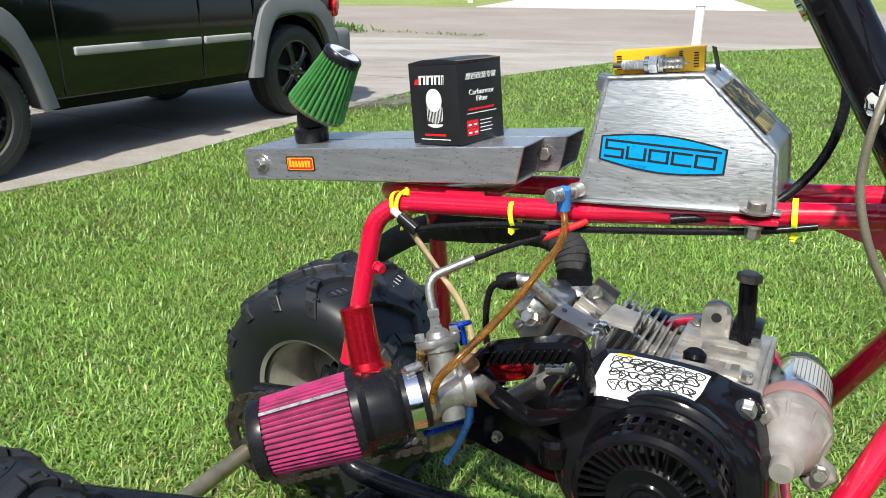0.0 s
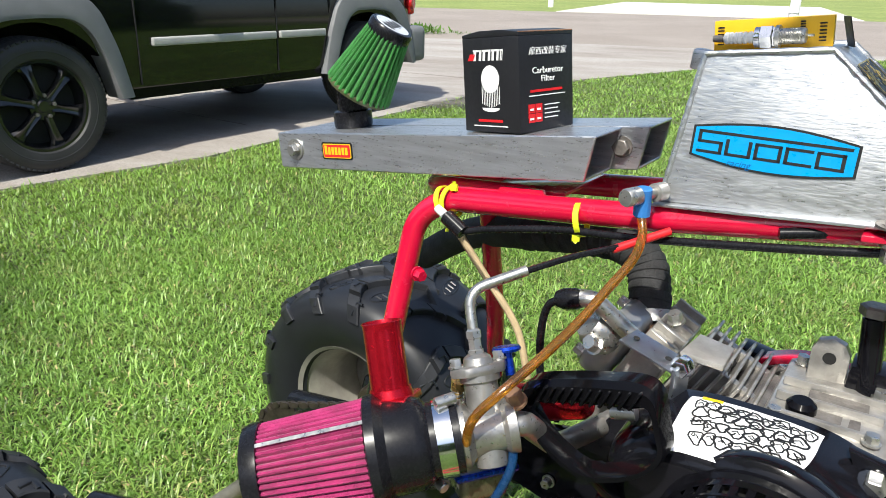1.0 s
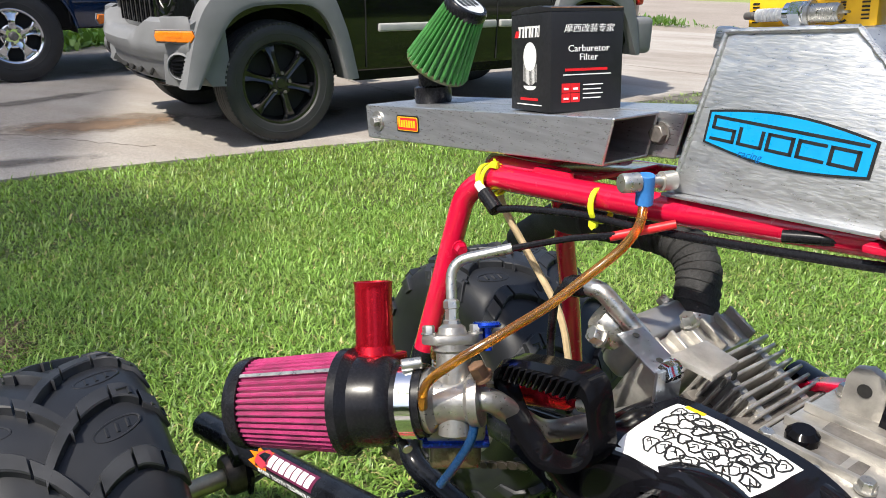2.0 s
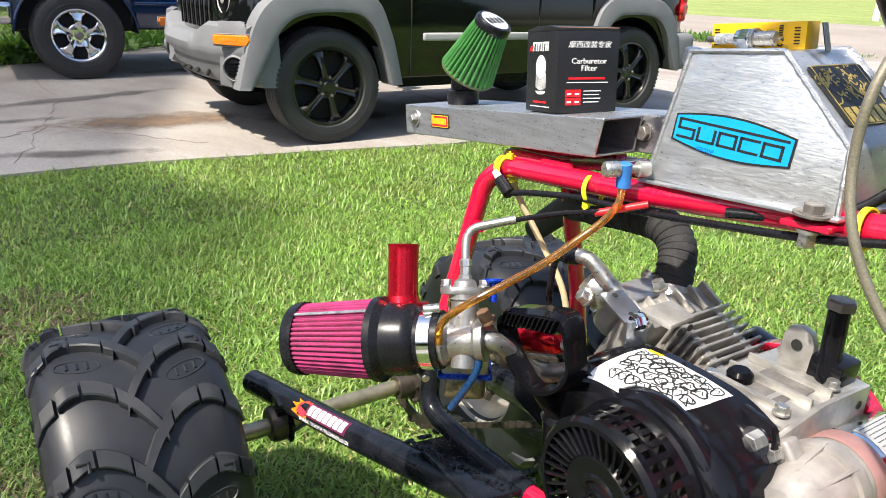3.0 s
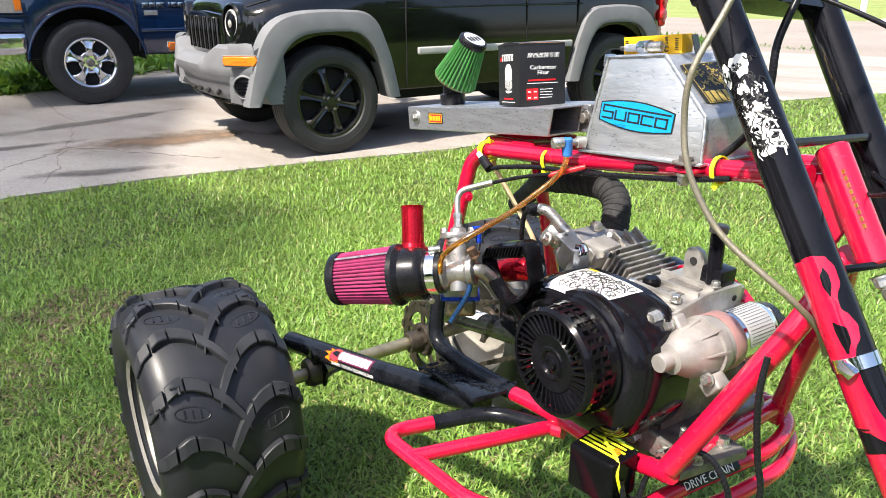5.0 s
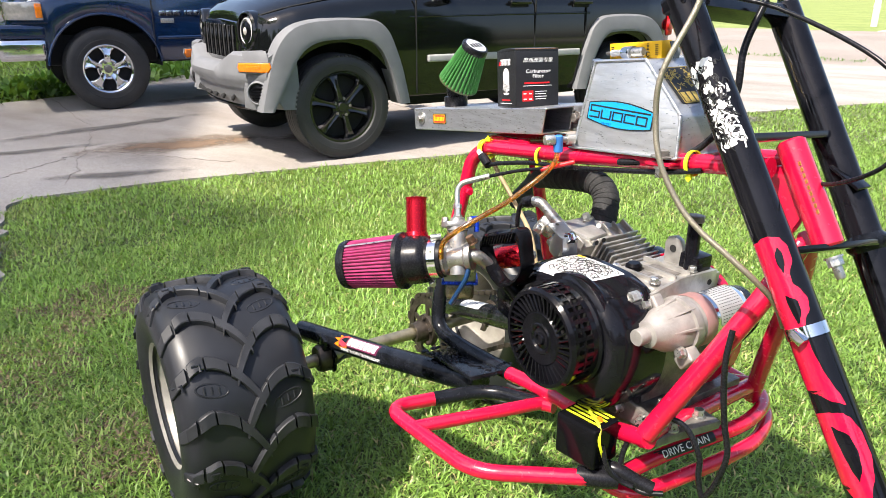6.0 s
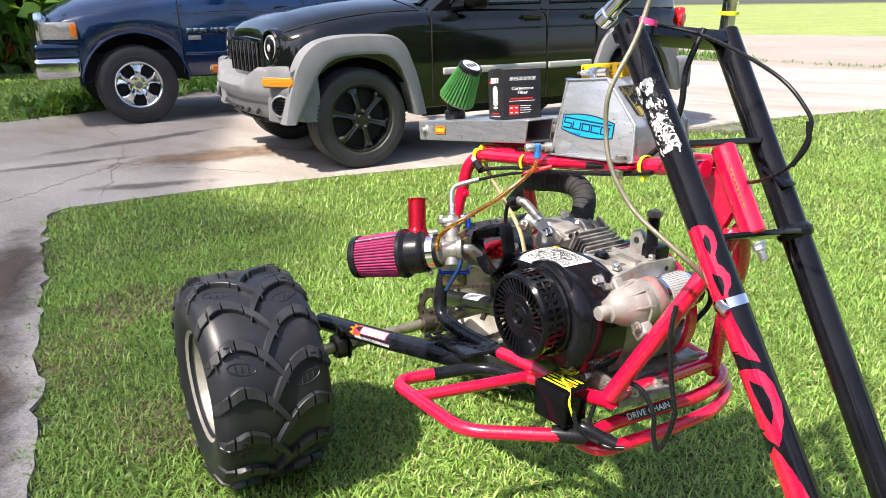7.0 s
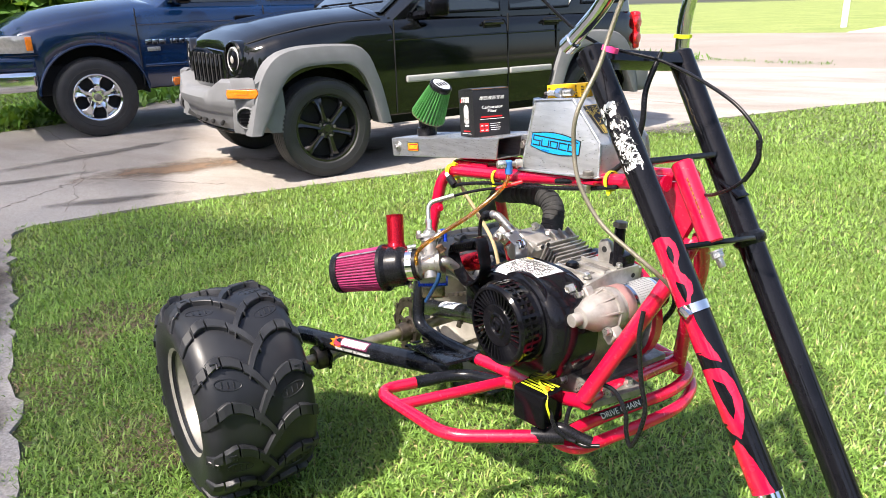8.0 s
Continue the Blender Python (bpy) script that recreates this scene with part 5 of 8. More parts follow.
# --- forks ---
FD = Vector((0.640, -0.005, -1)).normalized()
FDF = Vector((0.642, -0.075, -1)).normalized()
FN0, FF0 = Vector((0.829, -0.116, 1.072)), Vector((0.818, 0.119, 1.052))


def fork(top, d, weld, r=0.0225):
    foot = top + d * 1.26
    e = part("fork_leg", rod(top, foot, r, n=28), BLACK, trike, "long gloss black fork tube")
    if weld:
        part("fork_weld", lathe([(r, -0.012), (r + 0.006, -0.004), (r + 0.005, 0.006), (r, 0.012)], top + d * 0.36, d, 20), SCUFFED, e)
    return e


near_leg = fork(FN0, FD, False)
far_leg = fork(FF0, FDF, True)
side0 = Vector((0, -1, 0))
side0 = (side0 - FD * side0.dot(FD)).normalized()
perp = side0.cross(FD).normalized()
perp = perp if perp.x > 0 else -perp


def on_leg(top, s, a, r):
    """A point on a leg, s metres down and a degrees round."""
    return top + FD * s + (side0 * math.cos(radians(a)) + perp * math.sin(radians(a))) * r


def fork_skin(name, rows, r, material, parent, label=""):
    """Paint laid round the near leg; rows: metres down, and two sides across from -1 to 1 of the half that faces the lawn's corner."""
    turn = lambda u: 43 + (math.degrees(math.asin(u)) if abs(u) < 1 else (u / abs(u)) * (90 + 60 * (abs(u) - 1)))
    bm = bmesh.new()
    grid = []
    for k in range(len(rows) - 1):
        (s0, l0, r0), (s1, l1, r1) = rows[k], rows[k + 1]
        for i in range(3 + (k == len(rows) - 2)):
            t = i / 3
            q = t * t * (3 - 2 * t)
            a0, a1 = turn(l0 + (l1 - l0) * q), turn(r0 + (r1 - r0) * q)
            grid.append([bm.verts.new(on_leg(FN0, s0 + (s1 - s0) * t, a0 + (a1 - a0) * j / 10, r)) for j in range(11)])
    for a, b in zip(grid, grid[1:]):
        for j in range(10):
            bm.faces.new((a[j], a[j + 1], b[j + 1], b[j]))
    return part(name, bm, material, parent, label)


red1 = fork_skin("red_paint", [(0.329, -0.6, -0.3), (0.334, -1.3, 0.2), (0.346, -1.4, 0.42), (0.362, -1.4, 0.40), (0.377, -1.4, 0.05), (0.388, -1.4, 0.02), (0.397, -1.4, 0.28), (0.409, -1.4, 0.45), (0.421, -1.4, 0.35), (0.431, -1.4, 0.0), (0.443, -1.4, -0.2), (0.465, -1.4, -0.22), (0.490, -1.4, -0.08), (0.510, -1.0, 0.12), (0.522, -0.4, 0.3), (0.533, 0.30, 0.36)], 0.0229, RED, near_leg, "red flame paint on the fork tube")
fork_skin("black_tongue", [(0.344, -0.10, -0.06), (0.352, -0.32, 0.05), (0.362, -0.34, 0.02), (0.374, -0.22, -0.18)], 0.0231, BLACK, red1)
fork_skin("black_tongue", [(0.400, -0.50, -0.44), (0.409, -0.52, -0.04), (0.420, -0.48, -0.05), (0.434, -0.40, -0.30)], 0.0231, BLACK, red1)
red2 = fork_skin("red_paint", [(0.537, -0.9, -0.5), (0.541, -1.4, 0.10), (0.549, -1.4, 0.38), (0.566, -1.4, 0.62), (0.592, -1.4, 0.66), (0.612, -1.2, 0.45), (0.632, -0.8, 0.05), (0.645, -0.35, -0.28)], 0.0229, RED, near_leg, "red flame paint on the fork tube")
fork_skin("black_tongue", [(0.553, -0.62, -0.56), (0.566, -0.62, 0.0), (0.585, -0.55, 0.12), (0.602, -0.45, 0.02), (0.616, -0.30, -0.26)], 0.0231, BLACK, red2)
fork_skin("red_paint", [(0.645, -0.62, -0.58), (0.660, -1.2, -0.3), (0.685, -1.4, 0.0), (0.705, -1.2, 0.2), (0.735, -0.9, 0.45), (0.770, -0.5, 0.75), (0.80, 0.2, 0.85), (0.83, 0.6, 0.7)], 0.0229, RED, near_leg, "red flame paint on the fork tube")
fork_skin("red_paint", [(0.80, -1.2, -0.9), (0.83, -1.4, -0.2), (0.88, -1.4, 0.3), (0.95, -1.2, 0.2), (1.02, -0.6, 0.5), (1.08, 0.2, 0.4)], 0.0229, RED, near_leg, "red flame paint on the fork tube")
for leg, top, ss in ((near_leg, FN0, (0.445, 0.735)), (far_leg, FF0, ())):
    for s in ss:
        part("hose_clamp", lathe([(0.0226, -0.007), (0.0245, -0.007), (0.0245, 0.007), (0.0226, 0.007)], top + FD * s, FD, 32, closed=True), CHROME, leg, "bright steel hose clamp")
        part("clamp_screw", block((0.018, 0.010, 0.012), top + FD * s + Vector((0.006, -0.026, 0)), (0, 28, 0), 0.002), CHROME, leg)

# white hand-drawn decal on the near leg
rng = random.Random(5)
decal = empty("white_decal")
decal.parent = trike
tagged(decal, "white ragged drawing stuck on the fork tube")


def decal_patch(s, a, ds, da, seed, r=0.0230):
    """A ragged white patch that lies round the leg."""
    q = random.Random(seed)
    bm = bmesh.new()
    mid = bm.verts.new(on_leg(FN0, s, a, r + 0.0001))
    n = 22
    ring = []
    for j in range(n):
        p = 2 * math.pi * j / n
        k = 1 + 0.16 * math.sin(3 * p + seed) + q.uniform(-0.22, 0.16)
        ring.append(bm.verts.new(on_leg(FN0, s + ds * math.sin(p) * k, a + da * math.cos(p) * k, r)))
    for j in range(n):
        bm.faces.new((mid, ring[j], ring[(j + 1) % n]))
    return part("patch", bm, WHITE, decal)


for k, (s, a, ds, da) in enumerate(((0.112, 28, 0.013, 26), (0.117, -20, 0.013, 20), (0.137, 14, 0.008, 16), (0.152, 6, 0.006, 12), (0.163, 30, 0.007, 20), (0.172, 12, 0.009, 26), (0.186, 24, 0.010, 34), (0.199, 30, 0.009, 36), (0.206, 58, 0.008, 14), (0.210, 18, 0.006, 20))):
    decal_patch(s, a, ds, da, k + 3)
bm = bmesh.new()
for k in range(90):
    s, a = rng.uniform(0.104, 0.212), rng.uniform(-30, 62)
    pts = [(s, a)]
    for j in range(4):
        s, a = s + rng.uniform(-0.005, 0.006), a + rng.uniform(-11, 11)
        pts.append((s, a))
    path = [on_leg(FN0, q, b, 0.0233) for q, b in pts]
    ribbon(path, [on_leg(FN0, q, b, 1.0) - on_leg(FN0, q, b, 0.0) for q, b in pts], rng.uniform(0.0008, 0.0019), 0.0002, bm)
tagged(part("decal_line", bm, INK, decal, "fine black lines of the drawing"), kind="stuff")
bm = bmesh.new()
for k in range(26):
    s, a = rng.uniform(0.135, 0.216), rng.uniform(-22, 70)
    pts = [(s, a), (s + rng.uniform(0.002, 0.006), a + rng.uniform(-8, 8)), (s + rng.uniform(0.006, 0.012), a + rng.uniform(-10, 10))]
    ribbon([on_leg(FN0, q, b, 0.0231) for q, b in pts], [on_leg(FN0, q, b, 1.0) - on_leg(FN0, q, b, 0.0) for q, b in pts], rng.uniform(0.0012, 0.0024), 0.0002, bm)
tagged(part("decal_scrap", bm, WHITE, decal, "loose white scraps round the drawing"), kind="stuff")

# clamps between the legs
a, b = FN0 + FD * 0.006, FF0 + FDF * 0.006
yk = part("top_yoke", prism([(-0.020, -0.018), (0.245, -0.018), (0.245, 0.014), (-0.020, 0.014)], plate_pose(a + Vector((0, 0, 0.0)), b - a, FD.cross(b - a)), 0.022, 0.004), BLACK, trike, "black flat top yoke with slots")
for t in (0.3, 0.62):
    part("yoke_hole", lathe([(0, 0), (0.013, 0), (0.013, 0.004), (0, 0.004)], a.lerp(b, t) + perp * -0.023, -perp, 18), CHROME, yk)
a, b = FN0 + FD * 0.198, FF0 + FDF * 0.196
part("mid_yoke", prism([(0.010, -0.014), (0.245, -0.014), (0.245, 0.014), (0.010, 0.014)], plate_pose(a, b - a, (1, 0, 0.3)), 0.010, 0.002), BLACK, trike, "black steel fork brace")
a, b = FN0 + FD * 0.345, FF0 + FDF * 0.356
low = part("lower_yoke", prism([(0.012, -0.010), (0.10, -0.036), (0.16, -0.036), (0.245, -0.016), (0.245, 0.016), (0.16, 0.03), (0.10, 0.03), (0.012, 0.010)], plate_pose(a, b - a, (1, 0, 0.45)), 0.009, 0.002), BLACK, trike, "black lower yoke plate")
bm = hexhead(HB + FD * 0.012, FD, 0.0095, 0.013)
lathe([(0, 0), (0.006, 0), (0.006, 0.018), (0.005, 0.021), (0, 0.021)], HB + FD * 0.02, FD, 16, bm)
part("stem_bolt", bm, STEEL, low, "bright steering stem bolt and nut")
part("yoke_tab", block((0.05, 0.03, 0.004), (0.975, 0.09, 0.835), (0, 28, 0), 0.001), BLACK, trike)
# handlebars rise from the top yoke
bars = part("handlebar", tube(bends([FN0 + FD * -0.0 + Vector((-0.045, 0.0, 0.01)), FN0 + Vector((0.035, 0.0, 0.075)), (0.96, -0.16, 1.25), (0.82, -0.24, 1.36), (0.62, -0.36, 1.36)], 0.05), 0.0125), CHROME, trike, "chrome high handlebar")
part("handlebar", tube(bends([FF0 + Vector((0.005, 0.0, -0.01)), FF0 + Vector((0.01, 0.0, 0.09)), (0.88, 0.13, 1.25), (0.80, 0.21, 1.36), (0.60, 0.33, 1.36)], 0.05), 0.0125), CHROME, trike, "chrome high handlebar")
part("bar_end", lathe([(0, 0), (0.015, 0), (0.015, 0.02), (0.0125, 0.022), (0, 0.022)], FN0 + Vector((-0.055, 0, 0.002)), (0.8, 0, 0.55), 20), CHROME, bars)
part("cable_tie", lathe([(0.0135, -0.003), (0.016, -0.003), (0.016, 0.003), (0.0135, 0.003)], FF0 + Vector((0.006, 0, 0.03)), (0.05, 0, 1), 20, closed=True), NEON, trike, "yellow cable tie")
part("cable_tie", lathe([(0.010, -0.004), (0.013, -0.004), (0.013, 0.004), (0.010, 0.004)], (0.905, -0.150, 1.075), (0.2, 0.2, 1), 20, closed=True), PINKTIE, trike, "pink cable tie")

# hoses and cables at the front
part("braided_hose", tube(smooth_path([(0.96, -0.12, 1.28), (0.912, -0.150, 1.12), (0.902, -0.17, 1.05), (0.888, -0.2, 0.98), (0.885, -0.2, 0.923), (0.898, -0.2, 0.875), (0.922, -0.19, 0.829), (0.948, -0.18, 0.800), (0.985, -0.162, 0.770), (1.010, -0.145, 0.746), (1.024, -0.118, 0.715), (1.028, -0.098, 0.68)], 6), 0.0036, 12), BRAID, trike, "braided steel hose looping past the fork")
part("clutch_cable", tube(smooth_path([(0.70, -0.20, 1.22), (0.80, -0.10, 1.09), (0.924, -0.05, 1.052), (1.043, -0.05, 1.007), (1.095, -0.05, 0.967), (1.107, -0.05, 0.938), (1.085, -0.05, 0.887), (1.02, -0.03, 0.85), (0.96, 0.0, 0.84)], 6), 0.0028, 10), SOFT, trike, "black control cable in a loop")
part("cable_sleeve", tube(smooth_path([(1.103, -0.05, 0.95), (1.106, -0.05, 0.92), (1.088, -0.05, 0.888)], 6), 0.0036, 10), SOFT, trike)
part("throttle_cable", tube(smooth_path([(0.86, 0.02, 1.06), (0.858, -0.01, 1.0), (0.862, -0.02, 0.94), (0.845, -0.03, 0.885), (0.80, -0.055, 0.842), (0.72, -0.085, 0.828)], 6), 0.005, 10), SOFT, trike, "black cable down to the rail")
part("lower_cable", tube(smooth_path([(0.975, -0.12, 0.66), (0.978, -0.13, 0.62), (0.982, -0.13, 0.574), (0.990, -0.13, 0.53), (1.000, -0.13, 0.49), (0.99, -0.13, 0.44), (0.973, -0.13, 0.405), (0.962, -0.13, 0.43), (0.958, -0.13, 0.465), (0.934, -0.135, 0.499), (0.905, -0.15, 0.505), (0.879, -0.16, 0.485), (0.865, -0.175, 0.44), (0.872, -0.185, 0.405), (0.905, -0.18, 0.392), (0.93, -0.16, 0.395)], 5), 0.0042, 10), SOFT, trike, "black cable hanging in a loop by the down tube")

# ---- engine ----
FC = Vector((0.764, -0.262, 0.597))
engine = part("engine", bevelled(loft([[Vector((x, y, z)) for x, z in ((0.655, 0.47), (0.825, 0.47), (0.838, 0.58), (0.818, 0.634), (0.70, 0.650), (0.655, 0.60))] for y in (-0.125, 0.028)]), 0.012), DARKCAST, trike, "four-stroke single-cylinder engine with cast cases")
part("engine_foot", block((0.20, 0.24, 0.022), (0.755, -0.02, 0.459), bevel=0.004), DARKCAST, engine)
part("mount_plate", block((0.075, 0.12, 0.014), (0.872, -0.085, 0.458), (0, 0, -8), bevel=0.003), DARKCAST, engine)
for p in ((0.852, -0.128, 0.465), (0.895, -0.112, 0.465), (0.892, -0.05, 0.465)):
    part("mount_bolt", hexhead(p, (0, 0, 1), 0.008, 0.013), STEEL, engine)
part("stud", rod((0.872, -0.115, 0.45), (0.872, -0.115, 0.505), 0.0045), STEEL, engine)
part("stud_nut", hexhead((0.872, -0.115, 0.468), (0, 0, 1), 0.010, 0.012), STEEL, engine)
part("foot_bracket", bevelled(loft([[Vector((x, y, z)) for x, z in ((0.800, 0.462), (0.895, 0.468), (0.895, 0.492), (0.82, 0.500))] for y in (-0.150, -0.142)]), 0.002), DARKCAST, engine)
for x in (0.834, 0.886):
    part("foot_bolt", hexhead((x - 0.01, -0.151, 0.483), (0.1, -1, 0), 0.009, 0.014), STEEL, engine)

# blower housing: a scroll of black steel behind the recoil cover
outline = [(0.636, 0.59), (0.628, 0.632), (0.650, 0.664), (0.692, 0.677), (0.760, 0.679), (0.800, 0.675), (0.838, 0.657), (0.862, 0.625), (0.870, 0.58), (0.862, 0.53), (0.832, 0.490), (0.765, 0.474), (0.692, 0.490), (0.650, 0.535)]
rings = []
for y, k, o in ((-0.112, 0.99, 0.0), (-0.150, 1.0, 0.0), (-0.176, 0.99, 0.0), (-0.192, 0.965, 0.0), (-0.203, 0.92, 0.0), (-0.210, 0.86, 0.0), (-0.211, 0.74, 0.0)):
    rings.append([Vector((0.755 + (x - 0.755) * k, y, 0.578 + (z - 0.578) * k)) for x, z in smooth_closed(outline)])
housing = part("blower_housing", loft(rings), BLACK, engine, "gloss black pressed-steel blower housing", auto=50)
for p in ((0.650, -0.190, 0.60), (0.67, -0.190, 0.51), (0.828, -0.190, 0.52), (0.822, -0.180, 0.632)):
    part("housing_bolt", hexhead(p, (0, -1, 0), 0.007, 0.010), STEEL, housing)
ear = part("housing_ear", bevelled(loft([[Vector((x, y, z)) for x, z in ((0.808, 0.682), (0.840, 0.676), (0.850, 0.652), (0.828, 0.635))] for y in (-0.130, -0.143)]), 0.003), BLACK, housing)
part("ear_bolt", hexhead((0.831, -0.1435, 0.660), (0, -1, 0), 0.009, 0.012), STEEL, ear)
part("ear_washer", lathe([(0.005, 0), (0.014, 0), (0.014, 0.003), (0.005, 0.003)], (0.831, -0.1435, 0.660), (0, -1, 0), 24, closed=True), CHROME, ear)


def recoil():
    """The recoil starter cover: a drum with slots and a face of radial vanes."""
    ax = Vector((0, -1, 0))
    R = 0.0760
    base = FC - ax * 0.055
    drum = part("recoil_cover", lathe([(R - 0.004, 0.000), (R + 0.003, 0.002), (R + 0.004, 0.008), (R + 0.0005, 0.011), (R, 0.020)], base, ax, 64), FANBLACK, engine, "black slotted recoil starter cover")
    part("cover_edge", lathe([(R, 0.046), (R, 0.052), (R - 0.004, 0.057), (R - 0.009, 0.057), (R - 0.009, 0.050), (R - 0.005, 0.046)], base, ax, 64, closed=True), FANBLACK, drum)
    part("cover_back", lathe([(0, 0.012), (R - 0.006, 0.012), (R - 0.006, 0.010), (0, 0.010)], base, ax, 48), UNDER, drum)
    n = 38
    m = axis_pose(base, ax)
    post_bm = block((0.0032, 0.0060, 0.030))
    post_me = bpy.data.meshes.new("cover_post")
    post_bm.to_mesh(post_me)
    post_bm.free()
    post_me.materials.append(FANBLACK)
    for k in range(n):
        ob = link("cover_post", post_me, drum)
        ob.matrix_local = m @ Matrix.Rotation(2 * math.pi * k / n, 4, "Z") @ Matrix.Translation((R - 0.0018, 0, 0.034))
    part("cover_belt", lathe([(R - 0.003, 0.0325), (R + 0.0004, 0.0325), (R + 0.0004, 0.0355), (R - 0.003, 0.0355)], base, ax, 64, closed=True), FANBLACK, drum)
    part("housing_drum", lathe([(R + 0.004, -0.022), (R + 0.009, -0.020), (R + 0.011, -0.014), (R + 0.010, -0.004), (R + 0.006, 0.000), (R + 0.001, 0.002)], base, ax, 64), BLACK, drum)
    vane = bmesh.new()
    block((0.0295, 0.0032, 0.006), (0, 0, 0), bevel=0.0008, seg=1, bm=vane)
    me = bpy.data.meshes.new("vane")
    vane.to_mesh(me)
    vane.free()
    me.materials.append(FANBLACK)
    for k in range(n):
        a = 2 * math.pi * k / n
        ob = link("vane", me, drum)
        ob.matrix_local = m @ Matrix.Rotation(a, 4, "Z") @ Matrix.Translation((R - 0.0215, 0, 0.0525)) @ Matrix.Rotation(radians(20), 4, "X") @ Matrix.Rotation(radians(12), 4, "Z")
    part("hub_dish", lathe([(0, 0.0545), (0.006, 0.0545), (0.007, 0.057), (0.0085, 0.057), (0.010, 0.053), (0.0155, 0.052), (0.018, 0.055), (0.022, 0.0555), (0.024, 0.0535), (0.039, 0.0545), (0.042, 0.051), (0.042, 0.046), (0, 0.046)], base, ax, 48), FANBLACK, drum, auto=25)


recoil()
# drawing stuck on the housing shoulder
top_z = ramp_of([(0.650, 0.664), (0.672, 0.672), (0.692, 0.6772), (0.725, 0.6795), (0.760, 0.6795), (0.780, 0.6782), (0.800, 0.6752), (0.820, 0.668)])
fall = ramp_of([(-0.210, 0.86), (-0.203, 0.92), (-0.192, 0.965), (-0.176, 0.99), (-0.150, 1.0), (-0.112, 0.99)])


def on_shoulder(x, y, h):
    """A point h above the housing's rounded shoulder."""
    k = fall(y)
    return Vector((0.755 + (x - 0.755) * k, y - h * max(0.0, (1 - k) * 6), 0.578 + (top_z(x) - 0.578) * k + h))


def shoulder_sheet(h):
    bm = bmesh.new()
    rows = []
    for j in range(13):
        v = j / 12
        y = -0.2055 + 0.080 * v
        pull = 0.002 * math.sin(v * 5)
        rows.append([bm.verts.new(on_shoulder(0.682 + pull - 0.006 * (1 - v) + (0.110 - 0.010 * (1 - v) ** 2) * i / 14, y, h)) for i in range(15)])
    for a, b in zip(rows, rows[1:]):
        for i in range(14):
            bm.faces.new((a[i], a[i + 1], b[i + 1], b[i]))
    return bm


stk = part("white_sticker", shoulder_sheet(0.0012), WHITE, engine, "white sticker with black line drawing")
rng = random.Random(8)
bm = bmesh.new()
up = lambda x, y: Vector((0, -0.25 if y < -0.19 else -0.08, 1))


def stroke(pts, w):
    path = [on_shoulder(x, y, 0.0018) for x, y in pts]
    ribbon(path, [up(x, y) for x, y in pts], w, 0.0002, bm)


for row in range(4):
    x = 0.690 + 0.003 * row
    while x < 0.780:
        w, h = rng.uniform(0.0045, 0.0075), rng.uniform(0.0052, 0.0075)
        cy = -0.138 - row * 0.0165 + rng.uniform(-0.003, 0.003)
        tw = rng.uniform(-0.5, 0.5)
        ring = []
        for jj in range(12):
            p = 2 * math.pi * jj / 12
            rr = 1 + 0.22 * math.sin(3 * p + tw * 5) + rng.uniform(-0.14, 0.14)
            ring.append((x + w * 0.5 + w * math.cos(p) * rr, max(-0.202, min(-0.128, cy + h * math.sin(p) * rr))))
        stroke(ring + [ring[0]], rng.uniform(0.0013, 0.0021))
        if rng.random() < 0.6:
            stroke([(x, cy), (x + w * 0.5, cy + h * 0.4), (x + w, cy - h * 0.2)], 0.0011)
        x += w * 1.55 + 0.002
for k in range(26):
    x, y = rng.uniform(0.686, 0.778), rng.uniform(-0.198, -0.130)
    stroke([(x, y), (x + rng.uniform(-0.006, 0.008), y + rng.uniform(-0.004, 0.004)), (x + rng.uniform(-0.012, 0.012), max(-0.202, min(-0.128, y + rng.uniform(-0.008, 0.008))))], rng.uniform(0.0009, 0.0016))
tagged(part("sticker_drawing", bm, INK, stk), kind="stuff")
bm = bmesh.new()
stroke([(0.690, -0.128), (0.700, -0.1285), (0.708, -0.128)], 0.004)
part("sticker_spot", bm, SIGNYEL, stk)

# cylinder: fins along the cylinder's slope
CA = Vector((-0.885, 0, 0.466)).normalized()
CN = Vector((0.466, 0, 0.885)).normalized()
C0 = Vector((0.722, -0.012, 0.561))
base_m = Matrix.Translation(C0) @ Matrix((CN, Vector((0, 1, 0)), CA)).transposed().to_4x4()
cyl = part("cylinder", block((0.080, 0.10, 0.10), (0, 0, 0.060), bevel=0.01), DARKCAST, engine)
cyl.matrix_local = base_m
for k in range(9):
    part("cylinder_fin", block((0.128 - 0.004 * (k % 2), 0.112 - 0.003 * k, 0.0034), (0.019, 0.002, 0.030 + k * 0.0098), bevel=0.0010, seg=1), CAST, cyl)
part("fin_web", block((0.118, 0.010, 0.084), (0.016, -0.030, 0.070), bevel=0.001), CAST, cyl)
part("fin_web", block((0.118, 0.010, 0.084), (0.016, 0.030, 0.070), bevel=0.001), CAST, cyl)
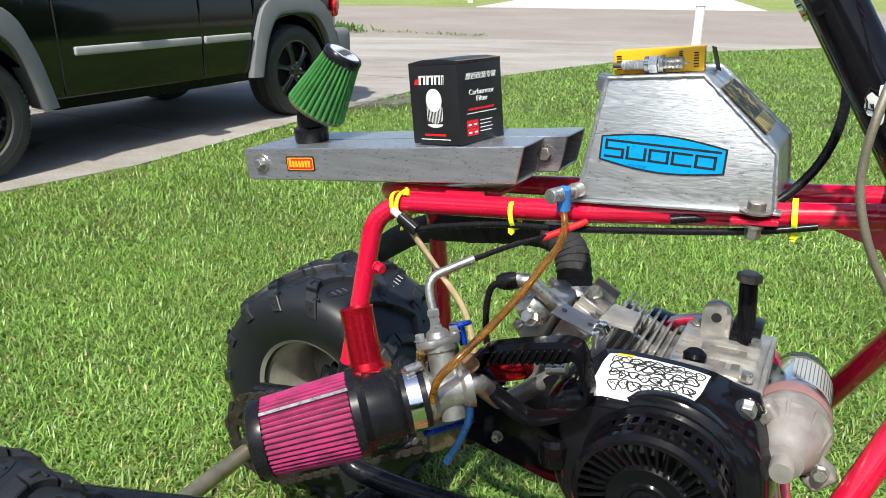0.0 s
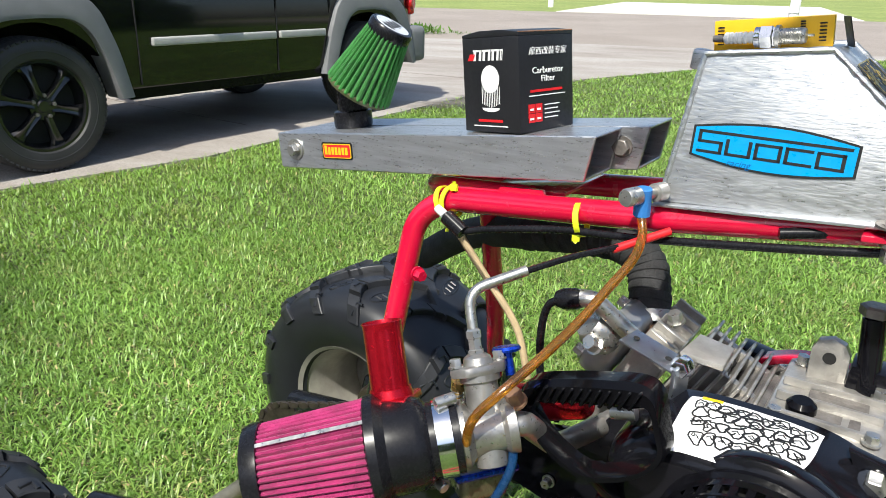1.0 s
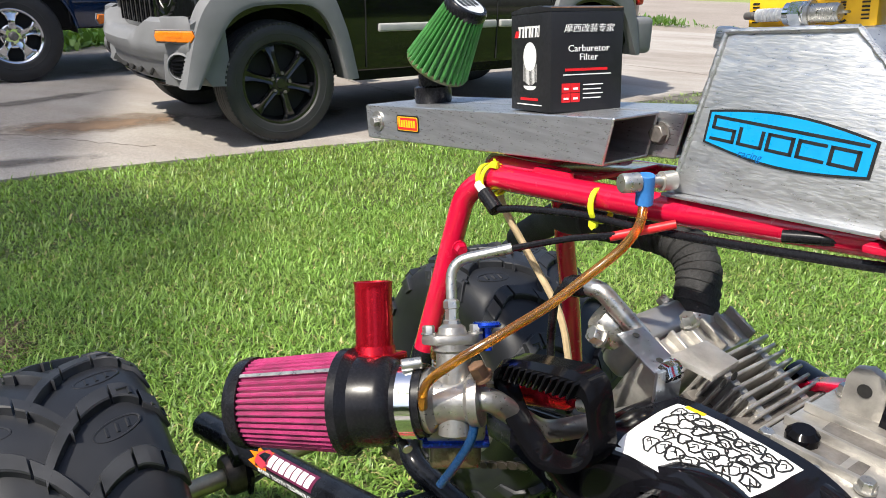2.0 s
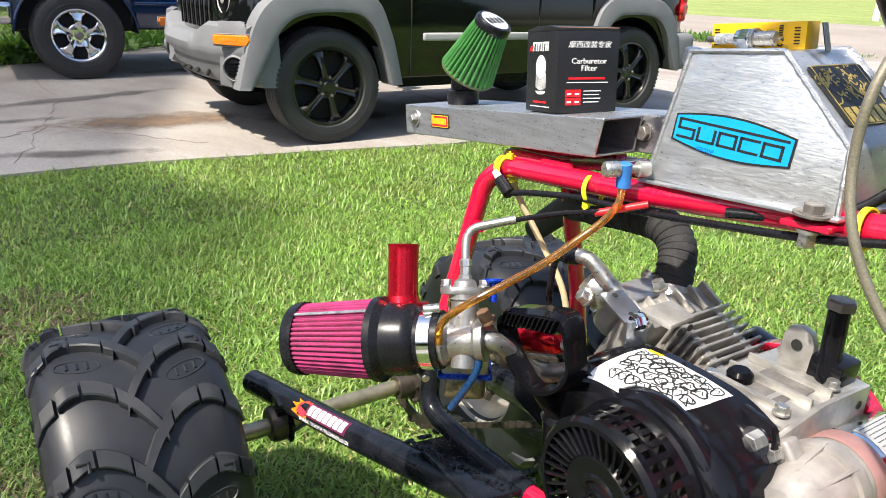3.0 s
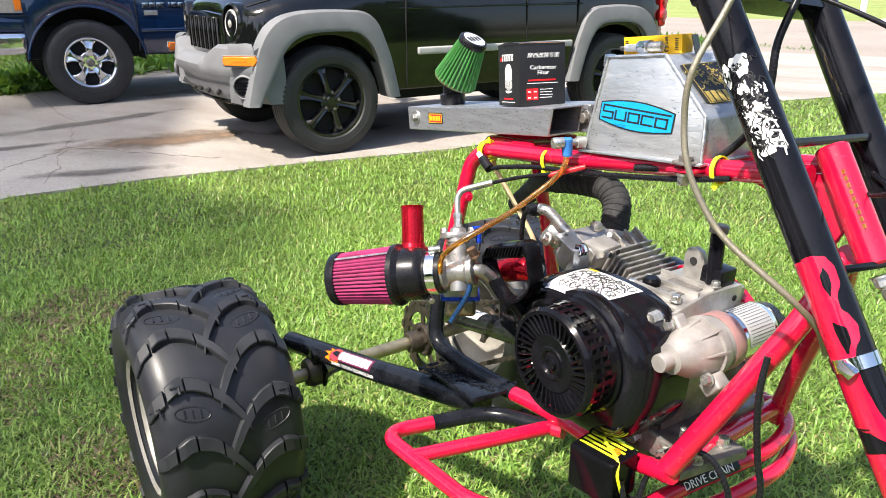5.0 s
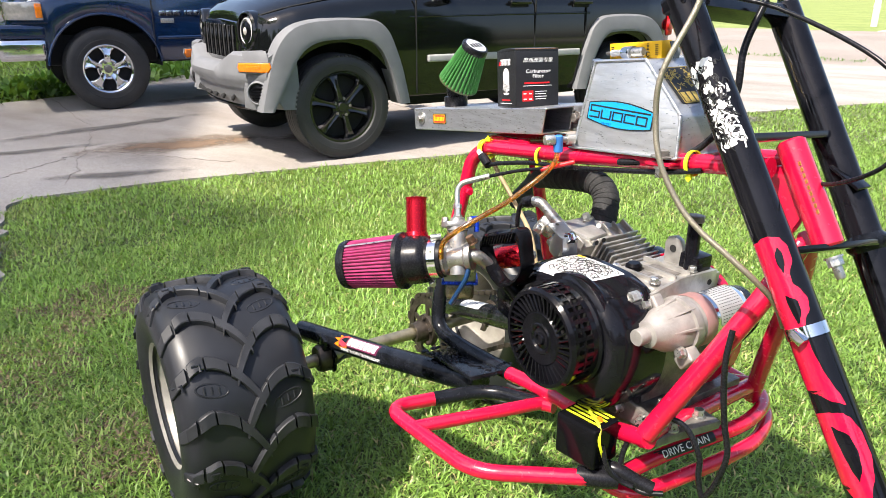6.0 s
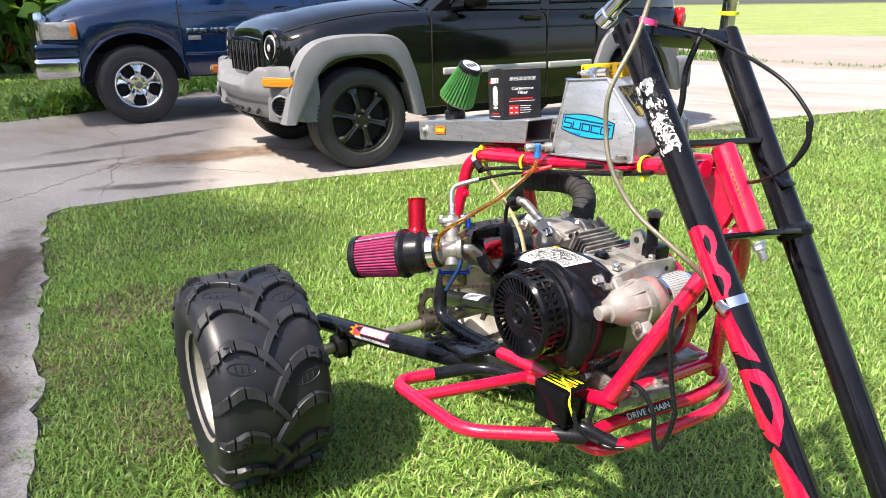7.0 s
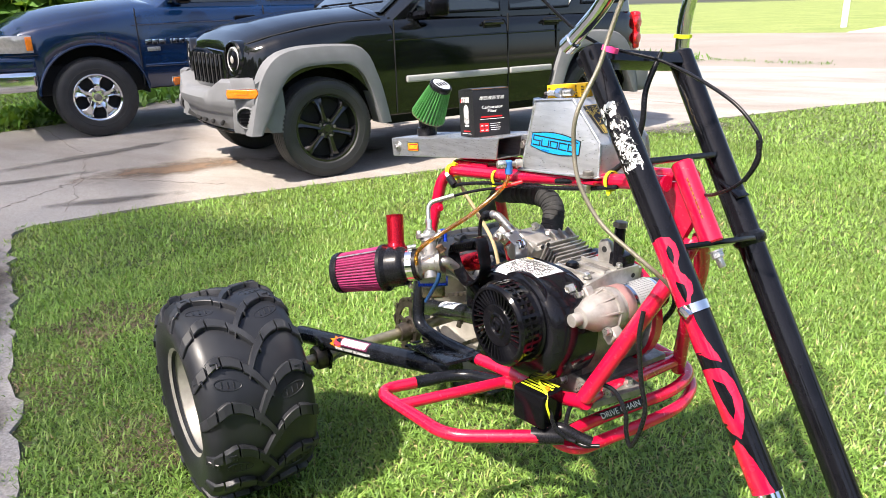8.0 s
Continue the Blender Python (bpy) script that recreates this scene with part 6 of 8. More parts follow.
# flat top of the crankcase with its front plate
deck = part("case_deck", bevelled(loft([[Vector((x, y, z)) for x, z in ((0.728, 0.625), (0.830, 0.600), (0.836, 0.664), (0.800, 0.668), (0.736, 0.664))] for y in (-0.112, 0.036)]), 0.004), CAST, engine, "pale cast crankcase top")
part("front_plate", bevelled(loft([[Vector((x, y, z)) for y, z in ((-0.132, 0.604), (0.020, 0.610), (0.020, 0.672), (-0.060, 0.674), (-0.132, 0.660))] for x in (0.835, 0.8405)]), 0.0015), CAST, deck)
for y, z in ((-0.118, 0.640), (0.004, 0.655)):
    part("plate_hole", lathe([(0, 0), (0.0045, 0), (0.0045, 0.0008), (0, 0.0008)], (0.8406, y, z), (1, 0, 0), 16), UNDER, deck)
for y, w in ((-0.096, 0.006), (-0.060, 0.004), (-0.028, 0.004)):
    part("deck_rib", block((0.088, w, 0.009), (0.784, y, 0.669), (0, 1, 4), 0.0015), CAST, deck)
# Thin darker blocks paint the shade of two recesses onto the flat deck.
part("deck_shade_patch", block((0.052, 0.022, 0.003), (0.786, -0.078, 0.6665), (0, 1, 4), 0.001), DARKCAST, deck)
part("deck_shade_patch", block((0.050, 0.024, 0.003), (0.790, -0.044, 0.6668), (0, 1, 4), 0.001), DARKCAST, deck)
for p in ((0.745, -0.098, 0.6655), (0.822, -0.098, 0.668), (0.820, -0.012, 0.668), (0.748, 0.022, 0.666)):
    part("case_bolt", hexhead(p, (0.03, 0, 1), 0.0062, 0.009), STEEL, deck)
plug_ = part("case_plug", rod((0.842, -0.040, 0.636), (0.856, -0.040, 0.636), 0.009, n=14), PLASTIC, deck, "black oil plug")
part("plug_ridge", rod((0.848, -0.040, 0.636), (0.874, -0.040, 0.634), 0.006, n=12), PLASTIC, plug_)
hd = part("cylinder_head", block((0.105, 0.125, 0.040), (0, 0.005, 0.140), bevel=0.008), CAST, engine)
hd.matrix_local = base_m
for k in range(6):
    part("head_fin", block((0.122, 0.004, 0.036), (0.0, -0.055 + k * 0.024, 0.141), bevel=0.001, seg=1), CAST, hd)
vc = part("valve_cover", block((0.074, 0.086, 0.036), (0.010, -0.006, 0.180), bevel=0.014, seg=4), mat("polished_valve_cover", (0.42, 0.41, 0.40), 0.42, 0.75, var=0.15, scale=30, rvar=0.08), engine, "bright polished valve cover")
vc.matrix_local = base_m
for x, y in ((-0.038, -0.04), (0.030, -0.04), (-0.038, 0.04), (0.030, 0.04)):
    part("cover_bolt", hexhead((x * 0.7 + 0.012, y * 0.75 - 0.006, 0.197), (0, 0, 1), 0.007, 0.011), STEEL, vc)
# bracket, blocks and bolts near the head
br = part("steel_bracket", bevelled(loft([[Vector(p) for p in ((0.605, -0.120, 0.706), (0.662, -0.136, 0.698), (0.670, -0.110, 0.700), (0.612, -0.092, 0.708))], [Vector(p) for p in ((0.605, -0.120, 0.7035), (0.662, -0.136, 0.6955), (0.670, -0.110, 0.6975), (0.612, -0.092, 0.7055))]]), 0.0008), ZINC, engine, "bent zinc bracket with two holes")
part("bracket_lip", block((0.004, 0.026, 0.030), (0.667, -0.124, 0.685), (0, 0, -14), 0.001), ZINC, br)
for x, y, z in ((0.618, -0.109, 0.7067), (0.653, -0.119, 0.7007)):
    part("bracket_hole", lathe([(0, 0), (0.0032, 0), (0.0032, 0.0006), (0, 0.0006)], (x, y, z), (0.18, 0, 0.98), 14), UNDER, br)
hb = part("head_tab", bevelled(loft([[Vector((x, y, z)) for x, y, z in ((0.662, -0.118, 0.705 + o), (0.668, -0.078, 0.709 + o), (0.700, -0.076, 0.703 + o), (0.700, -0.112, 0.700 + o))] for o in (0.0, 0.006)]), 0.0015), CAST, engine, "bent cast tab with two holes")
part("tab_face", bevelled(loft([[Vector((x + o, y, z)) for y, z in ((-0.112, 0.706), (-0.076, 0.709), (-0.076, 0.690), (-0.090, 0.672), (-0.112, 0.672))] for o in (0.697, 0.703)]), 0.0015), CAST, hb)
for y, z in ((-0.101, 0.697), (-0.086, 0.699)):
    part("tab_hole", lathe([(0, 0), (0.0042, 0), (0.0042, 0.0006), (0, 0.0006)], (0.7032, y, z), (1, 0, 0), 14), UNDER, hb)
part("tab_bolt", hexhead((0.668, -0.119, 0.699), (-0.1, -1, 0), 0.0085, 0.013), CHROME, hb)
part("head_nut", hexhead((0.578, -0.108, 0.686), (-0.35, -0.8, 0.5), 0.0085, 0.013), STEEL, engine)
part("head_nut", hexhead((0.640, -0.062, 0.712), (-0.2, -0.3, 0.9), 0.007, 0.012), STEEL, engine)
part("rocker_boss", lathe([(0, 0), (0.019, 0), (0.021, 0.005), (0.021, 0.024), (0.016, 0.032), (0, 0.032)], (0.582, -0.080, 0.682), (-0.55, -0.45, 0.6), 24), STEEL, engine)
# spark plug lead: chrome elbow with a black boot
pe = part("plug_elbow", tube(bends([(0.612, -0.088, 0.694), (0.572, -0.108, 0.734), (0.556, -0.112, 0.733)], 0.012), 0.0088, 16), STEEL, engine, "bright spark plug elbow")
part("plug_boot", lathe([(0, 0), (0.009, 0), (0.0108, 0.006), (0.0108, 0.018), (0.008, 0.026), (0, 0.026)], (0.560, -0.112, 0.733), (-1, -0.1, -0.25), 18), SOFT, pe, "black rubber plug boot")
part("plug_lead", tube(smooth_path([(0.538, -0.114, 0.727), (0.525, -0.115, 0.715), (0.520, -0.115, 0.68), (0.525, -0.115, 0.63), (0.54, -0.10, 0.58)]), 0.0042, 10), SOFT, engine, "black plug lead")
# exhaust, wrapped
ex = part("exhaust_pipe", tube(smooth_path([(0.592, 0.020, 0.655), (0.582, 0.034, 0.683), (0.566, 0.052, 0.718), (0.535, 0.055, 0.738), (0.47, 0.055, 0.735), (0.40, 0.06, 0.722), (0.33, 0.09, 0.70), (0.25, 0.14, 0.66), (0.16, 0.17, 0.60)], 7), 0.0225, 20), WRAP, engine, "black heat-wrapped exhaust pipe")
ep = smooth_path([(0.582, 0.034, 0.683), (0.566, 0.052, 0.718), (0.535, 0.055, 0.738), (0.47, 0.055, 0.735), (0.40, 0.06, 0.722)], 8)
for k in range(1, len(ep) - 1, 2):
    t = (ep[k + 1] - ep[k - 1]).normalized() + Vector((0.12, 0.2, 0.0))
    part("wrap_turn", lathe([(0.0222, -0.0075), (0.0240, -0.006), (0.0242, 0.003), (0.0224, 0.006)], ep[k], t, 20), WRAP, ex)
part("exhaust_flange", lathe([(0.012, 0), (0.033, 0), (0.034, 0.007), (0.025, 0.009), (0.025, 0.022), (0.012, 0.022)], (0.598, 0.008, 0.640), (-0.35, 0.5, 0.79), 24), RUSTY, engine, "rusty exhaust flange")
part("exhaust_clamp", lathe([(0.0235, -0.007), (0.026, -0.007), (0.026, 0.007), (0.0235, 0.007)], (0.587, 0.026, 0.668), (-0.3, 0.45, 0.84), 24, closed=True), STEEL, engine, "steel pipe clamp")
part("case_gasket", block((0.004, 0.17, 0.13), (0.8375, -0.03, 0.545), (0, 4, 0), 0.001), DARKCAST, engine)
# starter motor
SX, SZ = 0.872, 0.622
st = part("starter_motor", lathe([(0, 0), (0.011, 0.0), (0.012, 0.002), (0.012, 0.018), (0.019, 0.020), (0.022, 0.030), (0.032, 0.048), (0.036, 0.075), (0.038, 0.105), (0.038, 0.125), (0.0, 0.125)], (SX, -0.182, SZ), (0, 1, 0), 32), STARTCAST, engine, "cast starter motor nose")
part("starter_can", lathe([(0.034, 0), (0.0360, 0.002), (0.0360, 0.070), (0.033, 0.076), (0, 0.076)], (SX, -0.058, SZ), (0, 1, 0), 36), CHROME, st, "bright steel starter can")
part("starter_band", lathe([(0.0385, 0), (0.0395, 0.002), (0.0395, 0.020), (0.0385, 0.022)], (SX, -0.080, SZ), (0, 1, 0), 36), mat("dusty_pink_primer", (0.36, 0.20, 0.19), 0.45, 0.3, var=0.15, scale=40), st)
bm = bmesh.new()
rows = []
for k in range(9):
    a = radians(-42 + 105 * k / 8)
    rows.append([bm.verts.new((SX + 0.0364 * math.sin(a + 0.5), y, SZ + 0.0364 * math.cos(a + 0.5))) for y in (-0.048, 0.006)])
for a, b in zip(rows, rows[1:]):
    bm.faces.new((a[0], a[1], b[1], b[0]))
part("starter_label", bm, LABEL, st, "silver printed label")
bm = bmesh.new()
for k in range(14):
    a = radians(-36 + 92 * k / 13) + 0.5
    for j in range(9):
        y = -0.045 + j * 0.0054
        c = Vector((SX + 0.0366 * math.sin(a), y + 0.003, SZ + 0.0366 * math.cos(a)))
        block((0.0007, 0.0032 + 0.0012 * ((k * j) % 2), 0.0005), c, (0, math.degrees(a), 0), bm=bm)
tagged(part("label_print", bm, INK, st), kind="stuff")
part("starter_end", lathe([(0.03, 0), (0.033, 0.003), (0.03, 0.02), (0.012, 0.026), (0, 0.026)], (SX, 0.017, SZ), (0, 1, 0), 26), SOFT, st)
for p, s, r in (((0.846, -0.122, 0.650), (0.026, 0.020, 0.022), (0, -40, 0)), ((0.906, -0.112, 0.588), (0.022, 0.024, 0.030), (0, 40, 0))):
    part("starter_lug", block(s, p, r, 0.005, 3), STARTCAST, st)
for k in range(4):
    a = k * 0.75 - 0.9
    part("starter_web", bevelled(loft([[Vector((SX + r_ * math.sin(a + o), y, SZ + r_ * math.cos(a + o))) for r_, y in ((0.030, -0.140), (0.0425, -0.096), (0.030, -0.096))] for o in (-0.05, 0.05)]), 0.0008), STARTCAST, st)
part("starter_flange", lathe([(0.030, 0), (0.0405, 0.002), (0.0415, 0.010), (0.040, 0.016), (0.030, 0.018)], (SX, -0.104, SZ), (0, 1, 0), 36), STARTCAST, st)
for p in ((0.845, -0.134, 0.652), (0.907, -0.126, 0.600)):
    part("starter_bolt", hexhead(p, (0, -1, 0.1), 0.007, 0.010), STEEL, st)
part("starter_lead", tube(smooth_path([(SX + 0.005, 0.036, SZ + 0.01), (0.885, 0.065, 0.62), (0.875, 0.085, 0.58), (0.85, 0.07, 0.53)]), 0.005, 10), SOFT, st, "thick black starter lead")
# tall bolt with its block, mounting ear, filler knob, flywheel edge
tb = part("tall_stud", rod((0.809, -0.004, 0.655), (0.800, 0.008, 0.738), 0.0105, n=20), BLACK, engine, "tall black stud with a hexagon head")
part("stud_head", lathe([(0.0085, -0.006), (0.0085, 0.0), (0.0145, 0.002), (0.0145, 0.010), (0.012, 0.012), (0, 0.012)], (0.800, 0.008, 0.738), (0, 0.05, 1), 6), DARKCAST, tb)
part("stud_block", block((0.034, 0.036, 0.045), (0.806, 0.010, 0.668), (0, 4, 0), 0.004), BLACK, tb)
me_ = prism([(-0.020, -0.028), (0.020, -0.028), (0.020, 0.012), (0.014, 0.024), (0.0, 0.029), (-0.014, 0.024), (-0.020, 0.012)], Matrix.Translation((0.772, 0.008, 0.686)) @ Matrix.Scale(0.85, 4) @ Matrix.Rotation(math.pi / 2, 4, "X"), 0.012, 0.002)
me_ob = part("mounting_ear", me_, CAST, engine)
part("ear_hole", lathe([(0, 0), (0.006, 0), (0.006, 0.001), (0, 0.001)], (0.772, -0.0025, 0.690), (0, -1, 0), 16), UNDER, me_ob)
part("filler_knob", lathe([(0, 0), (0.006, 0), (0.006, 0.012), (0.012, 0.013), (0.013, 0.016), (0.013, 0.023), (0.009, 0.027), (0, 0.027)], (0.764, -0.078, 0.652), (0, -0.05, 1), 12), PLASTIC, engine, "black ribbed filler knob")
part("stud", rod((0.790, -0.108, 0.64), (0.790, -0.108, 0.672), 0.004), STEEL, engine)
part("belt_guard", lathe([(0.105, 0), (0.112, 0.003), (0.112, 0.022), (0.105, 0.025)], (0.765, 0.032, 0.556), (0, 1, 0), 48, closed=True), RED, engine, "red clutch guard ring")
part("clutch_drum", lathe([(0, 0), (0.10, 0), (0.106, 0.004), (0.106, 0.018), (0, 0.018)], (0.765, 0.034, 0.556), (0, 1, 0), 40), CHROME, engine)
part("black_bar", block((0.15, 0.03, 0.018), (0.755, 0.055, 0.636), (0, 10, 0), 0.006), BLACK, engine)

# --- D-shaped ribbed black intake ring ---
D_OUT = [(0.553, 0.672), (0.562, 0.690), (0.596, 0.707), (0.634, 0.722), (0.665, 0.732), (0.681, 0.726), (0.690, 0.699), (0.694, 0.680), (0.682, 0.658), (0.655, 0.635), (0.622, 0.622), (0.586, 0.632), (0.563, 0.652)]
D_IN = [(0.570, 0.670), (0.580, 0.676), (0.604, 0.687), (0.634, 0.698), (0.658, 0.706), (0.669, 0.702), (0.677, 0.692), (0.680, 0.680), (0.670, 0.661), (0.648, 0.647), (0.624, 0.636), (0.596, 0.643), (0.576, 0.657)]
D_IN = [(a * 0.55 + c * 0.45, b * 0.55 + d * 0.45) if b < 0.675 or a > 0.665 else (a, b) for (a, b), (c, d) in zip(D_IN, D_OUT)]
so, si = smooth_closed(D_OUT, 4), smooth_closed(D_IN, 4)
YC = lambda x: -0.205 - (x - 0.54) * 0.15
bm = bmesh.new()
rows = [[bm.verts.new((x, YC(x) + y, z)) for x, z in q] for q, y in ((so, 0.010), (so, -0.008), ([(a[0] * 0.8 + b[0] * 0.2, a[1] * 0.8 + b[1] * 0.2) for a, b in zip(so, si)], -0.014), ([(a[0] * 0.25 + b[0] * 0.75, a[1] * 0.25 + b[1] * 0.75) for a, b in zip(so, si)], -0.014), (si, -0.008), (si, 0.010))]
n = len(so)
for a, b in zip(rows, rows[1:] + rows[:1]):
    for k in range(n):
        bm.faces.new((a[k], a[(k + 1) % n], b[(k + 1) % n], b[k]))
dring = part("intake_ring", bm, PLASTIC, engine, "D-shaped ribbed black plastic ring", auto=30)
for k in range(12):
    t = k / 11
    x, z = 0.572 + 0.094 * t, 0.687 + 0.034 * t
    part("rib", block((0.0026, 0.010, 0.019), (x, YC(x) - 0.0135, z - 0.001), (0, 24, -8), 0.0008), PLASTIC, dring)
part("ring_neck", tube(bends([(0.632, -0.218, 0.628), (0.645, -0.210, 0.61), (0.655, -0.20, 0.59)], 0.012), 0.011, 14), PLASTIC, dring)
part("ring_elbow", lathe([(0, 0), (0.017, 0), (0.019, 0.008), (0.019, 0.03), (0.014, 0.036), (0, 0.036)], (0.650, -0.200, 0.568), (0, -0.1, 1), 20), PLASTIC, dring)
RC0, RCD = Vector((0.527, -0.164, 0.629)), Vector((0.065, 0.006, 0.025)).normalized()
rc = part("red_cap", lathe([(0, 0), (0.0172, 0), (0.0190, 0.002), (0.0190, 0.068), (0.015, 0.074), (0, 0.074)], RC0, RCD, 32), ANORED, engine, "red anodised breather cylinder")
bm = bmesh.new()
cup = axis_pose(RC0, RCD)
for k in range(26):
    a = 2 * math.pi * k / 26
    bmesh.ops.create_cube(bm, size=1, matrix=cup @ Matrix.Rotation(a, 4, "Z") @ Matrix.Translation((0.0182, 0, -0.002)) @ Matrix.Diagonal((0.0022, 0.0030, 0.010, 1)))
part("cap_teeth", bm, STEEL, rc, "ribbed steel end ring")
# Small red solid stands in for a red reflection on the black housing.
part("red_reflection", lathe([(0, 0), (0.015, 0), (0.018, 0.015), (0.018, 0.022), (0, 0.022)], (0.655, -0.165, 0.640), (0.6, -0.6, 0.4), 24), ANORED, engine)

# ---- carburettor and its filter ----
FA = Vector((0.745, 0.640, 0.175)).normalized()
F0 = Vector((0.394, -0.388, 0.620))
carb = part("carburettor", lathe([(0.027, 0), (0.029, 0.003), (0.029, 0.012), (0.022, 0.018), (0.020, 0.044), (0.024, 0.048), (0.024, 0.056), (0, 0.056)], F0 + FA * 0.172, FA, 26), CARBCAST, trike, "silver slide carburettor")
CC = F0 + FA * 0.203
BA = Vector((-0.34, 0.20, 0.92)).normalized()
TM = axis_pose(CC, BA)
part("slide_barrel", lathe([(0, 0), (0.0145, 0), (0.0145, 0.01), (0.0150, 0.072), (0.0180, 0.074), (0.0180, 0.080), (0, 0.080)], CC - BA * 0.030, BA, 26), CARBCAST, carb)
cap = part("carb_cap", bevelled(loft([[TM @ Vector((x, y, z)) for x, y in ((-0.028, 0.000), (-0.018, -0.015), (0.0, -0.019), (0.018, -0.015), (0.028, 0.000), (0.018, 0.015), (0, 0.019), (-0.018, 0.015))] for z in (0.049, 0.058)]), 0.003), CARBCAST, carb)
for x in (-0.021, 0.021):
    part("cap_screw", hexhead(TM @ Vector((x, 0.0, 0.058)), BA, 0.0055, 0.008), STEEL, cap)
part("cap_dome", lathe([(0, 0), (0.014, 0), (0.012, 0.008), (0.008, 0.011), (0, 0.011)], CC + BA * 0.056, BA, 20), CARBCAST, cap)
part("cable_nut", lathe([(0, 0), (0.0075, 0), (0.0075, 0.008), (0.006, 0.009), (0.006, 0.018), (0.0072, 0.019), (0.0072, 0.025), (0.005, 0.027), (0, 0.027)], CC + BA * 0.062, BA, 6), STEEL, cap)
ct = CC + BA * 0.086
part("cable_elbow", tube(bends([ct, ct + BA * 0.036, ct + BA * 0.036 + Vector((0.036, 0.040, 0.016))], 0.026), 0.0048, 12), STEEL, carb, "bent steel cable guide")
ce = ct + BA * 0.036 + Vector((0.036, 0.040, 0.016))
part("throttle_wire", tube(smooth_path([ce - Vector((0.004, 0.004, 0.002)), ce.lerp(Vector((0.600, -0.120, 0.800)), 0.5) + Vector((0, 0, 0.002)), (0.600, -0.120, 0.800), (0.630, -0.090, 0.812)]), 0.0030, 8), SOFT, carb, "black throttle cable")
part("red_sleeve", tube([(0.592, -0.128, 0.7965), (0.630, -0.090, 0.812)], 0.0040, 10), SIGNRED, carb)
bowl = part("float_bowl", block((0.048, 0.040, 0.030), CC + Vector((-0.016, 0.0147, -0.064)), (0, 0, 56), 0.008, 3), mat("tinted_bowl", (0.10, 0.085, 0.05), 0.3, 0.3, var=0.25, scale=40, coat=0.4), carb, "dark tinted float bowl")
part("bowl_ring", block((0.062, 0.050, 0.0060), CC + Vector((-0.017, 0.0150, -0.0475)), (0, 0, 56), 0.003), ANOBLUE, bowl, "blue anodised bowl spacer")
part("carb_body_block", block((0.054, 0.044, 0.034), CC + Vector((-0.017, 0.015, -0.030)), (0, 0, 56), 0.005), CARBCAST, carb)
CN, CU = Vector((0.829, -0.559, 0)), Vector((0.559, 0.829, 0))
CF = CC + Vector((-0.017, 0.015, -0.030)) + CN * 0.021
part("name_boss", block((0.030, 0.003, 0.009), CF + CU * -0.004 + Vector((0, 0, 0.001)), (0, 0, 56), 0.001), CARBCAST, carb, "raised cast badge")
for u_, z_ in ((-0.018, 0.012), (0.004, 0.016), (0.021, 0.010)):
    part("carb_boss", lathe([(0, 0), (0.006, 0), (0.006, 0.006), (0.004, 0.009), (0, 0.009)], CF + CU * u_ + Vector((0, 0, z_)), CN, 12), STEEL, carb)
part("choke_knob", lathe([(0, 0), (0.0045, 0), (0.0045, 0.020), (0.0125, 0.021), (0.0135, 0.023), (0.012, 0.0255), (0, 0.026)], CC + BA * 0.040 + Vector((0.012, 0.030, 0.0)), BA, 22), ANOBLUE, carb, "blue anodised choke knob")
part("idle_screw", lathe([(0, 0), (0.004, 0), (0.004, 0.016), (0.007, 0.017), (0.007, 0.026), (0, 0.026)], CC + Vector((-0.040, 0.012, 0.006)), (0.1, -0.1, 1), 14), mat("brass", (0.55, 0.36, 0.12), 0.3, 0.9, var=0.1), carb)
sp = bmesh.new()
tube([CC + Vector((-0.040 + 0.006 * math.cos(k * 0.9), 0.012 + 0.006 * math.sin(k * 0.9), 0.004 + k * 0.0006)) for k in range(30)], 0.0011, 6, sp)
part("idle_spring", sp, STEEL, carb)
part("drain_hose", tube(smooth_path([(0.555, -0.243, 0.652), (0.566, -0.250, 0.652), (0.572, -0.258, 0.630), (0.566, -0.270, 0.604), (0.556, -0.279, 0.580)]), 0.0042, 10), BLUEHOSE, carb, "short dark blue hose")
part("intake_manifold", tube(bends([F0 + FA * 0.218, F0 + FA * 0.236, (0.572, -0.17, 0.600), (0.610, -0.075, 0.605)], 0.02), 0.0110, 16), CARBCAST, carb)
part("manifold_nut", hexhead(F0 + FA * 0.228 + Vector((0, 0, 0.022)), (-0.2, -0.4, 0.9), 0.008, 0.014), RUSTY, carb)


def pleats(p0, d, L, r0, r1, n, depth, material, parent, name, label, cyc=2):
    """Pleated gauze between two radii along an axis."""
    bm = bmesh.new()
    m = axis_pose(p0, d)
    rings = []
    tot = n * 4
    for i in range(7):
        t = i / 6
        R = r0 + (r1 - r0) * t
        ring = []
        for k in range(tot):
            a = 2 * math.pi * k / tot
            q = (1.0, 0.55, -1.0, 0.55)[k % 4]
            ring.append(bm.verts.new(m @ Vector(((R + depth * q) * math.cos(a), (R + depth * q) * math.sin(a), L * t))))
        rings.append(ring)
    for a, b in zip(rings, rings[1:]):
        for k in range(tot):
            bm.faces.new((a[k], a[(k + 1) % tot], b[(k + 1) % tot], b[k]))
    return part(name, bm, material, parent, label, auto=25)


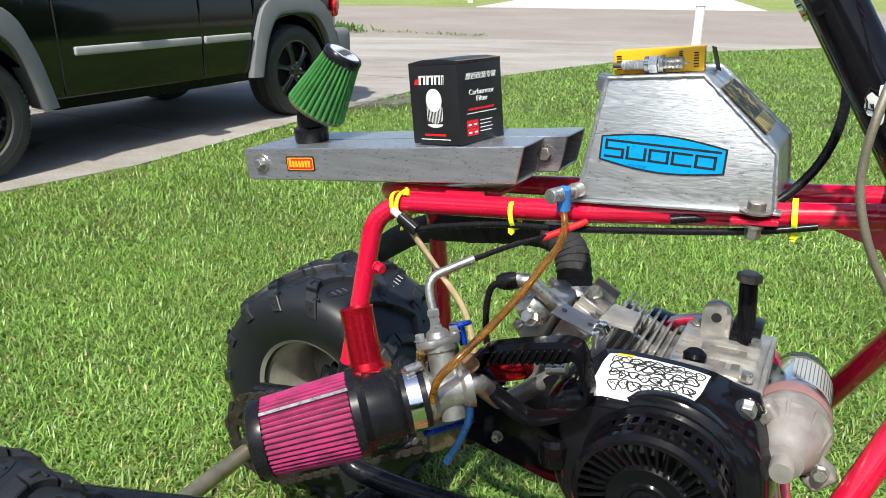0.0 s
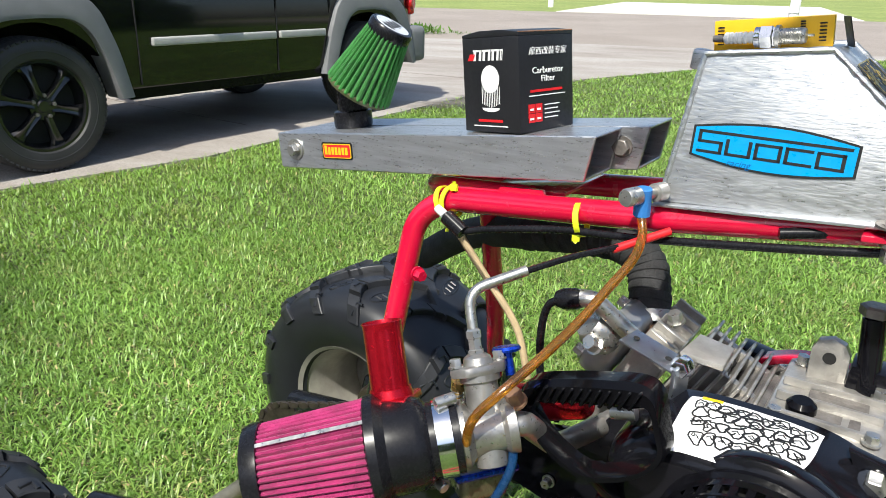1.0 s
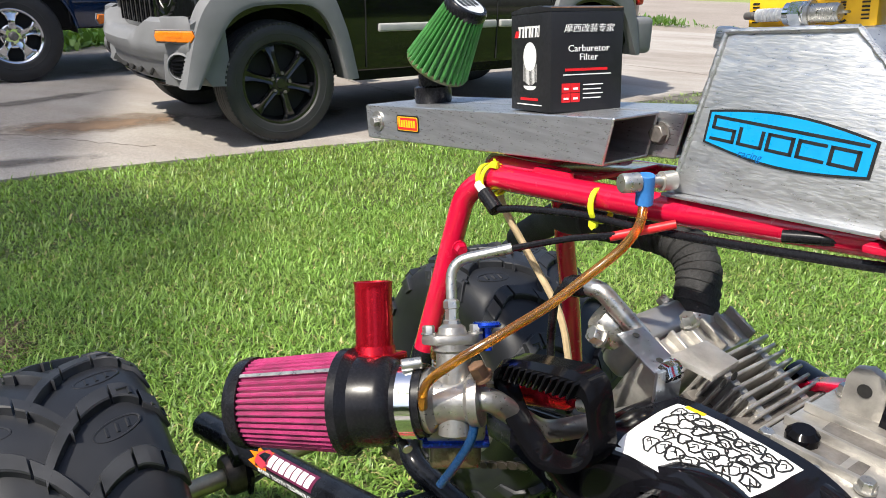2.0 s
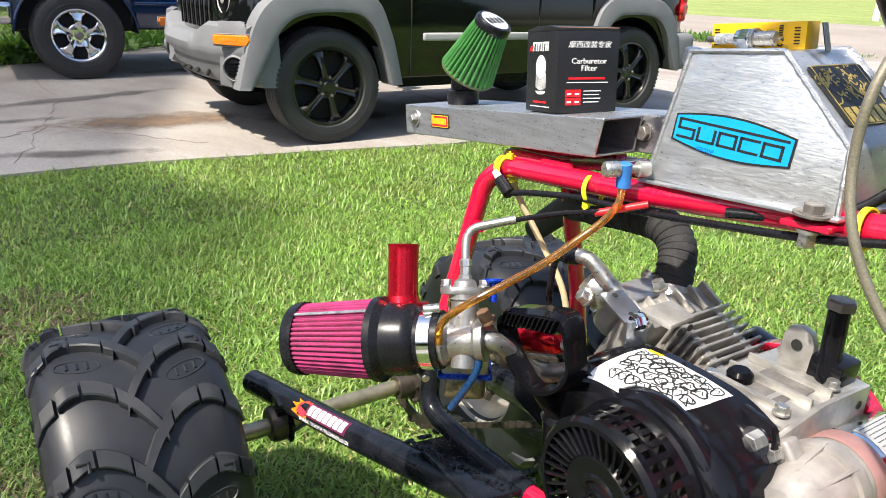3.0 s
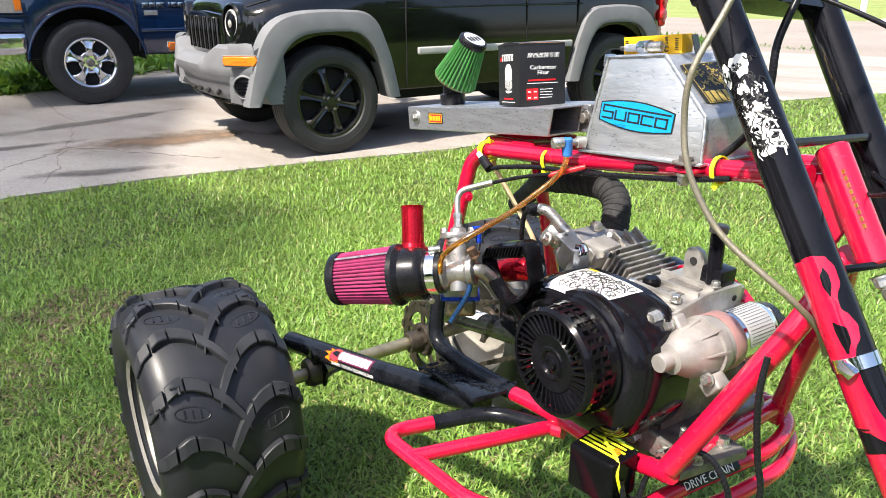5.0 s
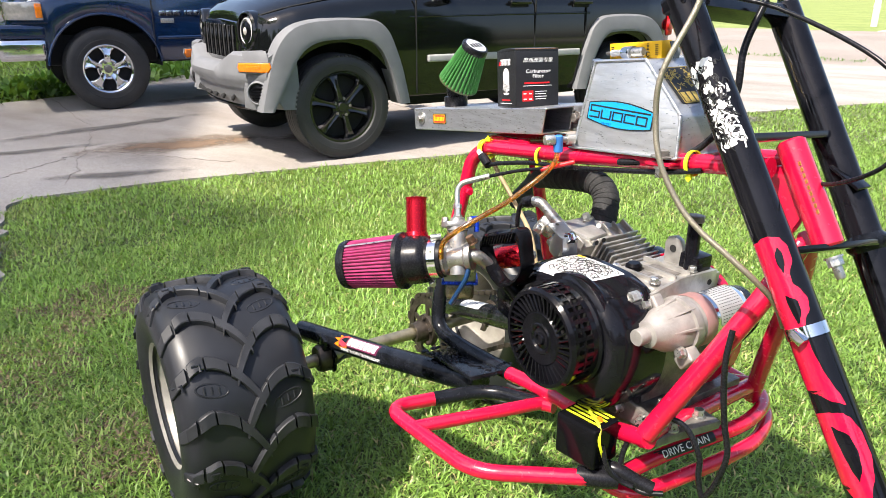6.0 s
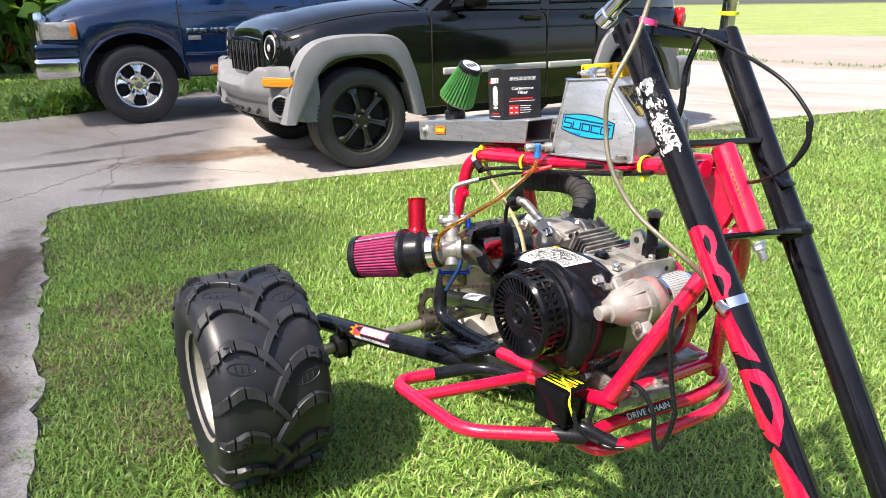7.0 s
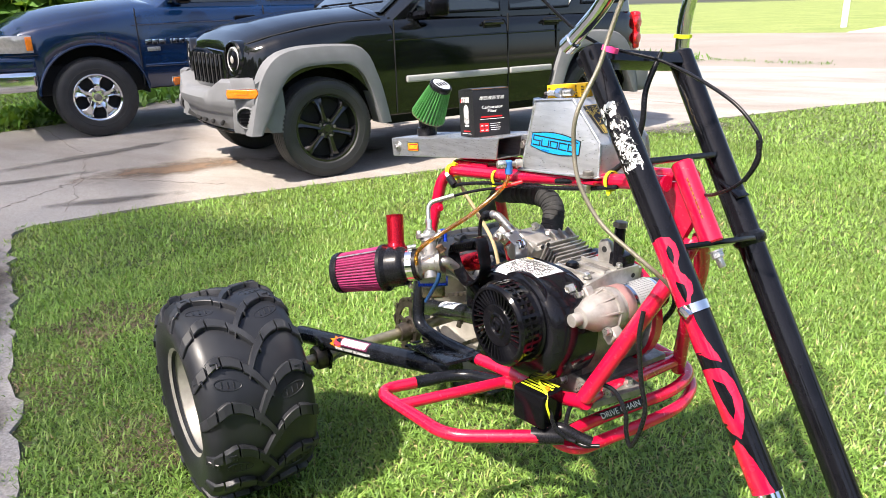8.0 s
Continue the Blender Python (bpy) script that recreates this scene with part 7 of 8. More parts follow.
filt = part("air_filter", lathe([(0, -0.006), (0.036, -0.006), (0.041, -0.004), (0.043, 0.002), (0.043, 0.010), (0.037, 0.010), (0, 0.008)], F0, FA, 44), SOFT, trike, "magenta pleated cone air filter with black rubber ends")
pleats(F0 + FA * 0.006, FA, 0.096, 0.0385, 0.0440, 44, 0.0023, PINK, filt, "gauze", "magenta pleated gauze")
part("rubber_neck", lathe([(0.044, 0), (0.0485, 0.002), (0.0485, 0.010), (0.045, 0.014), (0.0415, 0.018), (0.0405, 0.042), (0.038, 0.050), (0.0325, 0.054), (0.0325, 0.080), (0.029, 0.080)], F0 + FA * 0.099, FA, 48), SOFT, filt, "black rubber filter neck")
SEAM = max((k * 0.1 for k in range(63)), key=lambda a: (axis_pose(F0, FA).to_3x3() @ Vector((math.cos(a), math.sin(a), 0))).dot(Vector((0.25, -0.35, 0.9))))
part("seam", ribbon([axis_pose(F0, FA) @ Vector(((0.0415 + 0.006 * t) * math.cos(SEAM), (0.0415 + 0.006 * t) * math.sin(SEAM), 0.006 + 0.095 * t)) for t in (0, 0.5, 1)], axis_pose(F0, FA).to_3x3() @ Vector((math.cos(SEAM), math.sin(SEAM), 0)), 0.0036, 0.0010), STEEL, filt)
cl = part("band_clamp", lathe([(0.033, 0), (0.0345, 0.0005), (0.0345, 0.0145), (0.033, 0.015)], F0 + FA * 0.158, FA, 44, closed=True), CHROME, filt, "bright steel band clamp")
q = F0 + FA * 0.165
part("clamp_screw", rod(q + Vector((-0.004, -0.010, 0.037)), q + Vector((0.005, 0.006, 0.039)), 0.0055, n=12), STEEL, cl)
part("clamp_screw", rod(q + Vector((-0.014, -0.006, -0.040)), q + Vector((0.010, -0.012, -0.042)), 0.005, n=12), STEEL, cl)

VB = Vector((0.4675, -0.291, 0.6605))
VT = Vector((0.441, -0.276, 0.738))
vd = (VT - VB).normalized()
vs_ = part("intake_trumpet", lathe([(0.0175, 0), (0.0175, 0.074), (0.0178, 0.078), (0.0185, 0.081), (0.0175, 0.0815), (0.0165, 0.078), (0.016, 0.072), (0.0155, 0.0)], VB, vd, 36), ANORED, trike, "red anodised aluminium intake trumpet")
part("stack_flange", block((0.048, 0.042, 0.008), (0, 0, 0), bevel=0.003, seg=3), ANORED, vs_).matrix_local = axis_pose(VB + vd * 0.011, vd) @ Matrix.Rotation(radians(50), 4, "Z")
part("stack_collar", lathe([(0.0175, 0.014), (0.0205, 0.014), (0.0185, 0.022), (0.0175, 0.022)], VB, vd, 30), ANORED, vs_)

# fuel hose and tap
tap = part("fuel_tap", lathe([(0, 0), (0.0075, 0), (0.0085, 0.002), (0.0085, 0.016), (0.0055, 0.018), (0.0055, 0.045), (0, 0.045)], (0.598, -0.128, 0.846), (0.35, 0.95, 0.0), 20), STEEL, trike, "steel fuel tap wrapped in blue tape")
part("blue_wrap", rod((0.607, -0.108, 0.853), (0.607, -0.106, 0.826), 0.0078, n=14), BLUETAPE, tap)
part("tap_collar", lathe([(0, 0), (0.0085, 0), (0.0085, 0.012), (0, 0.012)], (0.612, -0.093, 0.846), (0.35, 0.95, 0.0), 18), CAST, tap)
part("fuel_hose", tube(smooth_path([(0.607, -0.107, 0.828), (0.614, -0.118, 0.812), (0.616, -0.140, 0.796), (0.606, -0.168, 0.774), (0.596, -0.200, 0.752), (0.583, -0.240, 0.731), (0.566, -0.276, 0.708), (0.551, -0.292, 0.685), (0.544, -0.290, 0.655)], 8), 0.0042, 14), AMBER, trike, "translucent amber fuel hose")
part("hose_barb", rod((0.544, -0.290, 0.662), (0.545, -0.278, 0.636), 0.0042, n=12), mat("brass_barb", (0.5, 0.34, 0.12), 0.35, 0.9, var=0.1), carb)
part("beige_strap", tube(smooth_path([(0.374, -0.068, 0.790), (0.374, -0.060, 0.756), (0.400, -0.040, 0.70), (0.440, -0.020, 0.63), (0.455, -0.010, 0.56)], 6), 0.0045, 8), BEIGE, trike, "beige cord hanging from the rail")
shroud = part("engine_shroud", bevelled(loft([[Vector((x, y, z)) for x, z in ((0.470, 0.500), (0.615, 0.470), (0.690, 0.475), (0.690, 0.625), (0.640, 0.640), (0.560, 0.585), (0.470, 0.560))] for y in (-0.118, -0.106)]), 0.003), BLACK, engine, "flat black lower engine plate")
part("shroud_bolt", hexhead((0.545, -0.119, 0.515), (0, -1, 0), 0.006, 0.010), STEEL, shroud)
tip = part("cap_tip", lathe([(0, 0), (0.0075, 0), (0.0075, 0.022), (0, 0.024)], (0.630, -0.188, 0.672), (1, 0.10, 0.24), 18), STEEL, engine, "bright metal fitting")

# ---- seat pan, tank and what lies on them ----
SLOPE = math.atan(0.124)
pan_m = pose(0.118, 0, 0.789, 0, -math.degrees(SLOPE), 0)
pan = empty("seat_pan")
pan.parent = trike
tagged(pan, "brushed aluminium channel seat pan")


def channel(y0, y1, L):
    """An open aluminium box channel with a slanted front end."""
    w, h, t = y1 - y0, 0.045, 0.003
    outer = [(0, 0), (w, 0), (w, h), (0, h)]
    inner = [(t, t), (w - t, t), (w - t, h - t), (t, h - t)]
    bm = bmesh.new()
    rows = []
    for x, cut in ((0, 0), (L, 0.014)):
        rows.append([[bm.verts.new(pan_m @ Vector((x + (cut * z / h if x else 0), y0 + y, z))) for y, z in q] for q in (outer, inner)])
    (o0, i0), (o1, i1) = rows
    for a, b in ((o0, o1), (i1, i0)):
        for k in range(4):
            bm.faces.new((a[k], a[(k + 1) % 4], b[(k + 1) % 4], b[k]))
    for a, b in ((o0, i0), (i1, o1)):
        for k in range(4):
            bm.faces.new((b[k], b[(k + 1) % 4], a[(k + 1) % 4], a[k]))
    return bevelled(bm, 0.0012, 1)


part("channel", channel(-0.085, -0.020, 0.424), BRUSHED, pan)
part("channel", channel(-0.016, 0.050, 0.452), BRUSHED, pan)
part("end_plate", block((0.004, 0.135, 0.043), pan_m @ Vector((0.0, -0.0175, 0.0225)), (0, -7, 0), 0.001), BRUSHED, pan)
wm = pan_m @ Matrix.Translation((0.028, -0.085, 0.024))
part("washer", lathe([(0.004, 0), (0.0135, 0), (0.0135, 0.002), (0.004, 0.002)], wm.translation, (0, -1, 0), 28, closed=True), STEEL, pan)
part("pan_bolt", hexhead(wm.translation + Vector((0, -0.002, 0)), (0, -1, 0), 0.007, 0.008), STEEL, pan)
part("inner_bolt", hexhead(pan_m @ Vector((0.436, -0.0165, 0.024)), (0, -1, 0), 0.009, 0.008), DARKCAST, pan)
# small red and yellow maker's label
lm = plate_pose(pan_m @ Vector((0.100, -0.0853, 0.0235)), (math.cos(SLOPE), 0, math.sin(SLOPE)), (0, 0, 1))


def round_rect(w, h, r, n=4):
    out = []
    for cx, cy, a0 in ((w / 2 - r, h / 2 - r, 0), (-w / 2 + r, h / 2 - r, 90), (-w / 2 + r, -h / 2 + r, 180), (w / 2 - r, -h / 2 + r, 270)):
        out += [(cx + r * math.cos(radians(a0 + 90 * k / n)), cy + r * math.sin(radians(a0 + 90 * k / n))) for k in range(n + 1)]
    return out


lab = part("maker_label", prism(round_rect(0.050, 0.021, 0.003), lm, 0.0006), INK, pan, "small black, yellow and red label")
part("label_yellow", prism(round_rect(0.046, 0.0175, 0.0025), lm @ Matrix.Translation((0, 0, 0.0006)), 0.0003), SIGNYEL, lab)
part("label_red", prism(round_rect(0.0435, 0.015, 0.002), lm @ Matrix.Translation((0, 0, 0.0009)), 0.0003), SIGNRED, lab)
bm = bmesh.new()
for k in range(7):
    bar(lm, -0.0195 + k * 0.0056, -0.0045, -0.0155 + k * 0.0056, 0.0045 + (0.002 if k == 0 else 0), 0.0012, bm)
part("label_print", bm, SIGNYEL, lab)

# tank
TN = [(0.612, 0.834), (0.630, 0.968), (0.731, 0.978), (0.812, 0.908), (0.819, 0.850)]
near = [Vector((x, -0.057 - (0.978 - z) * 0.145, z)) for x, z in TN]
far = [Vector((x, 0.047 + (0.978 - z) * 0.10, z)) for x, z in TN]
tank = part("fuel_tank", bevelled(loft([near, far]), 0.004), SCRATCHED, trike, "hand-made scratched aluminium fuel tank")
bm = bmesh.new()
rng = random.Random(3)
for row in (near, far):
    for a, b in zip(row, row[1:]):
        k_n = max(2, int((b - a).length / 0.004))
        tube([a.lerp(b, k / k_n) for k in range(k_n + 1)], 0.0016, 8, bm, radii=[rng.uniform(0.0020, 0.0030) for k in range(k_n + 1)])
tagged(part("weld_seam", bm, BRUSHED, tank, "rippled weld bead"), kind="stuff")
fl_ = bmesh.new()
prism([(0.608, 0.0), (0.826, 0.0), (0.826, 0.150), (0.608, 0.150)], Matrix(((1, 0, 0, 0), (0, 1, 0, -0.086), (0.086, 0, 1, 0.7785), (0, 0, 0, 1))), 0.003, 0.0006, bm=fl_)
part("tank_flange", fl_, BRUSHED, tank)
for y in (-0.086, 0.070):
    tbm = hexhead((0.803, y, 0.851), (0, 0, 1), 0.009, 0.010)
    lathe([(0, 0), (0.016, 0), (0.016, 0.002), (0, 0.002)], (0.803, y, 0.8505), (0, 0, 1), 20, tbm)
    tb_ = part("tank_bolt", tbm, DARKCAST, tank, "dark hexagon bolt with washer")
    part("bolt_nut", hexhead((0.803, y, 0.838), (0, 0, -1), 0.008, 0.016), STEEL, tb_)
    part("bolt_tab", block((0.045, 0.03, 0.005), (0.803, y + 0.006 * (1 if y < 0 else -1), 0.8415), (0, -5, 0), 0.001), RED, tank)
part("rear_strip", block((0.005, 0.018, 0.125), (0.617, -0.040, 0.903), (0, 8, 0), 0.002), SIGNRED, tank, "red strip down the tank's back edge")
part("corner_tab", block((0.014, 0.016, 0.018), (0.624, -0.048, 0.962), (0, 5, 0), 0.003), BRUSHED, tank)
# blue plaque on the near face
nf = (near[4] - near[0]).normalized()
nu = (near[1] - near[0])
nu = (nu - nf * nu.dot(nf)).normalized()
nz = nf.cross(nu)
nq = Vector((0.699, near[0].y, 0.895))
nq = nq - nz * (nq - near[0]).dot(nz)
pm = plate_pose(nq + nz * 0.0004, nf, nu) @ Matrix.Rotation(-math.atan2(nf.z, nf.x) - radians(0.3), 4, "Z")


def bowed(w, h, sag):
    top = [(-w / 2 + w * k / 10, h / 2 - sag + sag * math.sin(math.pi * k / 10)) for k in range(11)]
    return [(x, -y) for x, y in top] + top[::-1]


pl = part("blue_plaque", prism(bowed(0.134, 0.0415, 0.0075), pm, 0.0006), INK, tank, "blue bowed nameplate sticker with dark edge")
part("plaque_blue", prism(bowed(0.1295, 0.0375, 0.0070), pm @ Matrix.Translation((0, 0, 0.0006)), 0.0003), SIGNBLUE, pl)
bm = bmesh.new()
U = 0.0015
# five square hollow marks under one long bar
marks = (((0, 2, 4.7, 2), (0, 1, 1, 1), (0, 0, 1, 0), (0, 1, 0, 2), (1, 0, 1, 1)), ((0, 0, 1, 0), (0, 0, 0, 1.35), (1, 0, 1, 1.35)), ((0, 0, 1, 0), (0, 0, 0, 1.35), (0, 1.35, 1, 1.35), (1, 0, 1, 1.35)),
         ((0, 0, 1, 0), (0, 0, 0, 1.35), (0, 1.35, 1, 1.35)), ((0, 0, 1, 0), (0, 0, 0, 1.35), (0, 1.35, 1, 1.35), (1, 0, 1, 1.35)))
for k in range(5):
    x0 = -0.060 + k * 0.0243
    for ax_, ay_, bx_, by_ in marks[k]:
        xa, xb = x0 + ax_ * 0.0190, x0 + bx_ * 0.0190
        if bx_ > 2:
            xb = 0.060
        ya, yb = -0.0085 + ay_ * 0.0088, -0.0085 + by_ * 0.0088
        bar(pm, xa - U, min(ya, yb) - U * 0.8, xb + U, max(ya, yb) + U * 0.8, 0.0009, bm)
part("plaque_print", bm, INK, pl)
lettering("plaque_word", "racing", 0.0085, pm @ Matrix.Translation((-0.024, -0.0155, 0.0010)), mat("plaque_dark_blue", (0.0, 0.09, 0.30), 0.4), pl, deep=0.0002, shear=0.3)
# gold and black plaque on the sloping front
sa, sb = near[2], near[3]
fu = (sa - sb).normalized()
gm = plate_pose((near[2] + near[3] + far[2] + far[3]) / 4 + Vector((0.0008, 0.0, 0.0010)), (0.0, 1, 0.0), fu)
gp = part("gold_plaque", prism(round_rect(0.086, 0.066, 0.003), gm, 0.0006), INK, tank, "black and gold printed plate")
bm = bmesh.new()
rng = random.Random(21)
for k in range(60):
    x, y = rng.uniform(-0.034, 0.034), rng.uniform(-0.008, 0.032)
    squiggle(gm, x, y, x + rng.uniform(-0.012, 0.012), y + rng.uniform(-0.008, 0.008), 0.0007, rng, bm, 0.0014)
for k in range(6):
    bar(gm, -0.033 + k * 0.0115, -0.032, -0.025 + k * 0.0115, -0.014, 0.0007, bm)
for x0, y0, x1, y1 in ((-0.037, -0.034, 0.037, -0.0328), (-0.037, 0.0328, 0.037, 0.034), (-0.037, -0.034, -0.0358, 0.034), (0.0358, -0.034, 0.037, 0.034)):
    bar(gm, x0, y0, x1, y1, 0.0007, bm)
part("plaque_gold", bm, GOLDINK, gp)

# cable and ties along the rail
part("rail_cable", tube(smooth_path([(0.372, -0.095, 0.786), (0.405, -0.10, 0.768), (0.44, -0.096, 0.775), (0.52, -0.090, 0.79), (0.60, -0.088, 0.798), (0.70, -0.086, 0.812), (0.80, -0.082, 0.828), (0.86, -0.07, 0.84)], 6), 0.0040, 10), SOFT, trike, "black cable tied along the rail")
part("cable_plug", tube([(0.388, -0.100, 0.780), (0.412, -0.102, 0.767)], 0.0085, 12), SOFT, trike)
part("white_plug", rod((0.374, -0.098, 0.787), (0.386, -0.100, 0.781), 0.005, n=10), WHITE, trike)


def cable_tie(p, d, r, tail):
    t = part("cable_tie", lathe([(r, -0.0028), (r + 0.0018, -0.0028), (r + 0.0018, 0.0028), (r, 0.0028)], p, d, 24, closed=True), NEON, trike, "neon yellow cable tie")
    part("tie_head", block((0.008, 0.007, 0.007), Vector(p) + Vector(tail).normalized() * (r + 0.003), (0, 0, 20), 0.001), NEON, t)
    part("tie_tail", ribbon(smooth_path([Vector(p) + Vector(tail).normalized() * (r + 0.003), Vector(p) + Vector(tail) * 0.6 + Vector((0.004, 0, 0)), Vector(p) + Vector(tail)], 4), (0, -1, 0.2), 0.004, 0.001), NEON, t)


cable_tie((0.372, -0.080, 0.789), (0.9, 0.05, 0.3), 0.0165, (0.012, -0.012, -0.030))
cable_tie((0.383, -0.080, 0.791), (0.95, -0.2, 0.12), 0.0170, (0.006, -0.008, 0.026))
cable_tie((0.537, -0.078, 0.802), (1, 0.1, 0.2), 0.0165, (0.0, -0.012, -0.022))
cable_tie((0.838, -0.062, RAIL(0.838)), (1, 0.05, 0.12), 0.0165, (0.002, -0.010, -0.024))

part("rail_bolt", hexhead((0.352, -0.105, 0.705), (0.9, -0.3, 0), 0.007, 0.012), RED, trike)
# fuse box strapped by the loop
fb = part("control_box", block((0.072, 0.056, 0.066), (0.823, -0.212, 0.452), (0, 0, 8), 0.005, 3), PLASTIC, trike, "black plastic control box with yellow print")
fbm = pose(0.823, -0.212, 0.4853, 0, 0, 8)
bm = bmesh.new()
for k in range(5):
    bar(fbm, -0.030, 0.020 - k * 0.0085, 0.030 - 0.004 * (k % 2), 0.0245 - k * 0.0085, 0.0004, bm)
part("yellow_print", bm, NEON, fb)
part("box_lamp", lathe([(0, 0), (0.006, 0), (0.005, 0.004), (0, 0.005)], fbm @ Vector((0.02, 0.0, 0)), (0, 0, 1), 14), ORANGE, fb)
part("box_tie", ribbon(smooth_path([fbm @ Vector((-0.02, 0.026, 0.002)), fbm @ Vector((0.0, 0.004, 0.004)), fbm @ Vector((0.030, -0.012, 0.0)), fbm @ Vector((0.038, -0.020, -0.02)), fbm @ Vector((0.040, -0.006, -0.06))], 5), (0.2, -0.4, 0.9), 0.004, 0.0014), NEON, fb, "yellow cable tie over the box")
part("box_wire", tube(smooth_path([fbm @ Vector((0.036, -0.01, -0.03)), (0.872, -0.215, 0.425), (0.885, -0.20, 0.405), (0.90, -0.19, 0.40)]), 0.004, 8), SOFT, fb)
part("taped_loom", tube(smooth_path([(0.85, -0.205, 0.412), (0.872, -0.195, 0.414), (0.895, -0.178, 0.402), (0.915, -0.165, 0.395)], 5), 0.011, 10, radii=None), SOFT, trike, "black taped wiring loom")

# stickers with words on tubes
a0, a1 = Vector((-0.115, -0.287, 0.265)), Vector((0.20, -0.228, 0.315))
ad = (Vector((0.20, -0.228, 0.315)) - a0).normalized()
an = Vector((0.02, -0.80, 0.60)).normalized()


def wrap(bmv, base, axis, up, out, r):
    """Bends flat print round a tube."""
    for v in bmv:
        a = v.co.y / r
        v.co = base + axis * v.co.x + (out * math.cos(a) + up * math.sin(a)) * (r + v.co.z)


def tube_print(name, base, axis, out, r, parent, shapes, material, label="", grow=(1, 1)):
    out = (out - axis * out.dot(axis)).normalized()
    up = out.cross(axis).normalized()
    if up.z < 0:
        up = -up
    bm = bmesh.new()
    for poly, z in shapes:
        n = 1
        prism([(x * grow[0], y * grow[1]) for x, y in poly], Matrix.Translation((0, 0, z)), 0.0003, bm=bm)
    bmesh.ops.subdivide_edges(bm, edges=[e for e in bm.edges if e.calc_length() > 0.01], cuts=3, use_grid_fill=True)
    wrap(bm.verts, base, axis, up, out, r)
    return part(name, bm, material, parent, label)


sb_ = a0 + ad * 0.245
BIG = (1.42, 1.25)
def sl(x0, y0, x1, y1, k=0.003):
    return [(x0, y0), (x1, y0), (x1 + k, y1), (x0 + k, y1)]


tube_print("arm_sticker", sb_, ad, an, 0.0237, arm, [(sl(-0.050, -0.018, 0.062, -0.009), 0.0), ], INK, grow=BIG)
for k in range(7):
    tube_print("sticker_bar", sb_, ad, an, 0.0240, arm, [(sl(-0.014 + k * 0.0108, -0.004, -0.0055 + k * 0.0108, 0.011, 0.002), 0)], WHITE, "", BIG)
tube_print("sticker_outline", sb_, ad, an, 0.0238, arm, [(sl(-0.018, -0.007, 0.064, 0.014, 0.002), 0)], mat("dark_magenta_vinyl", (0.09, 0.008, 0.035), 0.4), "magenta sticker edge", BIG)
tube_print("sticker_flame", sb_, ad, an, 0.0239, arm, [([(-0.048, -0.008), (-0.030, -0.012), (-0.014, -0.010), (-0.014, 0.014), (-0.030, 0.010), (-0.042, 0.012), (-0.036, 0.006), (-0.050, 0.003), (-0.038, -0.001)], 0)], ORANGE, "orange flame print", BIG)
tube_print("sticker_head", sb_, ad, an, 0.0242, arm, [([(-0.036, -0.006), (-0.022, -0.010), (-0.012, -0.002), (-0.014, 0.012), (-0.024, 0.015), (-0.034, 0.006)], 0)], mat("red_flame_vinyl", (0.40, 0.03, 0.05), 0.4), "", BIG)
out_ = (an - ad * an.dot(ad)).normalized()
upv = out_.cross(ad)
upv = upv if upv.z > 0 else -upv
low_n = (out_ * math.cos(-0.72) + upv * math.sin(-0.72))
lettering("arm_words", "SHARK TOOTH TECHNOLOGY", 0.0105, plate_pose(sb_ + ad * 0.032 + low_n * 0.0246, ad, low_n.cross(ad) if low_n.cross(ad).z > 0 else -low_n.cross(ad)), WHITE, arm)
tube_print("hoop_patch", Vector((0.872, -0.055, 0.40)), Vector((0.08, 0.996, 0)).normalized(), Vector((0.75, -0.1, 0.65)), 0.0127, bpy.data.objects["front_hoop"], [(sl(-0.062, -0.0085, 0.062, 0.0085, 0), 0)], INK, "black sticker on the hoop")
hp = Vector((0.75, -0.06, 0.65)).normalized()
lettering("hoop_words", "DRIVE CHAIN", 0.016, plate_pose(Vector((0.872, -0.055, 0.40)) + hp * 0.0136, (0.08, 0.996, 0), (-0.65, 0, 0.75)), WHITE, bpy.data.objects["front_hoop"])
FAR_AX = Vector((0.41, -0.104, 0.139)).normalized()
FAR_AT, FAR_OUT = Vector((0.05, 0.080, 0.302)) + FAR_AX * 0.14, Vector((0.10, -0.42, 0.90))
tube_print("far_sticker", FAR_AT, FAR_AX, FAR_OUT, 0.0248, arm_far, [(sl(-0.075, -0.014, 0.060, 0.013, 0.012), 0)], WHITE, "white sticker on the arm")
for k, (x, w) in enumerate(((-0.046, 0.012), (-0.022, 0.016), (0.004, 0.005), (0.022, 0.013))):
    tube_print("sticker_bar", FAR_AT, FAR_AX, FAR_OUT, 0.0250, arm_far, [(sl(x, -0.004, x + w * 0.4, 0.008, 0.004), 0)], INK)
part("arm_bolt", hexhead((0.250, 0.018, 0.348), (0, -0.5, -0.9), 0.007, 0.016), OILY, arm_far)
fa_, fo_ = Vector((0.315, -0.053, 0.05)).normalized(), Vector((0.05, -0.75, 0.66))
tube_print("far_sticker_bars", Vector((-0.115, 0.238, 0.265)).lerp(Vector((0.20, 0.185, 0.315)), 0.72), fa_, fo_, 0.0242, arm_far, [(sl(-0.042 + 0.018 * k, -0.006, -0.030 + 0.018 * k, 0.008), 0) for k in range(5)], INK)

# ---- loose things on top ----
def on_trike(ob):
    ob.matrix_world = TRIKE @ ob.matrix_world
    return ob


PAN_TOP = lambda x: 0.789 + (x - 0.118) * 0.124 + 0.0452


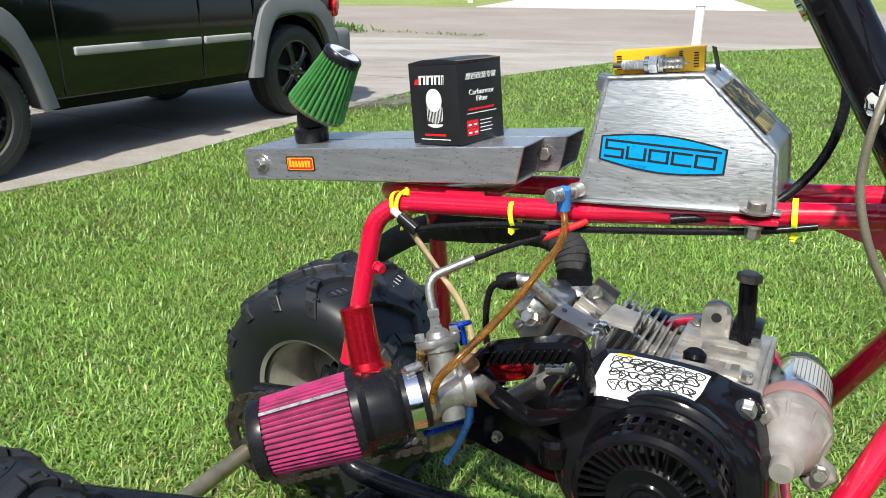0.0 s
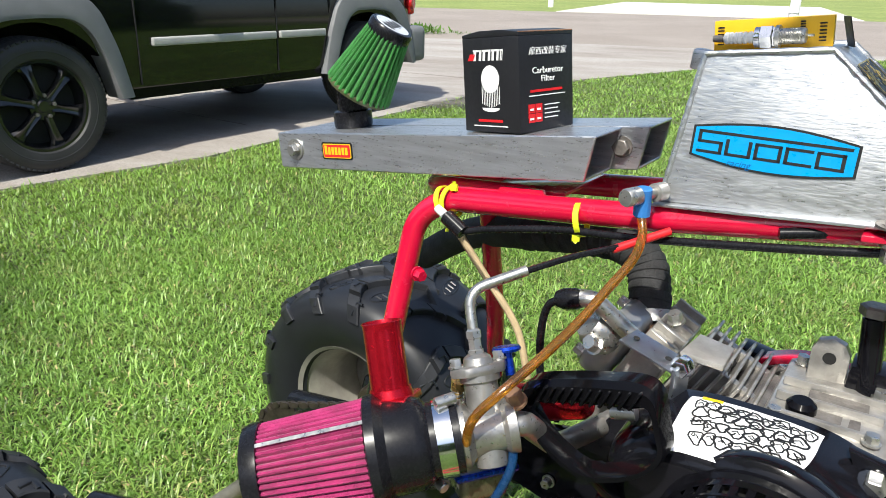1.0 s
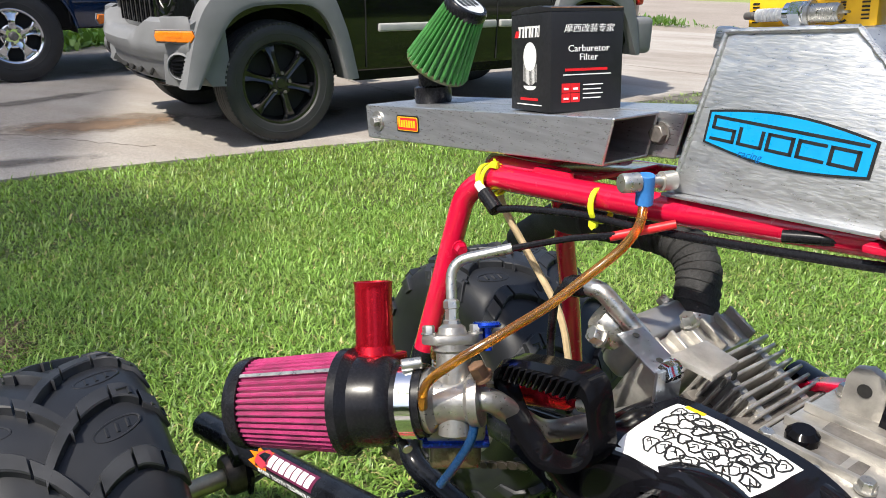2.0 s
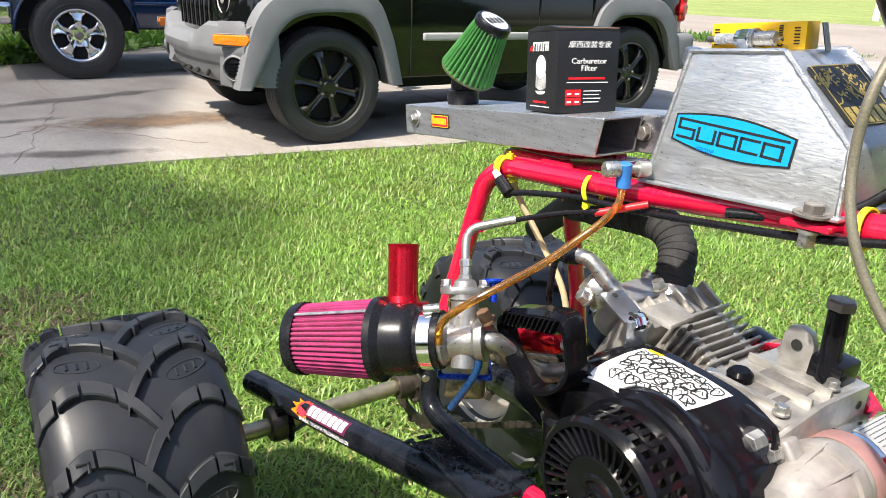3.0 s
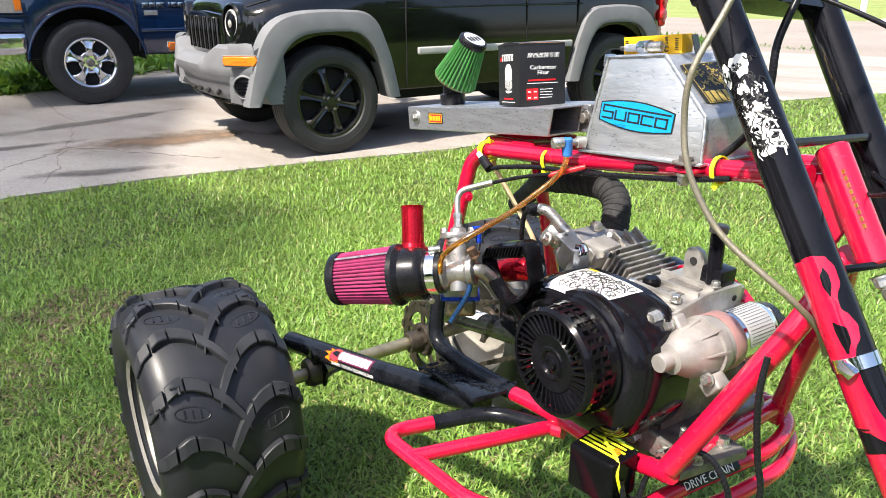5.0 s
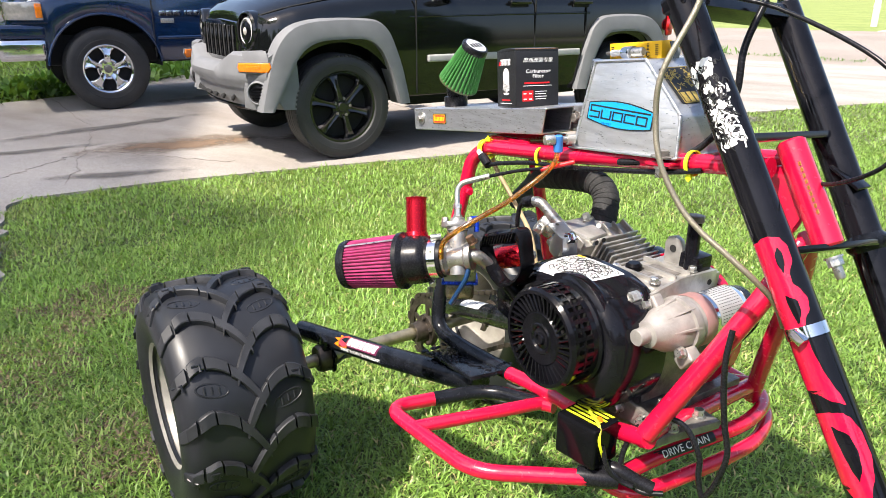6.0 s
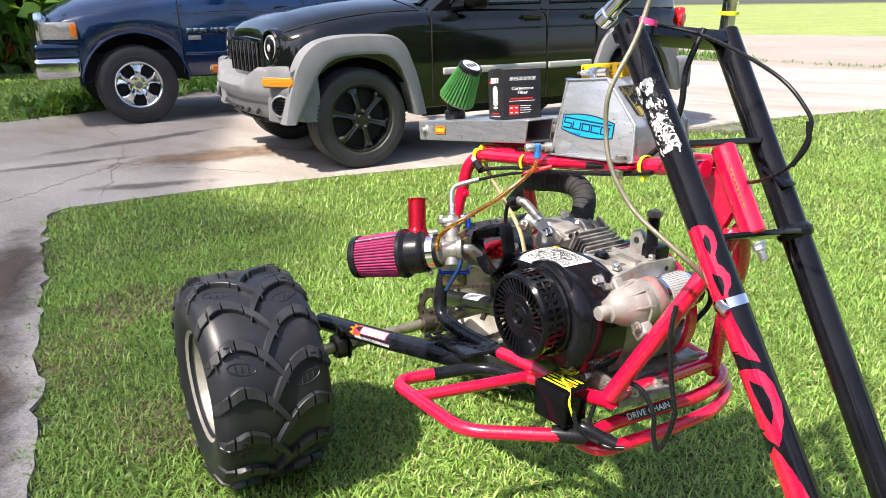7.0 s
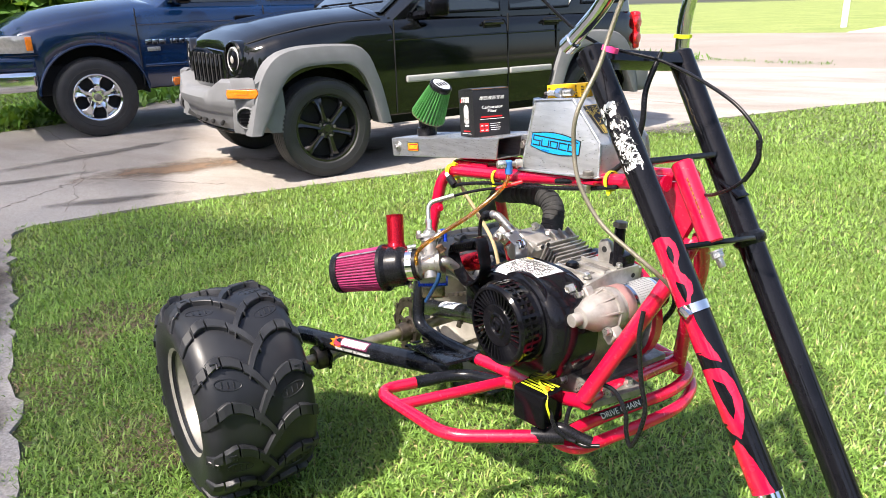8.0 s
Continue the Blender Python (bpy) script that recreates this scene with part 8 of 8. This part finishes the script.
def carton():
    m = pose(0.436, -0.034, PAN_TOP(0.436) + 0.0005, 0, -6.5, -13)
    w, d, h = 0.080, 0.084, 0.096
    e = tagged(empty("filter_box"), "black printed carburettor filter carton, standing on the seat pan", "box")
    body = part("carton", block((w, d, h), (0, 0, h / 2), bevel=0.0012), CARD, e)
    lid = part("lid", prism([(-w / 2, 0), (w / 2, 0), (w / 2, 0.0035), (w * 0.2, 0.0065), (-w * 0.2, 0.0065), (-w / 2, 0.003)], Matrix.Translation((0, d / 2, h)) @ Matrix.Rotation(math.pi / 2, 4, "X"), d, 0.0005), CARD, body, "slightly bulging card lid")
    part("lid_edge", block((0.002, d * 0.98, 0.0012), (w / 2 - 0.001, 0, h + 0.0035)), KRAFT, lid)
    f1 = plate_pose((0, -d / 2 - 0.0003, h / 2), (1, 0, 0), (0, 0, 1)) @ Matrix.Diagonal((1.18, 1.04, 1, 1))
    f2 = plate_pose((w / 2 + 0.0003, 0, h / 2), (0, 1, 0), (0, 0, 1)) @ Matrix.Diagonal((1.18, 1.04, 1, 1))
    # brand bars, filter picture and red lines on one side
    bm = bmesh.new()
    for k, ww in enumerate((0.006, 0.0105, 0.010, 0.009, 0.003)):
        x = -0.026 + sum((0.006, 0.0115, 0.011, 0.010, 0.004)[:k])
        if k:
            bar(f1, x, 0.024, x + ww * 0.30, 0.0345, 0, bm, skew=0.001)
            bar(f1, x + ww * 0.65, 0.024, x + ww * 0.92, 0.0345, 0, bm, skew=0.001)
            bar(f1, x, 0.0325, x + ww * 0.92, 0.0345, 0, bm)
    prism([(0.011 * math.cos(a), 0.006 + 0.0135 * math.sin(a)) for a in [2 * math.pi * k / 24 for k in range(24)]], f1, 0.0003, bm=bm)
    for k in range(11):
        x = -0.0105 + k * 0.0021
        bar(f1, x, -0.022 + 0.004 * abs(k - 5) / 5, x + 0.0006, -0.001, 0, bm)
    prism([(0.0108 * math.cos(a), -0.022 + 0.004 * math.sin(a)) for a in [math.pi + math.pi * k / 10 for k in range(11)]], f1, 0.0003, bm=bm)
    part("white_print", bm, WHITE, body)
    def print_bar(name, f, x0, y0, x1, y1, material, skew=0.0):
        one = bmesh.new()
        bar(f, x0, y0, x1, y1, 0, one, skew=skew)
        part(name, one, material, body)

    print_bar("red_mark", f1, -0.027, 0.024, -0.020, 0.0305, SIGNRED, 0.003)
    print_bar("red_line", f1, -0.016, -0.036, 0.014, -0.0335, SIGNRED)
    print_bar("red_line", f2, -0.022, -0.008, 0.020, -0.0055, SIGNRED)
    for i in range(2):
        for j in range(2):
            print_bar("red_square", f2, -0.025 + i * 0.0092, -0.037 + j * 0.0092, -0.0164 + i * 0.0092, -0.0284 + j * 0.0092, SIGNRED)
            print_bar("square_mark", f2 @ Matrix.Translation((0, 0, 0.0004)), -0.0232 + i * 0.0092, -0.0345 + j * 0.0092, -0.0185 + i * 0.0092, -0.0325 + j * 0.0092, WHITE)
    for k in range(4):
        print_bar("small_line", f2, -0.004, -0.0215 - k * 0.0042, 0.016 - 0.002 * (k % 2), -0.0205 - k * 0.0042, WHITE)
    print_bar("small_line", f2, -0.024, -0.0118, 0.024, -0.0108, WHITE)
    print_bar("small_line", f1, -0.022, -0.0405, 0.020, -0.0395, WHITE)
    lettering("printed_line", "\u6469\u897f\u6539\u88c5\u4e13\u5bb6", 0.0082, f2 @ Matrix.Translation((0.001, 0.0305, 0.0002)), WHITE, body, shear=0.2)
    lettering("printed_line", "Carburetor", 0.0088, f2 @ Matrix.Translation((0.001, 0.0125, 0.0002)), WHITE, body)
    lettering("printed_line", "Filter", 0.0088, f2 @ Matrix.Translation((0.001, 0.0045, 0.0002)), WHITE, body)
    e.matrix_world = m
    return on_trike(e)


carton()


def green_filter():
    e = tagged(empty("cone_filter"), "green pleated cone air filter on a black rubber elbow", "air filter")
    base = Vector((0.193, -0.030, PAN_TOP(0.193) + 0.0005))
    part("elbow_base", lathe([(0.017, 0), (0.0235, 0), (0.0245, 0.003), (0.0245, 0.020), (0.021, 0.022), (0.017, 0.022)], base, (-0.12, 0, 1), 30, closed=True), SOFT, e)
    part("elbow", tube(bends([base + Vector((0, 0, 0.015)), base + Vector((-0.003, 0, 0.042)), base + Vector((0.008, -0.001, 0.068))], 0.03), 0.0195, 20), SOFT, e)
    c0, c1 = Vector((0.206, -0.034, 0.893)), Vector((0.244, -0.022, 0.962))
    d = (c1 - c0).normalized()
    L = (c1 - c0).length
    body = pleats(c0, d, L, 0.0405, 0.0245, 30, 0.0026, GREEN, e, "gauze", "green pleated gauze")
    part("lower_ring", lathe([(0, -0.005), (0.036, -0.005), (0.0412, -0.003), (0.0418, 0.001), (0.039, 0.003), (0, 0.003)], c0, d, 40), mat("yellowed_rubber", (0.07, 0.075, 0.03), 0.5), e, "dirty dark end ring")
    cap = part("top_cap", lathe([(0, -0.004), (0.026, -0.004), (0.0275, 0.0), (0.0275, 0.007), (0.0255, 0.010), (0, 0.010)], c1, d, 36), SOFT, e, "black rubber end cap with pale print")
    m = axis_pose(c1 + d * 0.0102, d)
    part("cap_print", prism([(0.0215 * math.cos(a), 0.0215 * math.sin(a)) for a in [2 * math.pi * k / 28 for k in range(28)]], m, 0.0003), mat("pale_print", (0.55, 0.57, 0.60), 0.35), cap)
    bm = bmesh.new()
    for k in range(4):
        bar(m, -0.017 + k * 0.009, -0.006, -0.0105 + k * 0.009, 0.006, 0.0004, bm)
        bar(m, -0.014 + k * 0.009, -0.009 + 0.003 * (k % 2), -0.0125 + k * 0.009, 0.009, 0.0004, bm)
    part("cap_bars", bm, INK, cap)
    return on_trike(e)


green_filter()
TANK_TOP = lambda x: 0.968 + (x - 0.630) * 0.099 + 0.0006


def plug_box():
    e = tagged(empty("spark_plug_box"), "yellow spark plug carton lying open on the tank", "box")
    L, h, d = 0.096, 0.0255, 0.0255
    b = part("carton", block((L, d, h), (0, 0, h / 2), bevel=0.0006), BOXYEL, e)
    f = plate_pose((0, -d / 2 - 0.0003, h / 2), (1, 0, 0), (0, 0, 1))
    r = plate_pose((L / 2 + 0.0003, 0, h / 2), (0, 1, 0), (0, 0, 1))
    for x in (0.037, -0.045):
        for k in range(3):
            bm = bmesh.new()
            y = -0.008 + k * 0.0058
            bar(f, x, y, x + 0.0055, y + 0.0012, 0, bm)
            part("dark_letter_bar", bm, INK, b)
            bm = bmesh.new()
            bar(f, x, y + 0.0026, x + 0.0055, y + 0.0040, 0, bm)
            part("dark_letter_bar", bm, INK, b)
    ring = [(0.024 + 0.0040 * math.cos(a), -0.006 + 0.0040 * math.sin(a)) for a in [0.5 + 5.2 * k / 12 for k in range(13)]] + [(0.024 + 0.0024 * math.cos(a), -0.006 + 0.0024 * math.sin(a)) for a in [0.5 + 5.2 * k / 12 for k in range(12, -1, -1)]]
    part("dark_round_mark", prism(ring, f, 0.0003), INK, b)
    for k in range(5):
        bm = bmesh.new()
        bar(f, 0.022, 0.0 + k * 0.0021, 0.026, 0.0012 + k * 0.0021, 0, bm)
        part("dark_letter_bar", bm, INK, b)
    part("open_flap", block((0.026, 0.024, 0.0008), (L / 2 + 0.011, 0.004, 0.011), (0, 78, 14)), INK, b, "dark open end flap")
    e.matrix_world = pose(0.674, -0.008, TANK_TOP(0.674), 0, -5.7, 6)
    return on_trike(e)


plug_box()


def spark_plug():
    e = tagged(empty("spark_plug"), "new spark plug, white ceramic and steel thread, on the tank", "spark plug")
    d = (0, 0, 1)
    part("terminal", lathe([(0, 0), (0.0028, 0.0), (0.0030, 0.001), (0.0030, 0.007), (0.0022, 0.008), (0.0022, 0.010), (0, 0.010)], (0, 0, 0), d, 16), DARKCAST, e)
    prof = [(0.0022, 0.009), (0.0042, 0.010)]
    for k in range(5):
        z = 0.011 + k * 0.0038
        prof += [(0.0052, z), (0.0052, z + 0.0022), (0.0043, z + 0.0028), (0.0043, z + 0.0034)]
    prof += [(0.0052, 0.031), (0.0052, 0.037), (0.0, 0.037)]
    part("insulator", lathe(prof, (0, 0, 0), d, 24), CERAMIC, e)
    part("collar", lathe([(0.0052, 0.034), (0.0088, 0.036), (0.0088, 0.040), (0.0075, 0.041), (0, 0.041)], (0, 0, 0), d, 24), CHROME, e)
    part("hexagon", lathe([(0.008, 0.040), (0.0105, 0.041), (0.0105, 0.050), (0.009, 0.051), (0.009, 0.054), (0, 0.054)], (0, 0, 0), d, 6), CHROME, e)
    th = [(0.0085, 0.052), (0.0095, 0.053), (0.0095, 0.056), (0.0070, 0.056)]
    for k in range(13):
        z = 0.0565 + k * 0.0014
        th += [(0.0070, z), (0.0063, z + 0.0007)]
    th += [(0.0065, 0.0755), (0.0055, 0.0765), (0, 0.0765)]
    part("thread", lathe(th, (0, 0, 0), d, 24), STEEL, e)
    part("electrode", tube([(0.005, 0, 0.076), (0.005, 0, 0.0795), (0.0035, 0, 0.081), (-0.001, 0, 0.081)], 0.0011, 8), STEEL, e)
    a = Vector((0.628, -0.033, TANK_TOP(0.628) + 0.0105))
    b = Vector((0.708, -0.034, TANK_TOP(0.708) + 0.0105))
    e.matrix_world = axis_pose(a, b - a)
    return on_trike(e)


spark_plug()

# ---- street side and far things ----
def post(at, h, r, label):
    e = part("post", lathe([(0, 0), (r, 0), (r, h * 0.6), (r * 1.15, h * 0.605), (r * 1.15, h * 0.63), (r, h * 0.635), (r, h - 0.02), (r * 0.8, h), (0, h)], (0, 0, 0), (0, 0, 1), 24), PVC)
    e.matrix_world = pose(*at)
    return tagged(e, label, "post")


post((3.25, 13.0, SOIL_Z), 1.15, 0.075, "white plastic post with a collar at the lawn's edge")
post((-1.7, 34.5, SOIL_Z), 1.2, 0.12, "white post on the far lawn")


def leaf_clump(name, at, n, spread, size, seed, materials, label, category, blade=4.0, kind=""):
    """A low plant of many separate bent leaves."""
    rng = random.Random(seed)
    bm = bmesh.new()
    for k in range(n):
        a, el = rng.uniform(0, 6.283), rng.uniform(0.25, 1.45)
        L = size * rng.uniform(0.5, 1.2)
        w = L / blade * rng.uniform(0.7, 1.2)
        o = Vector((rng.gauss(0, spread * 0.4), rng.gauss(0, spread * 0.4), rng.uniform(0, size * 0.5)))
        d = Vector((math.cos(a) * math.cos(el), math.sin(a) * math.cos(el), math.sin(el)))
        s = Vector((-math.sin(a), math.cos(a), 0)) * w / 2
        p1, p2 = o + d * L * 0.55, o + d * L + Vector((0, 0, -L * 0.3 * math.cos(el)))
        v = [bm.verts.new(p) for p in (o - s * 0.4, o + s * 0.4, p1 + s, p1 - s, p2)]
        bm.faces.new(v[:4]), bm.faces.new((v[3], v[2], v[4]))
    bm.faces.ensure_lookup_table()
    for k, f in enumerate(bm.faces):
        f.material_index = (k // 2) % len(materials) if rng.random() < 0.9 else 0
    ob = part(name, bm, materials, smooth=False)
    ob.matrix_world = pose(*at)
    return tagged(ob, label, category, kind=kind) if kind else tagged(ob, label, category, group="plants in the garden bed")


rng = random.Random(2)
for k in range(9):
    leaf_clump("shrub", (-14.6 + rng.uniform(-0.7, 0.7), 5.2 + k * 0.55, SOIL_Z), 90, 0.5, 0.8, k, [DRYLEAF, LEAF] if k % 3 else [DRYLEAF, LEAF, LEAF, BLOOM], "yellow-green spiky garden shrub in a bed", "shrub", 9)
for k in range(9):
    leaf_clump("palm", (-20.5 + rng.uniform(-1.2, 1.2), 8.6 + k * 0.75, SOIL_Z), 130, 0.9, 2.3, 70 + k, [DRYLEAF, LEAF, DRYLEAF], "yellow-green feathery palm in a garden bed", "palm", 16)
wall_bm = block((0.25, 7.0, 0.30), (-18.3, 9.9, SOIL_Z + 0.15), (0, 0, 62), 0.03)
tagged(part("garden_wall", wall_bm, PVC), "low white garden wall beyond the grass", "wall")
for k in range(10):
    leaf_clump("ground_cover", (-7.9 + rng.uniform(-0.4, 0.4) - 0.1 * k, 4.2 + k * 0.42, SOIL_Z), 240, 0.6, 0.16, 40 + k, [LEAF], "low leafy ground cover along the drive", "plant", 2, "stuff")


for k in range(12):
    leaf_clump("weed", (-4.2 + 0.34 * k + rng.uniform(-0.1, 0.1), 15.9 - 0.10 * k + rng.uniform(-0.08, 0.08), DRIVE_Z), 110 if k < 4 else 30, 0.45 if k < 4 else 0.25, 0.16 if k < 4 else 0.07, 90 + k, [LEAF], "low weeds in the joint between drive and street", "weed", 4, "stuff")


def added_shade_tree():
    """An unseen tall tree, added to half shade the drive and the lawn's corner."""
    e = tagged(empty("added_shade_tree"), "tall thin-leaved tree, unseen, added to half shade the drive", "tree")
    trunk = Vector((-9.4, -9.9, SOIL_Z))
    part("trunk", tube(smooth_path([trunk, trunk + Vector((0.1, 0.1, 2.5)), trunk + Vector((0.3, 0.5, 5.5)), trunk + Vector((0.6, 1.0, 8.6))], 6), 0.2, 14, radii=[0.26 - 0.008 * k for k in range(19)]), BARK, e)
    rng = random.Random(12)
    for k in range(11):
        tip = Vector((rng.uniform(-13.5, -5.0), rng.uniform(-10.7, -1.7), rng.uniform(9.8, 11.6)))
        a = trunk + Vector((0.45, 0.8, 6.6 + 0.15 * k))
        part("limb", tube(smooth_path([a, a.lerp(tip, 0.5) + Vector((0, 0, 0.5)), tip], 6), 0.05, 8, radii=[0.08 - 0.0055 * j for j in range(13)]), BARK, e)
    # The added crown is worked back from this outline of shade on the ground.
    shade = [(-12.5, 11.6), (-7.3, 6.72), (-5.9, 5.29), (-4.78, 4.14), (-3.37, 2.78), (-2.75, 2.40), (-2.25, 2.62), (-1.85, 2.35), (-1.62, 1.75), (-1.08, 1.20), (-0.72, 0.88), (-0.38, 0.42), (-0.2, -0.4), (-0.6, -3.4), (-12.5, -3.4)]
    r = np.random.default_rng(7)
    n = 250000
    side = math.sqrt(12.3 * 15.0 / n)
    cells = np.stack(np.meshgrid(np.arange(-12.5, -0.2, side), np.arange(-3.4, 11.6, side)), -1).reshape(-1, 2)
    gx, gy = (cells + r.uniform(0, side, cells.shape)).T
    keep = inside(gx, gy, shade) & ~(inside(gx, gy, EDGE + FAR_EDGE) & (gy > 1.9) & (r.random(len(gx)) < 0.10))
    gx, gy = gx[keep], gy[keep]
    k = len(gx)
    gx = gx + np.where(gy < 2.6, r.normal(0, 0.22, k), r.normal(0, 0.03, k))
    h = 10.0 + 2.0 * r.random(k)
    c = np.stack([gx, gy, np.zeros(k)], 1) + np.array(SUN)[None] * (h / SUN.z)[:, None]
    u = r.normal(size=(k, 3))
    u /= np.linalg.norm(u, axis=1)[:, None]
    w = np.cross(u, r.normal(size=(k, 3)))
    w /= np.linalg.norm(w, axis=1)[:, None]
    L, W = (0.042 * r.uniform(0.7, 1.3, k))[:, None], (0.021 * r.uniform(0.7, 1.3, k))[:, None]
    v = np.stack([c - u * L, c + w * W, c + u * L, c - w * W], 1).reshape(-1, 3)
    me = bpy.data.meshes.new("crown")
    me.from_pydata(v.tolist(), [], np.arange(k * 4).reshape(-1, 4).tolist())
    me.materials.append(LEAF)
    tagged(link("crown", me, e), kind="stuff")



def tree_belt():
    """Unseen trees added behind the camera to close the garden and darken reflections."""
    r = np.random.default_rng(31)
    n = 52000
    a = r.uniform(radians(150), radians(385), n)
    tall = 4.2 + 1.4 * np.sin(a * 9.0) + 0.8 * np.sin(a * 23.0 + 1.0)
    d = 15.0 + 2.5 * r.random(n) + 1.2 * np.sin(a * 14.0)
    h = tall * r.random(n) ** 0.8
    c = np.stack([d * np.cos(a), 1.0 + d * np.sin(a), h - 0.05], 1)
    u = r.normal(size=(n, 3))
    u /= np.linalg.norm(u, axis=1)[:, None]
    w = np.cross(u, r.normal(size=(n, 3)))
    w /= np.linalg.norm(w, axis=1)[:, None]
    v = np.stack([c - u * 0.30, c + w * 0.17, c + u * 0.30, c - w * 0.17], 1).reshape(-1, 3)
    me = bpy.data.meshes.new("tree_belt")
    me.from_pydata(v.tolist(), [], np.arange(n * 4).reshape(-1, 4).tolist())
    me.materials.append(LEAF)
    return tagged(link("tree_belt", me), "unseen belt of leafy green trees, added round the garden", "trees", kind="stuff")


added_shade_tree()
tree_belt()
